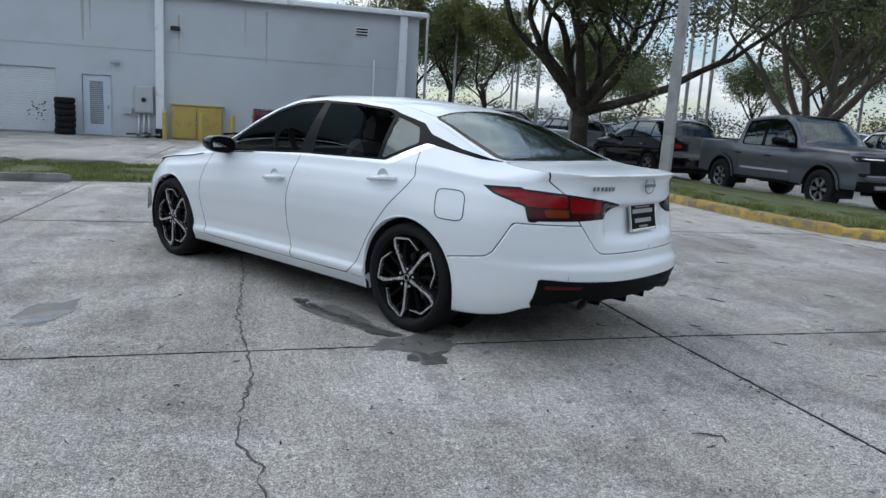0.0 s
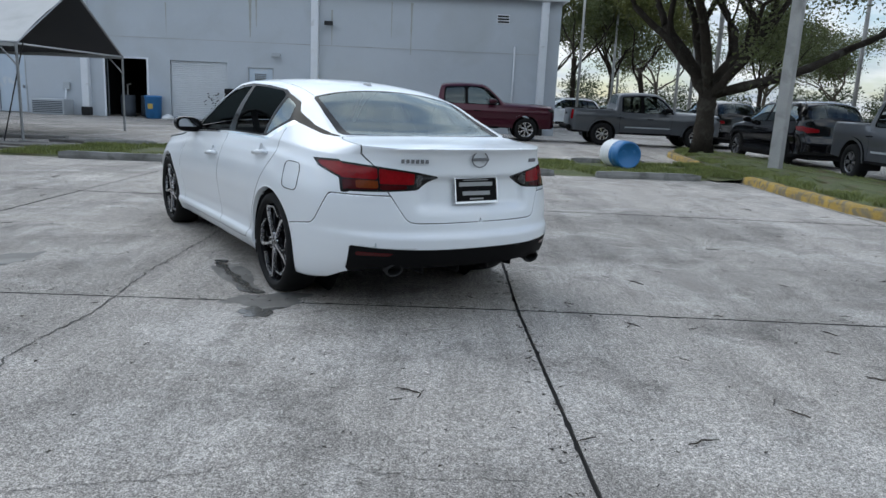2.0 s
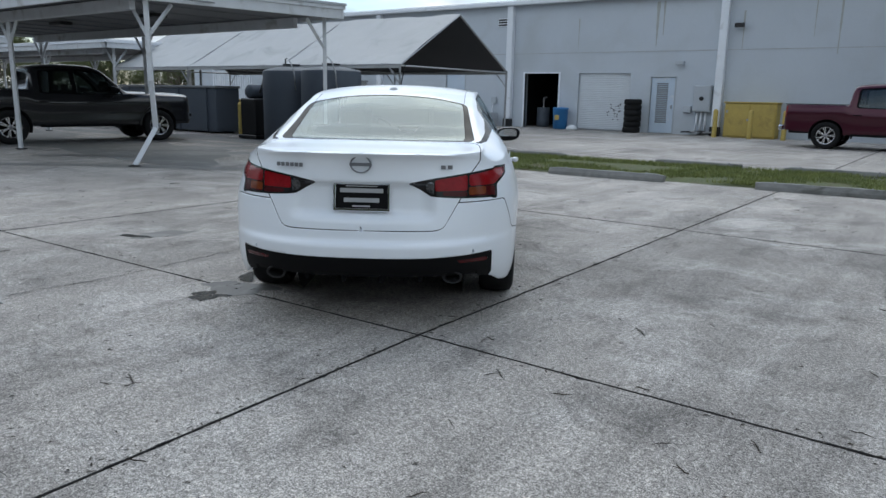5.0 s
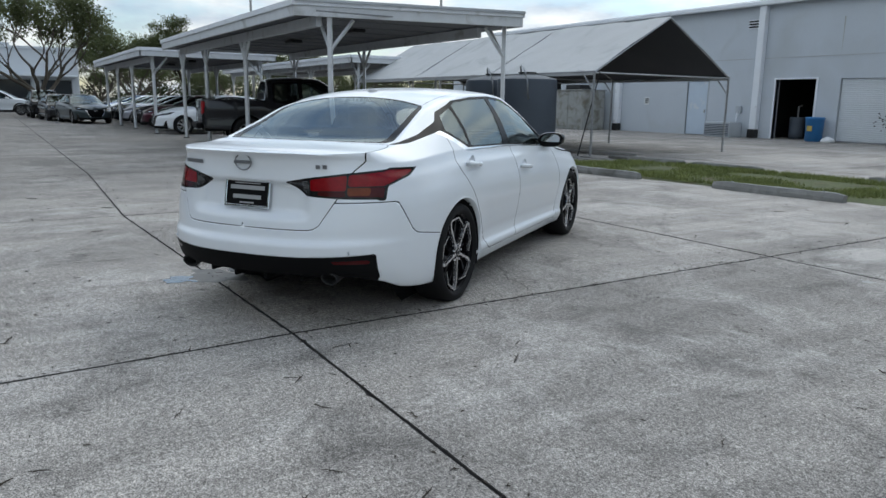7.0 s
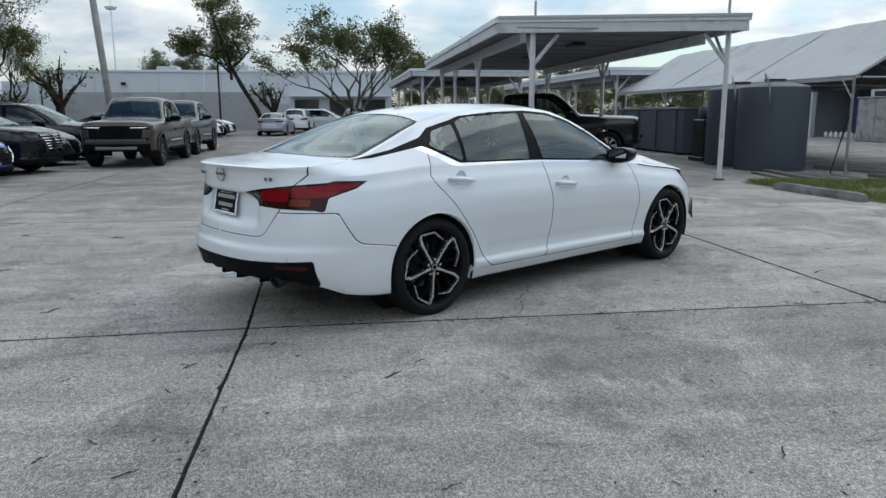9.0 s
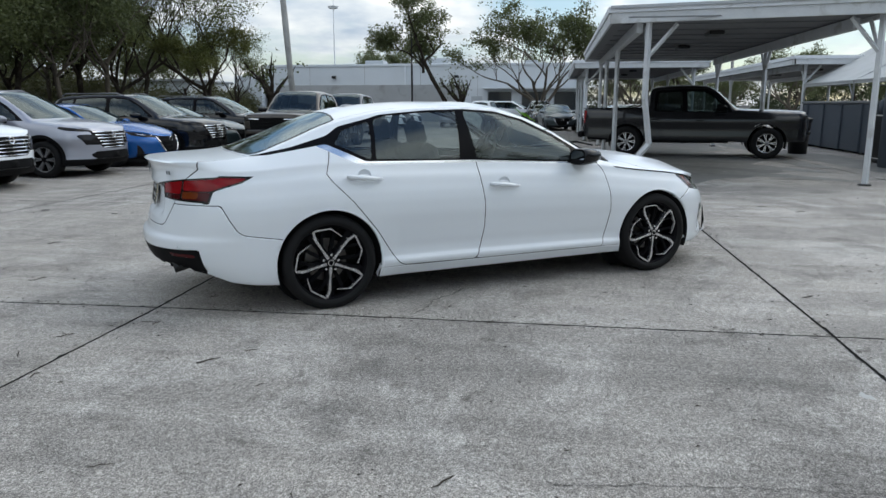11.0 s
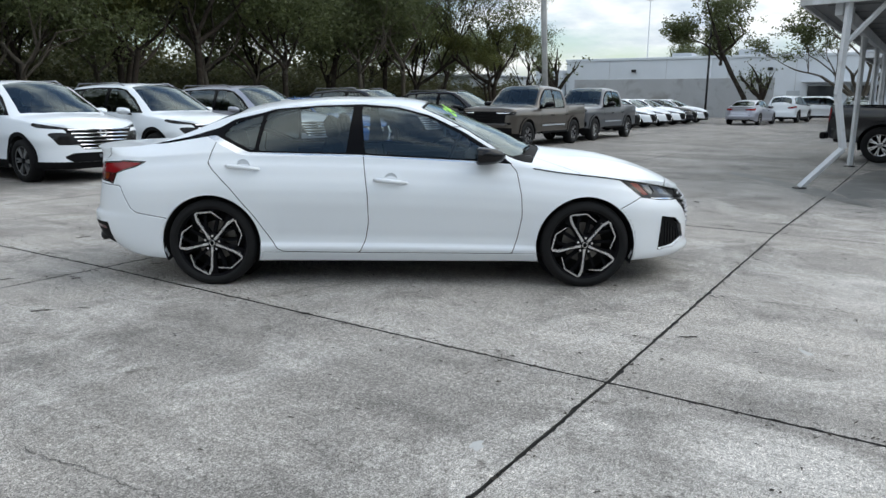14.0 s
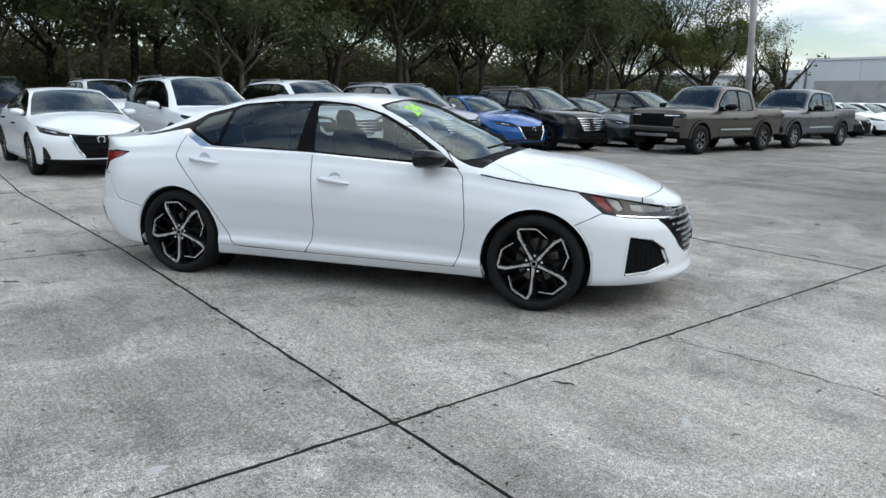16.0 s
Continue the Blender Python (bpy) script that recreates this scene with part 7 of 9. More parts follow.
def build_car(kind, colour, label):
    """One parked vehicle at the world's origin, its rear axle over it, nose towards +x."""
    s = SPECS[kind]
    paint = car_paint(colour, *PAINTS[colour])
    name = {"suv": "suv", "saloon": "parked_sedan"}.get(kind, "pickup_truck")
    car = thing(name, label=label, category={"suv": "suv", "saloon": "car"}.get(kind, "pickup truck"), group="parked vehicles")
    S = Shell(s)
    XZ = lambda poly: (lambda V: poly_distance(poly, V[:, 0], V[:, 2]))
    YZ = lambda poly: (lambda V: poly_distance(poly, V[:, 1], V[:, 2]))
    XY = lambda poly: (lambda V: poly_distance(poly, V[:, 0], V[:, 1]))
    wb, wr, ar = s["wheelbase"], s["wheel"][0], s["arch"]
    outer = lambda C, t: C[:, 1] > 0.45
    for x in (0.0, wb):
        S.split(lambda V: np.hypot(V[:, 0] - x, V[:, 2] - wr) - ar, outer)
        if s.get("flares") or kind == "suv":
            for sd, q in [(sd, q) for q in [S.split(lambda V: np.hypot(V[:, 0] - x, V[:, 2] - wr) - ar - 0.06, outer)[0]] for sd in (1, -1)]:
                skin("arch_flare", S, q, "trim_black" if kind == "suv" else paint, car, -0.012 if kind == "suv" else -0.03, sd)
        for sd in (-1, 1):
            n, vs = 14, []
            for k in range(n + 1):
                a = math.pi * (-0.1 + 1.2 * k / n)
                for y in (0.5, s["track"] - 0.02):
                    vs.append((x + ar * math.cos(a), sd * y, wr + ar * math.sin(a)))
            part("wheel_liner", Geo().add(vs, [(2 * k, 2 * k + 1, 2 * k + 3, 2 * k + 2) for k in range(n)]), MAT["dark"], car)
    glassy = lambda C, t: (C[:, 1] > 0.45) & (t == "cap")
    for nm, poly in s["panes"].items():
        q = S.cut(XZ(poly), glassy)
        for sd in (1, -1):
            skin(nm, S, q, "car_glass_dark" if "front" not in nm and kind != "pickup" else "car_glass", car, 0.004, sd)
    if s["surround"]:
        skin("window_surround", S, S.cut(XZ(s["surround"]), glassy), "gloss_black", car, split=True)
    skin("windscreen", S, S.cut(XY(s["screen"]), lambda C, t: (t == "cap") & (C[:, 0] > 1.2)), "car_glass", car, 0.004)
    skin("rear_window", S, S.cut(XY(s["back_glass"]), lambda C, t: (t == "cap") & (C[:, 0] < 0.9)), "car_glass_dark", car, 0.004)
    if s.get("bed"):
        b0, b1, by = s["bed"]
        S.split(XY([(b0, -0.3), (b0, by), (b1, by), (b1, -0.3)]), lambda C, t: t == "cap")
        zt = lerp_table(s["crown"], 0.0)
        g = Geo().box(b0 - 0.02, b1 + 0.02, -by - 0.02, by + 0.02, 0.68, 0.72)
        for y0 in (-by - 0.02, by):
            g.box(b0, b1, y0, y0 + 0.02, 0.7, zt - 0.01)
        g.box(b0 - 0.02, b0, -by, by, 0.7, zt - 0.01).box(b1, b1 + 0.02, -by, by, 0.7, zt - 0.01)
        part("bed_liner", g, MAT["trim_black"], car)
        part("rear_step", Geo().box(s["rear"] - 0.09, s["rear"] + 0.05, -0.86, 0.86, 0.5, 0.66, 0.03), MAT["trim_black"] if kind != "quad_pickup" else MAT["chrome"], car, "rear step bumper")
    tail = lambda V: np.where(V[:, 1] > 0.74, poly_distance(s["tail_x"], V[:, 0], V[:, 2]), poly_distance(s["tail_y"], V[:, 1], V[:, 2]))
    q = S.cut(tail, lambda C, t: (t == "ring") & (C[:, 0] < -0.3), 0.003)
    for sd in (1, -1):
        skin("tail_lamp", S, q, "red_lens", car, 0.0, sd, "red tail lamp")
    for hk, mt, hn, hl in (("lens", "chrome", "lamp_lens", "bright lamp lens"), ("head", "smoke_lens" if s.get("lens") else "clear_lens", "head_lamp", "swept head lamp"), ("head2", "smoke_lens", "lower_vent" if kind == "saloon" else "fog_lamp", "dark recess low in the bumper")):
        if s.get(hk):
            q = S.cut(XZ(s[hk]), lambda C, t: (t == "ring") & (C[:, 1] > 0.35), 0.003)
            for sd in (1, -1):
                skin(hn, S, q, mt, car, 0.0, sd, hl)
    front = lambda C, t: (t == "ring") & (C[:, 0] > s["front"] - 0.45)
    skin("grille", S, S.cut(YZ(s["grille"]), front, 0.003), "trim_black", car, 0.012, label="black grille")
    z0, z1 = min(p[1] for p in s["grille"]), max(p[1] for p in s["grille"])
    for k in range(s["grille_bars"]):
        z = z0 + (z1 - z0) * (k + 0.6) / s["grille_bars"]
        hw = (0.34 if kind == "suv" else 0.28) + 0.22 * (z - z0) / (z1 - z0) if kind != "saloon" else 0.2 + 0.15 * (z - z0) / (z1 - z0)
        e = lerp_table(s["front_inset"], z)
        xx = lambda y: s["front"] - float(e) + 0.004 - s["round_front"] * (1 - (1 - (y / 0.9) ** 2) ** 0.5) * 0.55
        part("grille_bar", Geo().tube([(xx(y), y, z) for y in np.linspace(-hw, hw, 7)], 0.011, 5), MAT["chrome" if kind in ("suv", "quad_pickup") else "trim_black"], car)
    if kind == "saloon":
        for sd in (-1, 1):
            edge = [(0.43, 0.68), (0.39, 0.56), (0.33, 0.44), (0.26, 0.34)]
            part("grille_trim", Geo().tube([(s["front"] - float(lerp_table(s["front_inset"], zz)) + 0.006 - s["round_front"] * (1 - (1 - (yy / 0.9) ** 2) ** 0.5) * 0.75, sd * yy, zz) for yy, zz in edge], 0.017, 6), MAT["chrome"], car, "chrome edge of the grille")
    if kind == "pickup":
        part("skid_plate", Geo().box(s["front"] - 0.12, s["front"] + 0.012, -0.5, 0.5, 0.46, 0.54, 0.02), MAT["alloy_grey"], car, "grey skid plate")
    if s.get("intake"):
        skin("lower_intake", S, S.cut(YZ(s["intake"]), front, 0.003), "trim_black", car, 0.015, label="black lower air intake")
        part("skid_bar", Geo().tube([(s["front"] - 0.03 - 0.5 * y * y, y, 0.352) for y in np.linspace(-0.5, 0.5, 9)], 0.016, 6), MAT["alloy_grey"], car, "satin metal bar under the bumper")
    low = S.cut(lambda V: np.maximum(V[:, 2] - s["lower_front"], s["front"] - 0.75 - V[:, 0]) + 0.0, lambda C, t: (t == "ring") & (C[:, 0] > s["front"] - 0.8) & (C[:, 1] < 0.8))
    skin("front_apron", S, low, "trim_black", car, 0.004)
    if kind not in ("saloon",):
        skin("side_cladding", S, S.cut(lambda V: V[:, 2] - s["clad"], lambda C, t: t == "ring"), "trim_black", car, -0.004, label="black lower cladding", split=True)
    for x, za, zb in s["door_lines"]:
        strip = S.cut(lambda V: np.maximum.reduce([np.abs(V[:, 0] - x) - 0.004, za - V[:, 2], V[:, 2] - zb]), lambda C, t: (t == "ring") & (C[:, 1] > 0.6))
        S.seam += strip
    skin("panel_gap", S, S.seam, "seam", car, 0.004)
    skin("body", S, S.p, paint, car)
    part("underbody", Geo().box(s["rear"] + 0.15, s["front"] - 0.25, -0.6, 0.6, s["bottom"][2][1], s["bottom"][2][1] + 0.3, 0.03), MAT["dark"], car)
    for (x, za, zb), side_x in zip(s["door_lines"][1:], (0.22, 0.22)):
        for sd in (-1, 1):
            hz = 0.86 * zb
            y = sd * (float(lerp_table(s["half_width"], x)) - 0.012)
            part("door_handle", Geo().tube([(x - 0.9 + 0.05, y, hz), (x - 0.9 + 0.08, y + sd * 0.03, hz), (x - 0.9 + 0.24, y + sd * 0.03, hz), (x - 0.9 + 0.27, y, hz)], 0.014, 6), MAT["trim_black" if kind != "suv" else paint], car)
    key = ("small",) + s["wheel"]
    if key not in WHEELS:
        WHEELS[key] = small_wheel(s["wheel"])
    for x in (0.0, wb):
        for sd in (-1, 1):
            wh = new("wheel")
            wh.parent = car
            wh.matrix_basis = pose(x, sd * (s["track"] - s["wheel"][1] / 2), wr - 0.006, 0, 0, 0 if sd < 0 else 180)
            for nm, me, lb in WHEELS[key]:
                part(nm, me, None, wh, lb)
    w = s.get("seat_y", 0.38)
    zf = s["floor"]
    for x in s["seat_x"]:
        for y in (-w, w):
            part("seat", Geo().box(x - 0.35, x - 0.2, y - 0.24, y + 0.24, zf, zf + 0.62 + s.get("seat_up", 0), 0.05).box(x - 0.4, x - 0.3, y - 0.12, y + 0.12, zf + 0.63, zf + 0.82, 0.04), MAT["seat"], car)
    xd, zd = s["dash"]
    part("dashboard", Geo().box(xd - 0.25, xd + 0.2, -0.68, 0.68, zf, zd, 0.06), MAT["cabin"], car)
    part("cabin_floor", Geo().box(s["cab"][0], s["cab"][1], -0.7, 0.7, zf - 0.1, zf, 0.02), MAT["cabin"], car)
    mirror_pods(car, s, "gloss_black" if kind in ("pickup", "grey_pickup", "big_pickup") else paint)
    if s.get("rails"):
        for sd in (-1, 1):
            part("roof_rail", Geo().tube([(-0.4, sd * 0.58, 1.61), (-0.3, sd * 0.6, 1.68), (1.2, sd * 0.61, 1.69), (1.4, sd * 0.6, 1.63)], 0.016, 6), MAT["alloy_grey"], car)
    if kind in ("suv", "saloon", "quad_pickup"):
        part("front_badge", Geo().lathe([(0.045, 0), (0.06, 0.006), (0.065, 0)], 18, pose(s["front"] - float(lerp_table(s["front_inset"], z1 - 0.07)) + 0.012, 0, z1 - 0.08, 0, 90)), MAT["chrome"], car)
    if kind.endswith("pickup"):
        part("tailgate_handle", Geo().box(s["rear"] - 0.012, s["rear"] + 0.01, -0.12, 0.12, 1.0, 1.06, 0.006), MAT["trim_black"], car)
        for sd in (-1, 1):
            part("bed_rail_cap", Geo().box(s["bed"][0] - 0.06, s["bed"][1] + 0.02, sd * (s["bed"][2] + 0.005) - 0.02, sd * (s["bed"][2] + 0.09), float(lerp_table(s["crown"], 0.0)) + 0.002, float(lerp_table(s["crown"], 0.0)) + 0.022, 0.006), MAT["trim_black"], car, "black bed rail cap")
            part("side_step", Geo().tube([(s["door_lines"][0][0], sd * (s["track"] + 0.0), 0.43), (s["door_lines"][2][0], sd * (s["track"] + 0.0), 0.43)], 0.035, 6), MAT["trim_black"], car, "black tubular side step")
        part("front_bumper", Geo().box(s["front"] - 0.06, s["front"] + 0.035, -0.72, 0.72, 0.62, 0.72, 0.025), MAT["chrome" if kind == "quad_pickup" else paint], car, "bumper bar across the nose")
        part("side_moulding", Geo().box(0.75, 2.3, -0.935, -0.925, 0.62, 0.66, 0.002).box(0.75, 2.3, 0.925, 0.935, 0.62, 0.66, 0.002), MAT["grey_box"] if kind in ("pickup", "grey_pickup") else MAT[paint], car)
    return car


BUILT = {}


def park(kind, colour, x, y, heading, label, z=0.0):
    """Parks a vehicle with its rear axle at x, y."""
    m = pose(x, y, z, 0, 0, heading)
    key = (kind, colour)
    if key not in BUILT:
        BUILT[key] = build_car(kind, colour, label)
        BUILT[key].matrix_basis = m
        return BUILT[key]
    ob = copy_thing(BUILT[key], m)
    ob["label"] = label
    return ob


# the row that faces the lot's middle
park("saloon", "white", 2.1, -4.9, 90, "small white sedan parked nose-out in the row")
park("suv", "white", -0.3, -4.9, 90, "white sport utility car with dark wheels in the row")
park("suv", "white", -3.0, -5.2, 90, "white sport utility car parked nose-out in the row")
park("suv", "silver", -5.7, -5.1, 90, "silver sport utility car with black roof trim")
park("saloon", "blue", -8.2, -5.4, 90, "bright blue small sedan parked nose-out")
park("suv", "black", -10.3, -5.0, 88, "black sport utility car with a chrome grille")
park("saloon", "dark_green", -12.9, -5.6, 90, "dark green-grey sedan behind the brown pickup")
park("suv", "black", -15.6, -5.4, 90, "black sport utility car behind the brown pickup")
for i, (k, c) in enumerate((("suv", "charcoal"), ("suv", "charcoal"), ("suv", "white"), ("suv", "white"), ("suv", "charcoal"), ("saloon", "black"), ("suv", "black"))):
    park(k, c, 5.2 - 2.9 * i, -13.2, 90, "dark car in the second row under the trees" if c != "white" else "white car in the second row under the trees")
# pickups in line ahead of the row
park("pickup", "brown", -15.4, -0.35, 0, "brown-grey crew cab pickup truck with black wheels")
park("grey_pickup", "grey", -20.5, -0.4, 0, "grey extended cab pickup truck behind the brown one")
# white and dark sedans further down that row
for i, c in enumerate(("black", "charcoal", "white", "white", "white", "charcoal", "white")):
    park("saloon", c, -25.2 - 2.5 * i, -5.2, 84, "white sedan in the far row" if c == "white" else "black sedan in the far row")
# cars by the white building
park("saloon", "silver", -38.2, 1.05, 175, "silver sedan seen from behind near the white building")
park("suv", "white", -44.8, 2.1, 175, "white sport utility car seen from behind")
park("suv", "white", -51.2, 2.5, 86, "white sport utility car broadside at the white building")
park("saloon", "dark_green", -36.0, 7.2, 8, "dark sedan facing the lot by the far carport")
park("saloon", "charcoal", -40.5, 6.6, 4, "dark sedan behind another by the far carport")
park("suv", "black", -46.0, 6.2, 2, "black sport utility car by the far carport")
for i, c in enumerate(("white", "black", "maroon", "charcoal", "silver", "black", "charcoal", "white", "blue", "charcoal")):
    park("saloon", c, -21.0 - 2.6 * i, 12.6 if i else 12.2, 262, "parked sedan in the row under the far carport")
# the big pickup under the carport
park("big_pickup", "charcoal", -13.7, 9.44, 81, "dark grey full-size crew cab pickup under the carport")
# by the workshop and along the lane
park("quad_pickup", "maroon", 1.95, 26.4, 0, "maroon full-size pickup truck by the workshop wall")
park("grey_pickup", "grey", 8.1, 26.1, 0, "grey pickup truck parked past the workshop corner")
park("pickup", "grey", 12.3, 15.6, -91, "grey crew cab pickup truck beside the grass island")
park("suv", "black", 12.35, 19.1, 92, "black sport utility car broadside behind the grass island")
park("suv", "black", 12.9, 26.8, 92, "black sport utility car beside another")
park("suv", "white", 17.2, 16.2, -92, "white sport utility car past the grey pickup")
for i, (c, k) in enumerate((("white", "suv"), ("charcoal", "saloon"), ("white", "saloon"), ("silver", "suv"), ("black", "suv"), ("white", "suv"))):
    park(k, c, 10.5 + 3.0 * i, 43.0 + 0.4 * i, 200, "parked car far behind the tree")
for i, (c, k) in enumerate((("white", "suv"), ("black", "saloon"), ("white", "saloon"), ("charcoal", "suv"))):
    park(k, c, 21.0 + 0.5 * i, 22.0 - 2.9 * i, 185, "parked car in the far lane")
# ---- trees ----
def grow(rnd, base, way, length, radius, depth, spread, out, tips, droop=0.0, up=0.25, kids=(2, 3)):
    """One limb and its branches, as tubes; twig ends are gathered for the leaves."""
    n = 5
    pts, d, p = [Vector(base)], Vector(way).normalized(), Vector(base)
    for k in range(n):
        d = (d + Vector((rnd.gauss(0, 0.16), rnd.gauss(0, 0.16), rnd.gauss(0, 0.1) + up * 0.12 - droop * 0.1))).normalized()
        p = p + d * length / n
        pts.append(p.copy())
    r1 = radius * (0.62 if depth else 0.25)
    out.append((pts, [radius + (r1 - radius) * k / n for k in range(n + 1)], 8 if radius > 0.08 else 5))
    if depth == 0:
        tips.append((pts[-1], d)); tips.append((pts[3], d)); tips.append((pts[2], d))
        return
    if depth == 1:
        tips.append((pts[4], d))
    for k in range(rnd.randint(*kids)):
        at = pts[-1] if k == 0 else pts[rnd.randint(2, n)]
        side = Vector((rnd.gauss(0, 1), rnd.gauss(0, 1), rnd.gauss(0, 0.5))).normalized()
        nd = (d + side * spread * rnd.uniform(0.7, 1.2) + Vector((0, 0, up * 0.5 - droop * 0.4))).normalized()
        grow(rnd, at, nd, length * rnd.uniform(0.62, 0.85), r1 * rnd.uniform(0.7, 0.95), depth - 1, spread, out, tips, droop, up, kids)


def make_tree(seed, trunk_h, trunk_r, limb, depth, leaves, leaf_size, clump, name="tree", bark="bark", leaf="leaf", label="", lean=(0, 0), forks=3, spread=0.75, droop=0.0, up=0.3, hang=0.0, kids=(2, 3), boughs=()):
    rnd = random.Random(seed)
    t = thing(name, label=label, category="tree", group="trees")
    g = Geo()
    base = [Vector((0, 0, -0.05)), Vector((lean[0] * 0.3, lean[1] * 0.3, trunk_h * 0.35)), Vector((lean[0] * 0.7, lean[1] * 0.7, trunk_h * 0.7)), Vector((lean[0], lean[1], trunk_h))]
    g.tube(base, [trunk_r * 1.35, trunk_r * 1.02, trunk_r * 0.95, trunk_r * 0.95], 12)
    limbs, tips = [], []
    for k in range(forks):
        a = 2 * math.pi * (k + rnd.uniform(-0.2, 0.2)) / forks
        way = Vector((math.cos(a) * spread, math.sin(a) * spread, rnd.uniform(0.7, 1.2)))
        grow(rnd, base[-1] - Vector((0, 0, rnd.uniform(0, 0.25 * trunk_h))), way, limb * rnd.uniform(0.8, 1.15), trunk_r * rnd.uniform(0.5, 0.68), depth, spread, limbs, tips, droop, up, kids)
    for at, way, long, thick in boughs:
        grow(rnd, Vector(at), way, long, thick, 3, 0.55, limbs, tips, 0.0, 0.3, kids)
    for pts, rad, n in limbs:
        g.tube(pts, rad, n, False)
    part("trunk", g, MAT[bark], t, "forked trunk and limbs", True)
    vs, fs = [], []
    # sprays: small bunches round the twig ends
    sprays = [p + Vector((rnd.gauss(0, clump), rnd.gauss(0, clump), rnd.gauss(0, clump * 0.7))) for p, d in tips for _ in range(4)]
    for k in range(leaves):
        c = rnd.choice(sprays)
        o = Vector((rnd.gauss(0, 0.5 * clump), rnd.gauss(0, 0.5 * clump), rnd.gauss(0, 0.4 * clump) - abs(rnd.gauss(0, hang))))
        c = c + o
        s = leaf_size * rnd.uniform(0.6, 1.3)
        u = Vector((rnd.gauss(0, 1), rnd.gauss(0, 1), rnd.gauss(0, 0.6) - hang)).normalized()
        w = u.orthogonal().normalized()
        w = (w * math.cos(rnd.uniform(0, 6.3)) + u.cross(w) * math.sin(rnd.uniform(0, 6.3))).normalized()
        b = u * s
        e = w * s * 0.3
        q = len(vs)
        vs += [tuple(c - b * 0.5 - e), tuple(c - b * 0.5 + e), tuple(c + b * 0.5)]
        fs.append((q, q + 1, q + 2))
    part("crown", Geo().add(vs, fs), MAT[leaf], t, "loose leafy crown")
    return t


# the forked tree on the grass island
big = make_tree(11, 1.9, 0.27, 2.7, 4, 80000, 0.095, 0.3, bark="bark_dark", boughs=(((0, 0, 1.55), (0.52, -0.82, 0.34), 4.6, 0.15), ((0, 0, 1.7), (-0.6, 0.5, 0.8), 3.0, 0.13)), label="large forked tree with drooping foliage on the grass island", forks=6, spread=0.95, droop=0.2, up=0.4, hang=0.3, leaf="leaf_pale", kids=(2, 3))
big.matrix_basis = pose(9.75, 20.0, 0.15, 0, 0, 40)
oak = make_tree(23, 3.3, 0.15, 2.3, 4, 15500, 0.15, 0.34, hang=0.3, label="evergreen oak in the woods along the lot", forks=4, spread=0.8, up=0.3)
oak.matrix_basis = pose(-2.0, -17.5, 0)
oak2 = make_tree(31, 2.8, 0.13, 2.3, 4, 14500, 0.15, 0.34, hang=0.35, label="evergreen oak in the woods along the lot", forks=4, spread=0.85, up=0.22, lean=(0.5, 0.2), bark="bark_pale")
oak2.matrix_basis = pose(-7.0, -18.5, 0)
oak3 = make_tree(47, 3.4, 0.15, 2.2, 4, 11500, 0.15, 0.3, label="thin leaning oak at the wood's edge", forks=2, spread=0.8, up=0.45, lean=(-0.6, 0.2), leaf="leaf_yellow")
oak3.matrix_basis = pose(-12.0, -19.0, 0)
rnd = random.Random(77)
for k in range(39):
    x = 26 - 1.55 * k + rnd.uniform(-0.8, 0.8)
    y = -17.5 - (k % 3) * 2.6 + rnd.uniform(-1.0, 1.0)
    src = (oak, oak2, oak, oak2, oak3)[k % 5]
    s = rnd.uniform(0.85, 1.2)
    copy_thing(src, pose(x, y, 0, 0, 0, rnd.uniform(0, 360)) @ Matrix.Diagonal((s, s, s * rnd.uniform(0.95, 1.2), 1)))
for k in range(6):
    x = 32 - 10.8 * k + rnd.uniform(-1.3, 1.3)
    s = rnd.uniform(1.0, 1.35)
    copy_thing((oak, oak3)[k % 2], pose(x, -28 - rnd.uniform(0, 7), 0, 0, 0, rnd.uniform(0, 360)) @ Matrix.Diagonal((s, s, s * 0.95, 1)))
for k, (x, y, s) in enumerate(((-39.5, -21, 1.0), (-43.5, -24, 0.9), (-48.5, -22, 0.8), (-53, -26, 0.9), (-37, -26, 1.1), (-45, -30, 1.0), (-58, -31, 0.9))):
    copy_thing((oak3, oak2, oak3, oak)[k % 4], pose(x, y, 0, 0, 0, 67 * k) @ Matrix.Diagonal((s, s, s, 1)))
# bushes low under the wood's edge
bush = make_tree(5, 0.25, 0.05, 0.9, 2, 7000, 0.17, 0.42, name="bush", label="dense low undergrowth along the wood", forks=5, spread=1.3, up=0.25, leaf="leaf_scrub")
bush.matrix_basis = pose(-4, -21, 0)
bush["category"] = "bush"
for k in range(64):
    s = rnd.uniform(1.0, 1.8)
    copy_thing(bush, pose(36 - 1.55 * k + rnd.uniform(-1, 1), -22.5 - rnd.uniform(0, 8), 0, 0, 0, rnd.uniform(0, 360)) @ Matrix.Diagonal((s, s, s, 1)))
for k in range(34):
    s = rnd.uniform(2.0, 2.7)
    copy_thing(bush, pose(36 - 2.5 * k + rnd.uniform(-1, 1), -32 - rnd.uniform(0, 7), 0, 0, 0, rnd.uniform(0, 360)) @ Matrix.Diagonal((s, s, s, 1)))
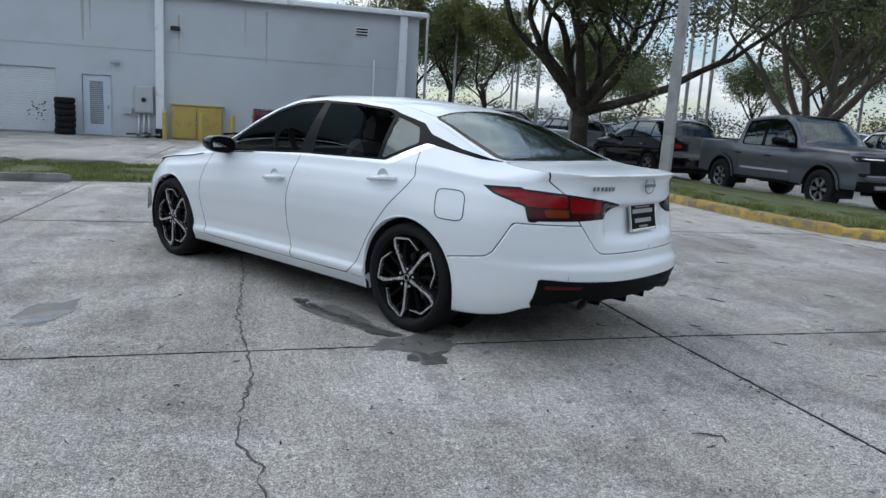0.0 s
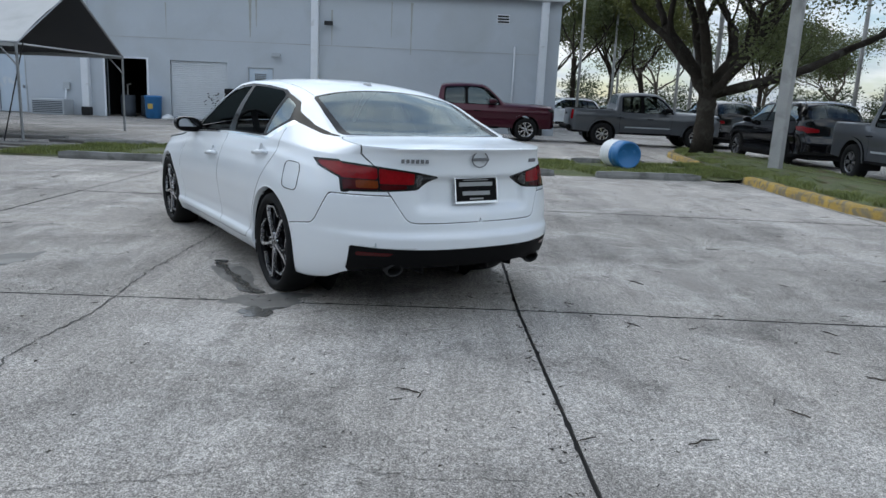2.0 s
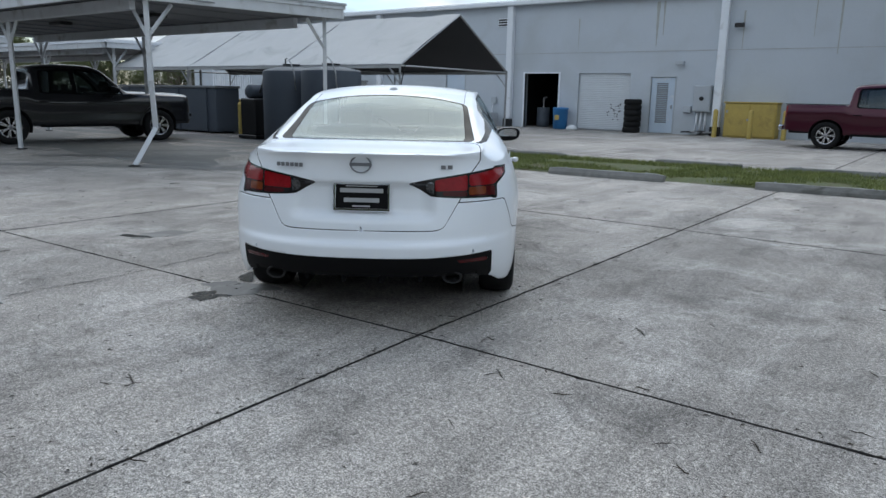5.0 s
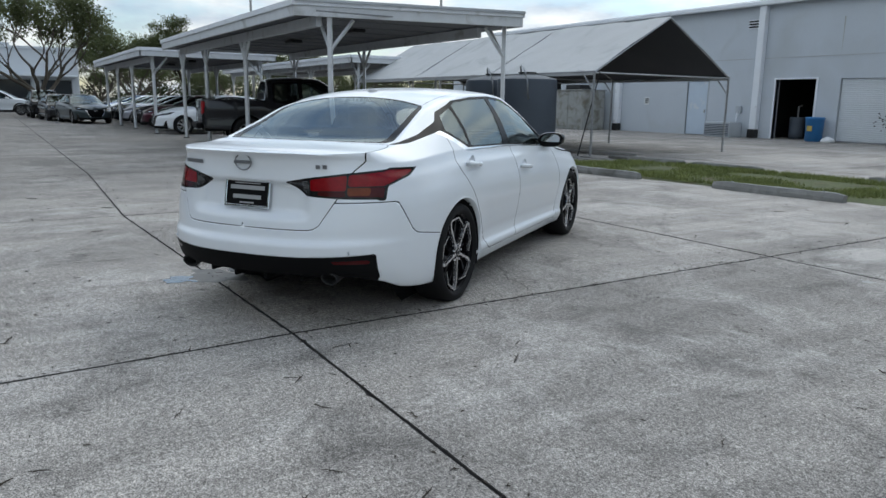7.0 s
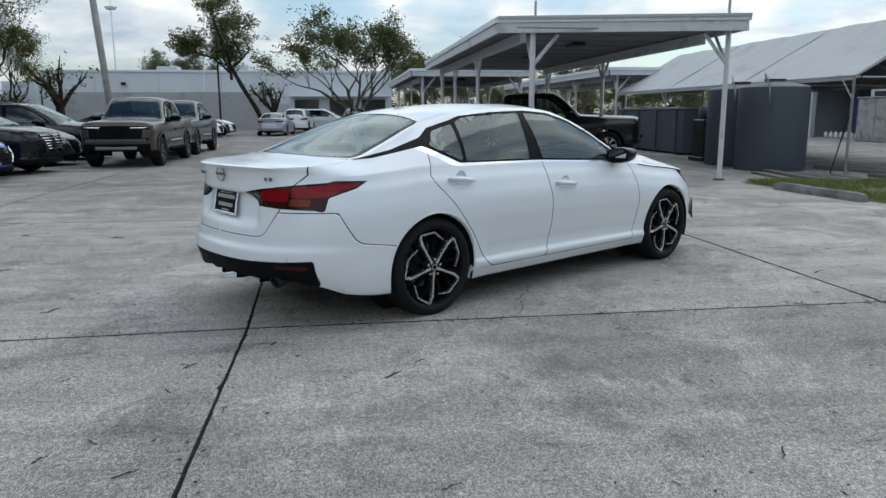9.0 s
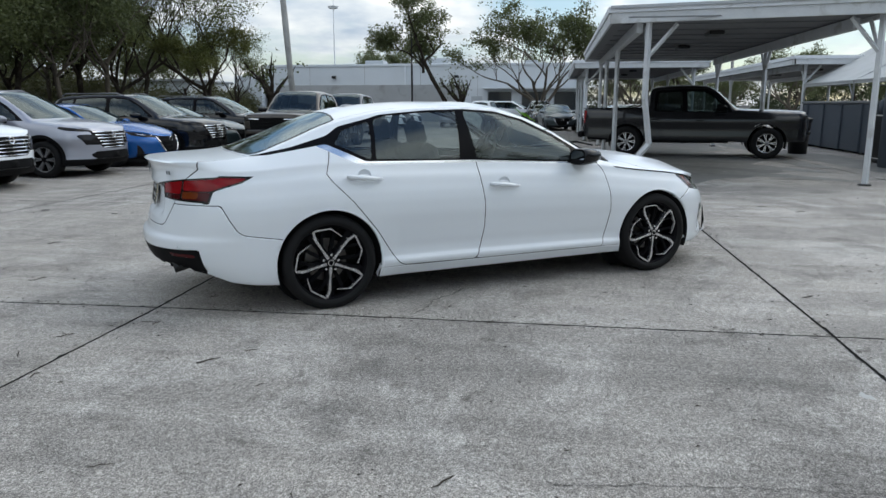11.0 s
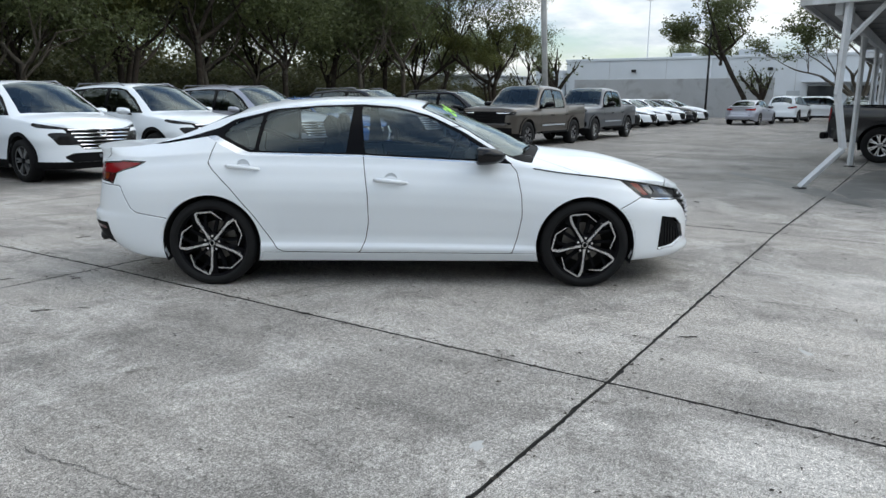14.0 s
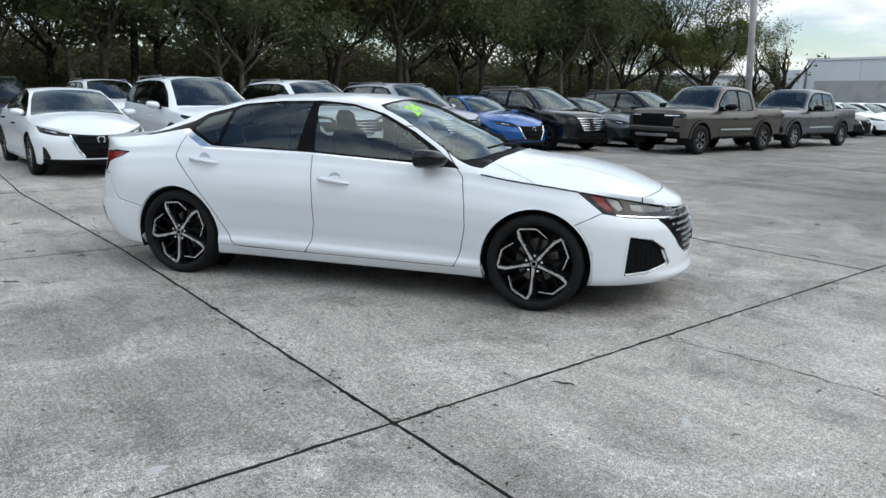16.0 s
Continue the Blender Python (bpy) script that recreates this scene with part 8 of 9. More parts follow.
# sparse trees before the white building
lot1 = make_tree(64, 1.3, 0.24, 2.75, 4, 19000, 0.17, 0.28, label="spreading many-stemmed tree with a sparse crown near the white building", forks=6, spread=0.85, up=0.45, bark="bark_pale")
lot1.matrix_basis = pose(-46.0, 6.1, 0, 0, 0, 30)
lot2 = make_tree(71, 4.6, 0.17, 1.95, 3, 15000, 0.16, 0.32, label="leaning tree with a tufted crown", forks=4, spread=0.95, up=0.3, lean=(0.3, -2.3))
lot2.matrix_basis = pose(-46.0, 0.0, 0)
lot3 = make_tree(85, 1.6, 0.24, 1.35, 1, 260, 0.2, 0.2, label="heavily pruned tree with bare stubs", forks=6, spread=0.8, up=0.5, bark="bark")
lot3.matrix_basis = pose(-45.4, 0.5, 0)
bare = make_tree(93, 2.2, 0.2, 2.9, 5, 11000, 0.13, 0.28, label="tall vase-shaped tree with fine bare twigs and few leaves", forks=5, spread=0.62, up=0.45, leaf="leaf")
bare.matrix_basis = pose(-35.4, -14.0, 0, 0, 0, 20)
for src, x, y, r, s in ((lot3, -40.0, -11.8, 60, 1.25), (oak3, -34.0, -13.2, 100, 0.75), (bare, -33.0, -18.5, 200, 1.0), (bare, -46.0, -17.0, 120, 0.7), (lot1, -62, 14.5, 200, 0.9), (lot2, -64, 20, 20, 0.9), (lot1, -58, 27, 50, 0.75), (lot1, -75, 13, 10, 0.8), (lot1, -92, -16, 0, 1.1), (oak2, -88, -4, 80, 0.9), (oak, -95, 5, 80, 1.0)):
    copy_thing(src, pose(x, y, 0, 0, 0, r) @ Matrix.Diagonal((s, s, s, 1)))
# trees past the workshop corner and beyond the lane
for src, x, y, r, s in ((oak, 13, 47, 0, 1.1), (oak3, 10.5, 46, 90, 1.2), (oak, 22, 46, 120, 1.0), (oak3, 13.5, 40, 30, 1.0), (oak2, 33, 58, 200, 1.0), (lot1, 21.5, 24.5, 160, 1.3), (oak2, 22.8, 26.0, 70, 1.35), (bare, 31, 14.5, 80, 1.0), (oak2, 29, 27, 40, 1.0), (oak2, 38, 17, 250, 1.0), (oak, 34, 38, 10, 1.0), (oak2, 40, 27, 20, 0.9), (oak, 44, 12, 300, 0.9), (oak2, 46, 36, 210, 0.9), (oak, 38, 50, 15, 0.9), (oak2, 28, 60, 15, 1.2), (oak, 54, 20, 130, 1.0), (oak, 10, 56, 70, 1.2), (oak2, 20, 60, 140, 1.2)):
    copy_thing(src, pose(x, y, 0, 0, 0, r) @ Matrix.Diagonal((s, s, s, 1)))
# low trees and scrub beyond the end of the white building
for k in range(18):
    s = rnd.uniform(0.5, 0.8)
    x, y = -72 - rnd.uniform(0, 26), 15 + 2.8 * k + rnd.uniform(-1.2, 1.2)
    copy_thing((oak, oak2, lot1)[k % 3], pose(x, y, 0, 0, 0, rnd.uniform(0, 360)) @ Matrix.Diagonal((s, s, s, 1)))
# a hazy far wood all round the horizon
def far_wood():
    r = random.Random(3)
    vs, fs = [], []
    # crowns along the horizon, each a cloud of leaf clumps
    crowns = []
    for k in range(560):
        a = r.uniform(0, 2 * math.pi)
        R = r.uniform(95, 135)
        crowns.append((Vector((R * math.cos(a) - 10, R * math.sin(a), r.uniform(0.9, 3.6))), r.uniform(1.6, 3.4), r.uniform(1.5, 2.9)))
    for k in range(230000):
        p, rx, rz = r.choice(crowns)
        d = Vector((r.gauss(0, 1), r.gauss(0, 1), r.gauss(0, 1))).normalized() * r.uniform(0.2, 1.0)
        c = Vector((p.x + d.x * rx, p.y + d.y * rx, max(0.1, p.z + d.z * rz)))
        s = r.uniform(0.1, 0.25)
        u = d
        w = u.orthogonal().normalized()
        if k % 2:
            u = Vector((r.gauss(0, 1), r.gauss(0, 1), r.gauss(0, 1))).normalized()
            w = u.orthogonal().normalized()
        q = len(vs)
        vs += [tuple(c - u * s), tuple(c + w * s * 1.2), tuple(c + u * s)]
        fs.append((q, q + 1, q + 2))
    tagged(part("far_wood", Geo().add(vs, fs), MAT["far_leaf"]), "distant line of dark trees round the lot", "trees", "", "stuff")


far_wood()
# ---- kerbed grass, wheel stops, drum, poles ----
def grass_patch(name, inside, x0, x1, y0, y1, z, count, label, h=(0.04, 0.11)):
    r = random.Random(len(name))
    vs, fs = [], []
    spots = np.random.RandomState(len(name)).uniform((x0, y0), (x1, y1), (count * 4, 2))
    spots = spots[inside(spots[:, 0], spots[:, 1])].tolist()
    for x, y in spots:
        if len(fs) >= count:
            break
        if noise.noise(Vector((x * 0.9, y * 0.9, 3))) < -0.3 + 0.35 * r.random():
            continue
        a = r.uniform(0, math.pi * 2)
        hh = r.uniform(*h)
        w = r.uniform(0.006, 0.013)
        lx, ly = r.gauss(0, 0.03), r.gauss(0, 0.03)
        q = len(vs)
        vs += [(x - w * math.cos(a), y - w * math.sin(a), z), (x + w * math.cos(a), y + w * math.sin(a), z), (x + lx, y + ly, z + hh)]
        fs.append((q, q + 1, q + 2))
    tagged(part(name, Geo().add(vs, fs), MAT["grass"]), label, "grass", "", "stuff")


# divider strip
def strip():
    n = 40
    vs = []
    r = random.Random(4)
    for k in range(n + 1):
        x = -5.2 + 13.6 * k / n
        for j in range(7):
            y = strip_y(x) + 3.2 * j / 6
            z = 0.05 * math.sin(math.pi * j / 6) ** 0.5 + r.uniform(0, 0.02) if 0 < j < 6 else -0.01
            vs.append((x, y, z))
    part_fs = [(k * 7 + j, k * 7 + 7 + j, k * 7 + 8 + j, k * 7 + j + 1) for k in range(n) for j in range(6)]
    solo("turf_divider", Geo().add(vs, part_fs), MAT["soil"], "strip of patchy turf between two parking bays", "ground", kind="structure")
    grass_patch("grass", lambda x, y: (strip_y(x) + 0.12 < y) & (y < strip_y(x) + 3.05), -5.1, 8.4, 12.5, 17.6, 0.03, 60000, "short rough grass on the divider", (0.03, 0.1))


strip()


def wheel_stop(x, y, length, rz, label):
    s = thing("wheel_stop", x, y, 0, rz, label=label, category="wheel stop", group="wheel stops")
    h = 0.125
    g = Geo()
    prof = [(-0.09, 0), (-0.085, 0.06), (-0.055, h), (0.055, h), (0.085, 0.06), (0.09, 0)]
    n = 14
    r = random.Random(int(x * 100))
    vs = []
    for k in range(n + 1):
        xx = -length / 2 + length * k / n
        e = 0.75 if k in (0, n) else 1
        for py, pz in prof:
            vs.append((xx + r.uniform(-0.01, 0.01), py * e + r.uniform(-0.005, 0.005), pz * (0.85 if k in (0, n) else 1) + (r.uniform(-0.008, 0.004) if pz > 0 else 0)))
    m = len(prof)
    fs = [(k * m + j, k * m + m + j, k * m + m + j + 1, k * m + j + 1) for k in range(n) for j in range(m - 1)]
    fs += [tuple(range(m - 1, -1, -1)), tuple(n * m + j for j in range(m))]
    part("block", g.add(vs, fs), MAT["kerb_grey"], s)
    for xx in (-length * 0.35, length * 0.35):
        part("pin", Geo().lathe([(0.018, h - 0.01), (0.018, h + 0.012), (0, h + 0.014)], 8, pose(xx, 0, 0)), MAT["steel"], s)


for x0, x1 in ((-3.95, -1.95), (-0.45, 1.6), (3.0, 4.85), (5.65, 7.65)):
    x = (x0 + x1) / 2
    wheel_stop(x, strip_y(x) - 0.05, x1 - x0, 4.9, "weathered grey concrete wheel stop before the grass")
for x0, x1 in ((-5.0, -3.5), (-3.3, -1.7), (0.3, 2.0), (2.75, 4.6), (5.7, 7.4)):
    x = (x0 + x1) / 2
    wheel_stop(x, strip_y(x) + 3.1, x1 - x0, 4.9, "dark weathered concrete wheel stop behind the grass")

# island with the yellow kerb
ISLAND = [(10.9, 6.9), (9.5, 7.6), (8.75, 8.7), (8.42, 10.0), (8.38, 12.0), (8.42, 14.0), (8.6, 16.5), (8.75, 18.6), (9.0, 20.6), (9.6, 22.0), (10.4, 22.4), (10.9, 21.6), (10.95, 15.0), (11.0, 8.5)]


def island():
    pts = []
    n = len(ISLAND)
    for i in range(n):
        a, b = Vector(ISLAND[i]), Vector(ISLAND[(i + 1) % n])
        k = max(1, int((b - a).length / 0.2))
        pts += [a.lerp(b, j / k) for j in range(k)]
    pts = pts[::-1] if sum(a.x * b.y - b.x * a.y for a, b in zip(pts, pts[1:] + pts[:1])) < 0 else pts
    c = sum(pts, Vector((0, 0))) / len(pts)
    inner = []
    m = len(pts)
    for i in range(m):
        t = (pts[(i + 1) % m] - pts[i - 1]).normalized()
        inner.append(pts[i] + Vector((-t.y, t.x)) * 0.16)
    vs = [(p.x, p.y, 0.14) for p in inner] + [(c.x + (p.x - c.x) * 0.5, c.y + (p.y - c.y) * 0.75, 0.22 + 0.03 * math.sin(i)) for i, p in enumerate(inner)]
    fs = [(i, (i + 1) % m, m + (i + 1) % m, m + i) for i in range(m)] + [tuple(range(m, 2 * m))]
    solo("turf_island", Geo().add(vs, fs), MAT["soil"], "raised grass island with bare patches", "ground", kind="structure")
    kerb = thing("kerb", label="kerb round the island in worn yellow paint", category="kerb", kind="structure")
    step = 8
    r = random.Random(19)
    shape = ((0.0, -0.04), (0.03, 0.06), (0.09, 0.115), (0.22, 0.142), (0.5, 0.152), (1.0, 0.148), (1.0, 0.0))
    w = len(shape)
    for i in range(0, m, step):
        idx = [(i + j) % m for j in range(min(step, m - i) + 1)]
        mid = pts[idx[len(idx) // 2]]
        if mid.x < 9.2 and strip_y(8.4) - 0.1 < mid.y < strip_y(8.4) + 2.7:
            # the grass divider runs into the island here
            continue
        g = Geo()
        vs = []
        sink = r.uniform(-0.012, 0.006)
        for k, q in enumerate(idx):
            o, n_ = pts[q], inner[q]
            worn = 0.82 if k in (0, len(idx) - 1) else 1.0
            chip = r.uniform(0.03, 0.12) if r.random() < 0.16 else 0.0
            for f, z in shape:
                f2 = f + (r.uniform(-0.03, 0.03) + chip if 0 < f < 0.4 else 0.0)
                vs.append((o.x + (n_.x - o.x) * f2, o.y + (n_.y - o.y) * f2, z * (worn if f > 0 else 1) + sink + (r.uniform(-0.006, 0.004) if z > 0.1 else 0.0) - (0.15 * chip if f in (0.09, 0.22) else 0.0)))
        fs = [(w * a + b, w * a + w + b, w * a + w + 1 + b, w * a + b + 1) for a in range(len(idx) - 1) for b in range(w - 1)]
        e = w * (len(idx) - 1)
        fs += [tuple(range(w - 1, -1, -1)), tuple(e + b for b in range(w))]
        east = pts[i].x > 10.6
        part("kerbstone", g.add(vs, fs), MAT["kerb_grey" if east else "kerb_yellow"], kerb)
    # turf sloping up from the divider
    y0, y1 = strip_y(8.4) - 0.2, strip_y(8.4) + 2.9
    rows = ((7.9, 0.035), (8.35, 0.07), (8.6, 0.125), (8.9, 0.16))
    vs = [(x + 0.02 * math.sin(9 * k + x), y0 + (y1 - y0) * k / 12, z + 0.012 * math.sin(5 * k + 3 * x)) for x, z in rows for k in range(13)]
    solo("turf_slope", Geo().add(vs, [(a * 13 + k, a * 13 + 13 + k, a * 13 + 14 + k, a * 13 + k + 1) for a in range(3) for k in range(12)]), MAT["soil"], "worn turf where the divider meets the island", "ground", kind="structure")
    grass_patch("slope_grass", lambda x, y: (y > y0 + 0.1) & (y < y1 - 0.1), 8.0, 8.62, y0, y1, 0.075, 9000, "short rough grass where the divider meets the island", (0.03, 0.1))
    poly = [(p.x, p.y) for p in inner]
    def inside(x, y):
        return poly_distance(poly, x, y) < -0.03
    grass_patch("island_grass", inside, 8.4, 11, 7, 22.3, 0.15, 46000, "short grass on the kerbed island", (0.03, 0.1))


island()

# the blue and white drum lying on the grass
d = thing("barrel", 6.5, strip_y(6.5) + 1.75, 0.335, label="blue and white plastic drum lying on the grass", category="barrel")
m = pose(0, 0, 0, 90, 0, 13)
part("drum_body", Geo().lathe([(0, -0.42), (0.25, -0.42), (0.285, -0.39), (0.295, -0.2), (0.29, -0.18), (0.295, -0.16), (0.29, 0.05)], 28, m), MAT["white_plastic"], d, "white half of the drum", True)
part("drum_end", Geo().lathe([(0.291, 0.05), (0.295, 0.16), (0.288, 0.18), (0.295, 0.2), (0.285, 0.39), (0.25, 0.42), (0.24, 0.40), (0.0, 0.39)], 28, m), MAT["blue"], d, "", True)
for a in (0.12, -0.12):
    part("bung", Geo().lathe([(0.03, 0.4), (0.03, 0.415), (0, 0.415)], 10, m @ pose(a, 0.08, 0)), MAT["blue"], d)

# poles
def lamp_pole(x, y, h, r0, r1, mat, label, lean=(0, 0), head=False, square=False):
    p = thing("lamp_post" if head else "utility_pole", x, y, 0, 0, label=label, category="pole", group="poles")
    part("shaft", Geo().tube([(0, 0, 0), (lean[0] * 0.5, lean[1] * 0.5, h * 0.5), (lean[0], lean[1], h)], [r0, (r0 + r1) / 2, r1], 4 if square else 12), MAT[mat], p, smooth=not square)
    part("base", Geo().lathe([(r0 * 1.5, 0), (r0 * 1.5, 0.06), (r0 * 1.1, 0.1)], 12), MAT["kerb_grey"], p)
    if head:
        part("arm", Geo().tube([(lean[0], lean[1], h - 0.1), (lean[0] + 0.6, lean[1], h)], 0.04, 6), MAT["steel"], p)
        part("lantern", Geo().box(lean[0] + 0.5, lean[0] + 1.1, lean[1] - 0.18, lean[1] + 0.18, h - 0.06, h + 0.08, 0.03), MAT["black_plastic"], p)


lamp_pole(9.5, 14.9, 9.0, 0.155, 0.115, "pole", "tall square concrete lamp pole on the grass island", (0.12, 0.05), square=True)
lamp_pole(-21.0, -3.15, 9.5, 0.15, 0.11, "pole", "tall leaning grey utility pole beside the parked pickups", (-1.0, -1.0))
lamp_pole(-47.0, -3.4, 7.2, 0.09, 0.06, "black_plastic", "slim dark lamp post by the pruned tree", head=True)
for x, y, h in ((11.5, 24.5, 9), (13.5, 33, 9), (17.5, 27, 8), (19.2, 28, 9), (22, 20, 8), (9.9, 41, 7), (12.4, 44, 7), (15, 40, 8), (24, 36, 8), (16.8, 46, 7), (14.5, 52, 7)):
    lamp_pole(x, y, h, 0.09, 0.07, "pole", "grey lamp pole past the workshop corner")
lamp_pole(26.5, 27.5, 8.5, 0.08, 0.05, "steel", "curved street lamp beyond the lane", head=True)
for x, y in ((-40, 18), (-30, 26), (-55, 24)):
    lamp_pole(x, y, 8.5, 0.1, 0.08, "pole", "grey lamp pole behind the carports")


# ---- white building in the west ----
def white_building():
    b = thing("white_building", label="low white commercial building with a flat roof", category="building")
    part("wall", Geo().box(-80, -62, -21, 10.0, 0, 5.0), MAT["wall_white"], b)
    part("parapet", Geo().box(-80.1, -61.9, -21.1, 10.1, 5.002, 5.25, 0.03), MAT["wall_white"], b)
    part("wing", Geo().box(-84, -61.2, -24, -21.2, 0, 4.2), MAT["wall_white"], b)
    for y0, y1 in ((1.0, 3.2), (4.2, 6.4), (7.2, 9.4)):
        w = new("window")
        w.parent = b
        part("pane", Geo().box(-61.99, -61.93, y0, y1, 0.9, 2.6), MAT["window_dark"], w)
        part("frame", Geo().box(-61.94, -61.88, y0 - 0.08, y1 + 0.08, 2.6, 2.7).box(-61.94, -61.88, y0 - 0.08, y0, 0.9, 2.6).box(-61.94, -61.88, y1, y1 + 0.08, 0.9, 2.6).box(-61.94, -61.88, y0 - 0.08, y1 + 0.08, 0.8, 0.9), MAT["grey_box"], w)
    for y in (-16.5, -11.0, -5.5, 0.0):
        part("wall_joint", Geo().box(-61.998, -61.985, y - 0.02, y + 0.02, 0.0, 5.0), MAT["wall_grey"], b)
    part("canopy", Geo().box(-62.0, -61.0, 0.6, 9.8, 2.85, 3.0, 0.02), MAT["wall_white"], b)
    d = part("door", Geo().box(-61.99, -61.93, -0.6, 0.45, 0.0, 2.2, 0.01), MAT["grey_box"], b)
    part("handle", Geo().box(-61.93, -61.9, 0.2, 0.3, 0.95, 1.1, 0.01), MAT["steel"], d)
    for y0, y1, h in ((-13, -11, 0.8), (-6.5, -4.0, 1.0), (4, 5.4, 0.7)):
        part("roof_unit", Geo().box(-72, -70, y0, y1, 5.25, 5.25 + h, 0.05), MAT["grey_box"], b)
    for y in (-14, -2):
        part("wall_lamp", Geo().box(-61.9, -61.6, y - 0.2, y + 0.2, 3.9, 4.15, 0.03), MAT["black_plastic"], b)
    part("pipe", Geo().tube([(-61.85, -7.0, 0), (-61.85, -7.0, 5.0)], 0.08, 8), MAT["trim_white"], b)
    solo("wall_screen", Geo().box(-55.2, -55, -17, -0.4, -0.05, 3.1, 0.02), MAT["wall_grey"], "long grey rendered screen wall before the white building", "wall", kind="structure")
    c = thing("low_building", label="low pale building behind the pruned trees", category="building")
    part("wall", Geo().box(-60, -52, -40, -24, 0, 3.4), MAT["wall_white"], c)
    part("roof", Geo().box(-60.3, -51.7, -40.3, -23.7, 3.402, 3.6, 0.03), MAT["metal_roof"], c)
    for y in (-38, -34, -30, -26.5):
        w = part("window", Geo().box(-51.99, -51.93, y, y + 1.8, 1.0, 2.4), MAT["window_dark"], c)


white_building()
m = thing("radio_mast", -95, -24, 0, label="thin pale radio mast far off", category="mast")
part("shaft", Geo().tube([(0, 0, 0), (0, 0, 16)], [0.14, 0.05], 6), MAT["trim_white"], m)
part("dish", Geo().lathe([(0, 0), (0.6, 0.1), (0.8, 0.4)], 12, pose(0, 0, 14.6)), MAT["trim_white"], m)


# ---- litter, cracks and stains on the concrete ----
def ribbon(name, pts, w, mat, label, cat, z=0.002):
    r = random.Random(int(pts[0][0] * 1000))
    fine = []
    for (ax, ay), (bx, by) in zip(pts, pts[1:]):
        L = math.hypot(bx - ax, by - ay)
        n = max(2, int(L / 0.04))
        for k in range(n):
            t = k / n
            fine.append(Vector((ax + (bx - ax) * t + r.gauss(0, 0.009), ay + (by - ay) * t + r.gauss(0, 0.009), z)))
    vs = []
    for i, p in enumerate(fine):
        d = (fine[min(i + 1, len(fine) - 1)] - fine[max(i - 1, 0)]).normalized()
        s = Vector((-d.y, d.x, 0)) * w * r.uniform(0.25, 1.1) / 2
        vs += [tuple(p + s), tuple(p - s)]
    fs = [(2 * i, 2 * i + 1, 2 * i + 3, 2 * i + 2) for i in range(len(fine) - 1)]
    return tagged(part(name, Geo().add(vs, fs), MAT[mat]), label, cat, "cracks in the concrete", "structure")


CR = "crooked dark crack across the concrete slab"
ribbon("crack", [(0.73, 7.2), (0.76, 6.5), (0.75, 6.14), (0.74, 5.22), (0.80, 4.55), (0.84, 4.2), (0.81, 3.9), (0.785, 3.66), (0.79, 3.39), (0.87, 3.2), (0.85, 3.1), (0.92, 2.9), (1.05, 2.4), (0.9, 1.6)], 0.013, "crack", CR, "crack")
ribbon("crack", [(3.3, 6.42), (3.1, 6.5), (2.9, 6.5), (2.7, 6.62), (2.45, 6.7)], 0.010, "crack", CR, "crack")
ribbon("crack", [(1.37, 9.1), (1.32, 9.33), (1.27, 9.64), (1.22, 10.25), (1.1, 11.6)], 0.013, "crack", CR, "crack")
ribbon("crack", [(5.2, 10.4), (5.27, 9.48), (5.28, 8.3), (5.38, 7.3)], 0.005, "crack", CR, "crack")
ribbon("crack", [(1.2, 2.2), (1.94, 2.4), (2.3, 2.6), (2.5, 2.58), (2.66, 2.5), (2.8, 2.47), (3.3, 2.5)], 0.004, "crack", CR, "crack")
ribbon("crack", [(-1.1, 6.8), (-3.0, 7.3), (-5.2, 7.0)], 0.007, "crack", CR, "crack")


def blot(name, x, y, rx, ry, mat, label, seed, rz=0.0, z=0.0015):
    r = random.Random(seed)
    ph = [r.uniform(0, 6.3) for _ in range(5)]
    n = 40
    out = []
    for k in range(n):
        a = 2 * math.pi * k / n
        q = 1 + 0.22 * math.sin(2 * a + ph[0]) + 0.18 * math.sin(3 * a + ph[1]) + 0.13 * math.sin(5 * a + ph[2]) + 0.08 * math.sin(9 * a + ph[3])
        u, v = rx * q * math.cos(a), ry * q * math.sin(a)
        c, s = math.cos(radians(rz)), math.sin(radians(rz))
        out.append((x + u * c - v * s, y + u * s + v * c, z))
    tagged(part(name, Geo().add(out, [tuple(range(n))]), MAT[mat]), label, "stain", "stains on the concrete", "structure")


for k, (x, y, rx, ry, rz) in enumerate(((1.75, 4.33, 0.09, 0.10, 10), (1.68, 4.34, 0.05, 0.04, 0), (1.82, 4.4, 0.06, 0.03, 30), (1.56, 4.84, 0.06, 0.13, 35), (1.44, 5.05, 0.035, 0.14, 30), (1.34, 5.22, 0.03, 0.12, 35), (1.22, 5.42, 0.03, 0.13, 30), (1.15, 5.58, 0.06, 0.05, 0))):
    blot("wet_patch", x, y, rx, ry, "wet", "thin dark film of water beside the rear wheel", 30 + k, rz, 0.002 + 0.0005 * k)
blot("puddle", -0.47, 5.14, 0.14, 0.06, "puddle", "small shallow puddle on the slab", 4, 20)
blot("damp_stain", 1.4, 5.15, 0.09, 0.5, "damp", "damp dark stain trailing from under the car", 8, 30, 0.0008)
blot("damp_stain", 1.75, 4.6, 0.3, 0.14, "damp", "damp dark stain behind the rear wheel", 6, 10, 0.001)
for k, (x, y, rx, ry, rz) in enumerate(((-6.6, 8.4, 1.9, 0.28, 35), (-8.2, 10.6, 2.4, 0.5, 60), (-9.6, 11.6, 1.6, 0.6, 40), (-11.0, 13.1, 1.5, 0.4, 10))):
    blot("damp_stain", x, y, rx, ry, "damp", "dark damp patch on the slabs before the carport", 60 + k, rz, 0.0042 + 0.0012 * k)
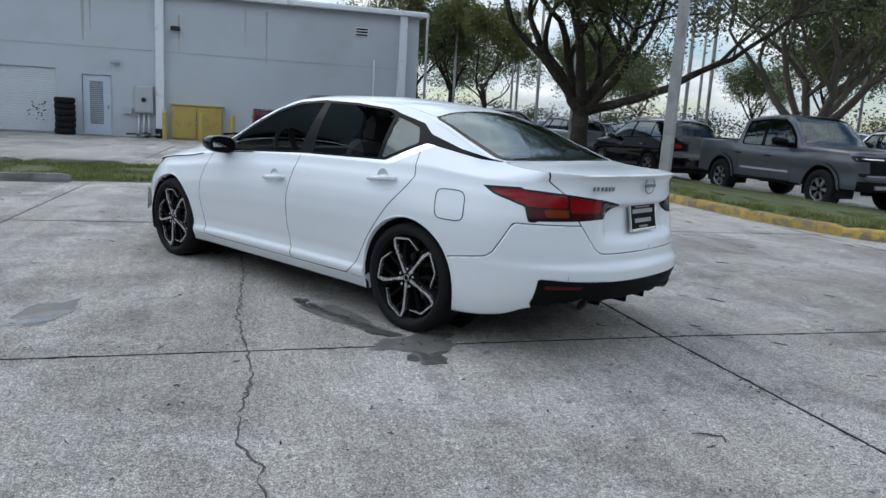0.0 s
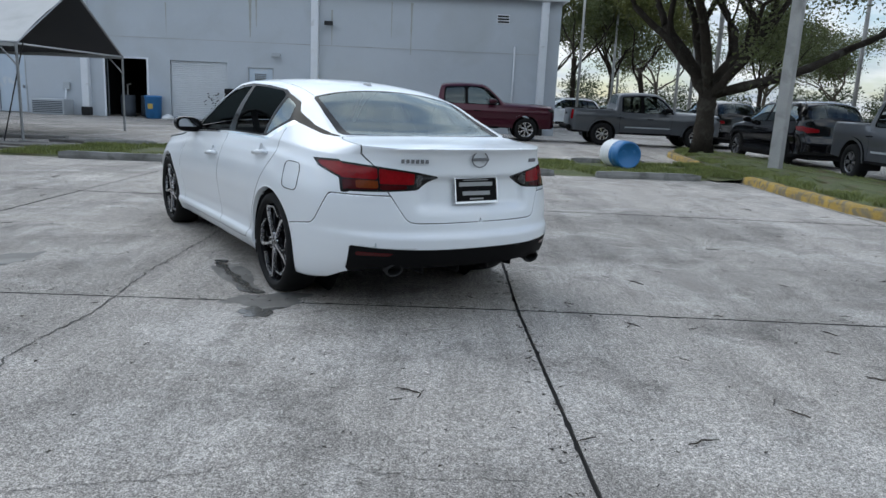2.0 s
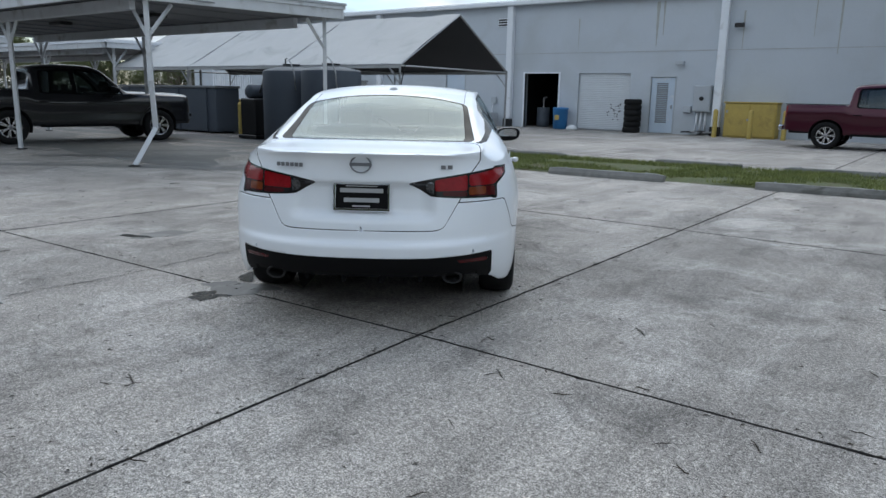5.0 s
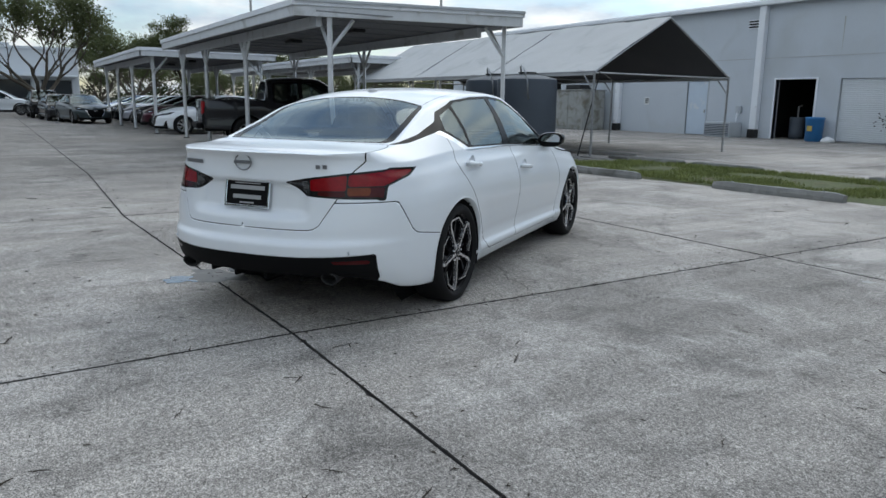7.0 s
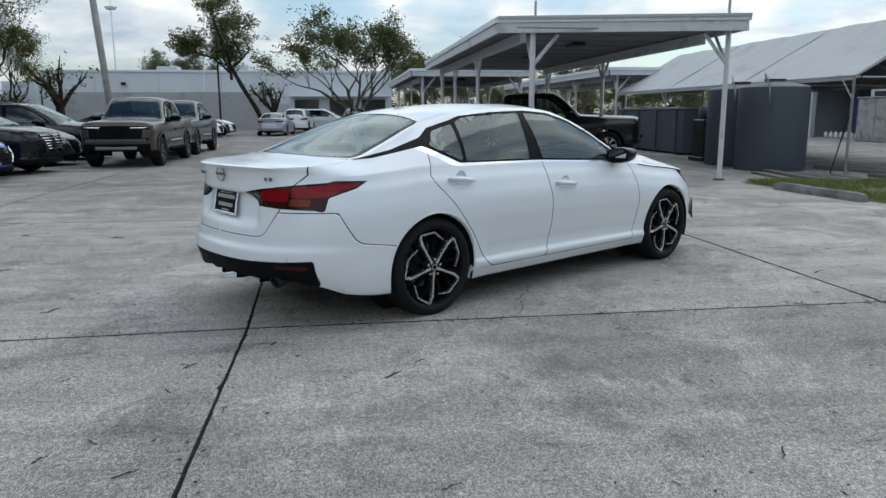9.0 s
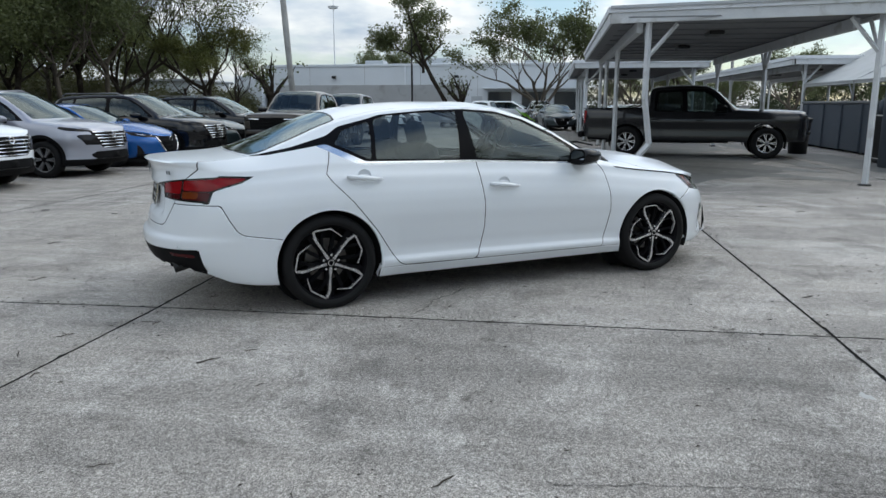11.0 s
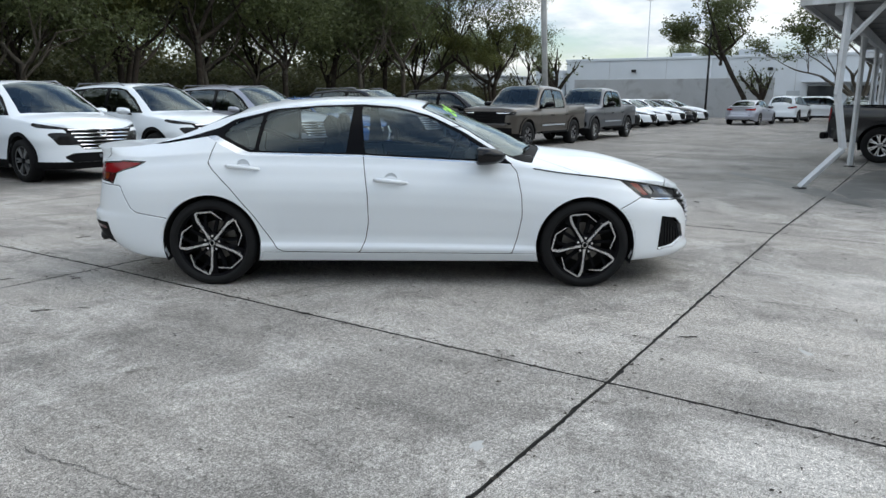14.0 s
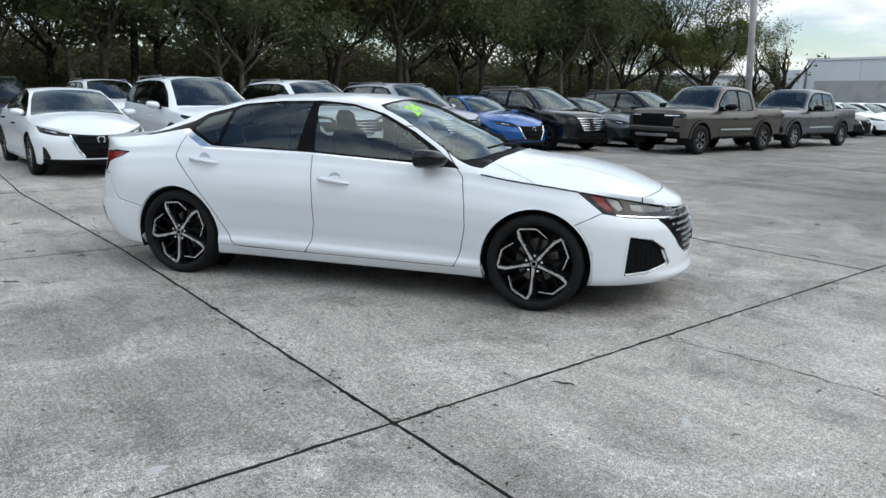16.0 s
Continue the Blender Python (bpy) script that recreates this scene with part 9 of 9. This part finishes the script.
# shade below the carport roof, laid on the slabs as dark blots
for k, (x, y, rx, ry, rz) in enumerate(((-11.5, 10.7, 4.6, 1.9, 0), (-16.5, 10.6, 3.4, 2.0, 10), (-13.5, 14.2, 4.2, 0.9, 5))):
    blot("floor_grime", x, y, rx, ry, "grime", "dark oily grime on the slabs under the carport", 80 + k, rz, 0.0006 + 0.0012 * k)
blot("damp_stain", -0.36, 5.38, 0.12, 0.3, "damp", "damp dark stain beside the puddle", 71, -20, 0.0008)
for k, (x, y) in enumerate(((4.31, 8.88), (2.29, 9.84))):
    blot("paint_spot", x, y, 0.045, 0.025, "paint_spill", "small pale paint spot on the concrete", 20 + k, 40 * k)


def twigs():
    r = random.Random(12)
    meshes = []
    for v in range(6):
        g = Geo()
        L = r.uniform(0.1, 0.2)
        pts = [(-L / 2 + L * k / 4, r.gauss(0, 0.006), 0.006 + r.uniform(0, 0.008)) for k in range(5)]
        g.tube(pts, [0.004, 0.005, 0.005, 0.004, 0.002], 5)
        if v % 2:
            g.tube([pts[2], (pts[2][0] + 0.04, pts[2][1] + 0.03, 0.01)], [0.003, 0.0015], 4)
        meshes.append(g.mesh("twig", MAT["twig"]))
    lying = [(2.72, 3.24, 160, 1.1), (3.71, 4.83, 150, 0.9), (4.4, 4.38, 40, 0.9), (4.41, 3.3, 60, 0.8), (4.46, 3.17, 130, 1.2), (5.09, 3.66, 150, 1.2), (4.66, 4.69, 170, 0.9), (2.78, 3.21, 70, 0.8), (2.68, 3.14, 20, 0.7), (3.7, 4.77, 100, 0.7)]
    for x, y, a, s in lying:
        ob = new("twig", r.choice(meshes))
        ob.matrix_basis = pose(x, y, 0.0, 0, 0, a) @ Matrix.Diagonal((0.7 * s, 0.7 * s, 0.7 * s, 1))
        tagged(ob, "dry brown fallen twig on the concrete", "twig", "fallen twigs")
    k = 0
    while k < 130:
        x, y = r.uniform(-4, 8.2), r.uniform(0.2, 12.6)
        if math.hypot(x - 1.7, y - 6.6) < 1.7:
            continue
        ob = new("twig", r.choice(meshes))
        s = r.choice((0.3, 0.4, 0.5, 0.65, 0.85))
        ob.matrix_basis = pose(x, y, 0.0, 0, 0, r.uniform(0, 360)) @ Matrix.Diagonal((s, s, s, 1))
        tagged(ob, "dry brown fallen twig on the concrete", "twig", "fallen twigs")
        k += 1


twigs()


def litter():
    """Leaf crumbs, bark flakes and grit over the slabs, too many to count."""
    r = random.Random(41)
    vs, fs = [], []
    for k in range(2600):
        x, y = r.uniform(-6, 8.3), r.uniform(0.0, 12.9)
        if k % 3 == 0:
            # some gathers along the joints
            x, y = (3.35 + r.gauss(0, 0.05), y) if k % 2 else (x, r.choice((4.63, 9.07)) + r.gauss(0, 0.05))
        L, w, a = r.uniform(0.004, 0.022), r.uniform(0.002, 0.006), r.uniform(0, 6.3)
        c, q = math.cos(a), math.sin(a)
        z = r.uniform(0.003, 0.007)
        n = len(vs)
        vs += [(x - L * c, y - L * q, 0.001), (x + w * q, y - w * c, z), (x + L * c, y + L * q, 0.001), (x - w * q, y + w * c, z * 0.6)]
        fs += [(n, n + 1, n + 2), (n, n + 2, n + 3)]
    tagged(part("leaf_litter", Geo().add(vs, fs), MAT["twig"]), "scattered dry leaf crumbs and grit on the concrete", "litter", "", "stuff")


litter()
# ---- concrete slabs ----
def lay_slabs():
    """The lot's concrete bays: each slab its own piece with worn, uneven edges, dark joints between."""
    pav = tagged(new("pavement"), "weathered grey concrete slabs with dark joints", "pavement", "", "structure")
    SX, SY, X0, Y0 = 5.0, 4.44, 3.35, 4.63
    # corners that lie off the regular grid
    moved = {(0, 0): (0.0, 0.0), (0, 1): (0.0, 0.0), (0, -1): (0.15, 0.0), (-1, 0): (0.05, -0.18), (-1, 1): (0.0, -0.06), (-1, 2): (-0.03, 0.0), (-1, -1): (-0.1, 0.0)}

    def corner(i, j):
        dx, dy = moved.get((i, j), (0.0, 0.0))
        return Vector((X0 + SX * i + dx, Y0 + SY * j + dy))

    def slab_mesh(cs, seed, n):
        """One slab between four corners, its edge nibbled at random, shallow chamfer, low skirt."""
        r = random.Random(seed)
        mid = sum(cs, Vector((0, 0))) / 4
        out = []
        for a, b in zip(cs, cs[1:] + cs[:1]):
            way = (b - a).normalized()
            inn = Vector((-way.y, way.x))
            wander, chip = 0.0, 0.0
            for k in range(n):
                wander = 0.85 * wander + r.gauss(0, 0.0011)
                chip = r.uniform(0.003, 0.014) if r.random() < 0.07 else chip * 0.4
                out.append(a.lerp(b, (k + 0.5) / n) + inn * (0.0058 + abs(wander) + chip))
        m = len(out)
        g = Geo()
        inner = [p + (mid - p).normalized() * 0.0028 for p in out]
        g.add([(p.x, p.y, 0.0) for p in inner] + [(p.x, p.y, -0.004) for p in out] + [(p.x, p.y, -0.0118) for p in out],
              [tuple(range(m))] + [(m + i, m + (i + 1) % m, (i + 1) % m, i) for i in range(m)] + [(2 * m + i, 2 * m + (i + 1) % m, m + (i + 1) % m, m + i) for i in range(m)])
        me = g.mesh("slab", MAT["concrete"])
        me.materials.append(MAT["joint"])
        me.polygons.foreach_set("material_index", [0] + [1] * (len(me.polygons) - 1))
        return me

    regular = [slab_mesh([Vector((-SX / 2, -SY / 2)), Vector((SX / 2, -SY / 2)), Vector((SX / 2, SY / 2)), Vector((-SX / 2, SY / 2))], 50 + v, 60) for v in range(3)]
    rnd = random.Random(9)
    for i in range(-13, 8):
        for j in range(-7, 7):
            z = rnd.uniform(-0.002, 0.0)
            if -3 <= i <= 1 and -2 <= j <= 1:
                ob = new("slab", slab_mesh([corner(i, j), corner(i + 1, j), corner(i + 1, j + 1), corner(i, j + 1)], 100 + 7 * i + j, 150))
                ob.matrix_basis = pose(0, 0, z)
            else:
                ob = new("slab", rnd.choice(regular))
                ob.matrix_basis = pose(X0 + SX * (i + 0.5), Y0 + SY * (j + 0.5), z, 0, 0, rnd.choice((0, 180)))
            ob.parent = pav
    # outlying concrete beyond the slabs that can be told apart
    xa, xb, ya, yb = X0 - 13 * SX, X0 + 8 * SX, Y0 - 7 * SY, Y0 + 7 * SY
    for x0, x1, y0, y1 in ((-220, xa, -120, 160), (xb, 220, -120, 160), (xa, xb, -120, ya), (xa, xb, yb, 160)):
        part("outer_slab", Geo().add([(x0, y0, -0.004), (x1, y0, -0.004), (x1, y1, -0.004), (x0, y1, -0.004)], [(0, 1, 2, 3)]), MAT["concrete"], pav, "plain concrete far out")


lay_slabs()
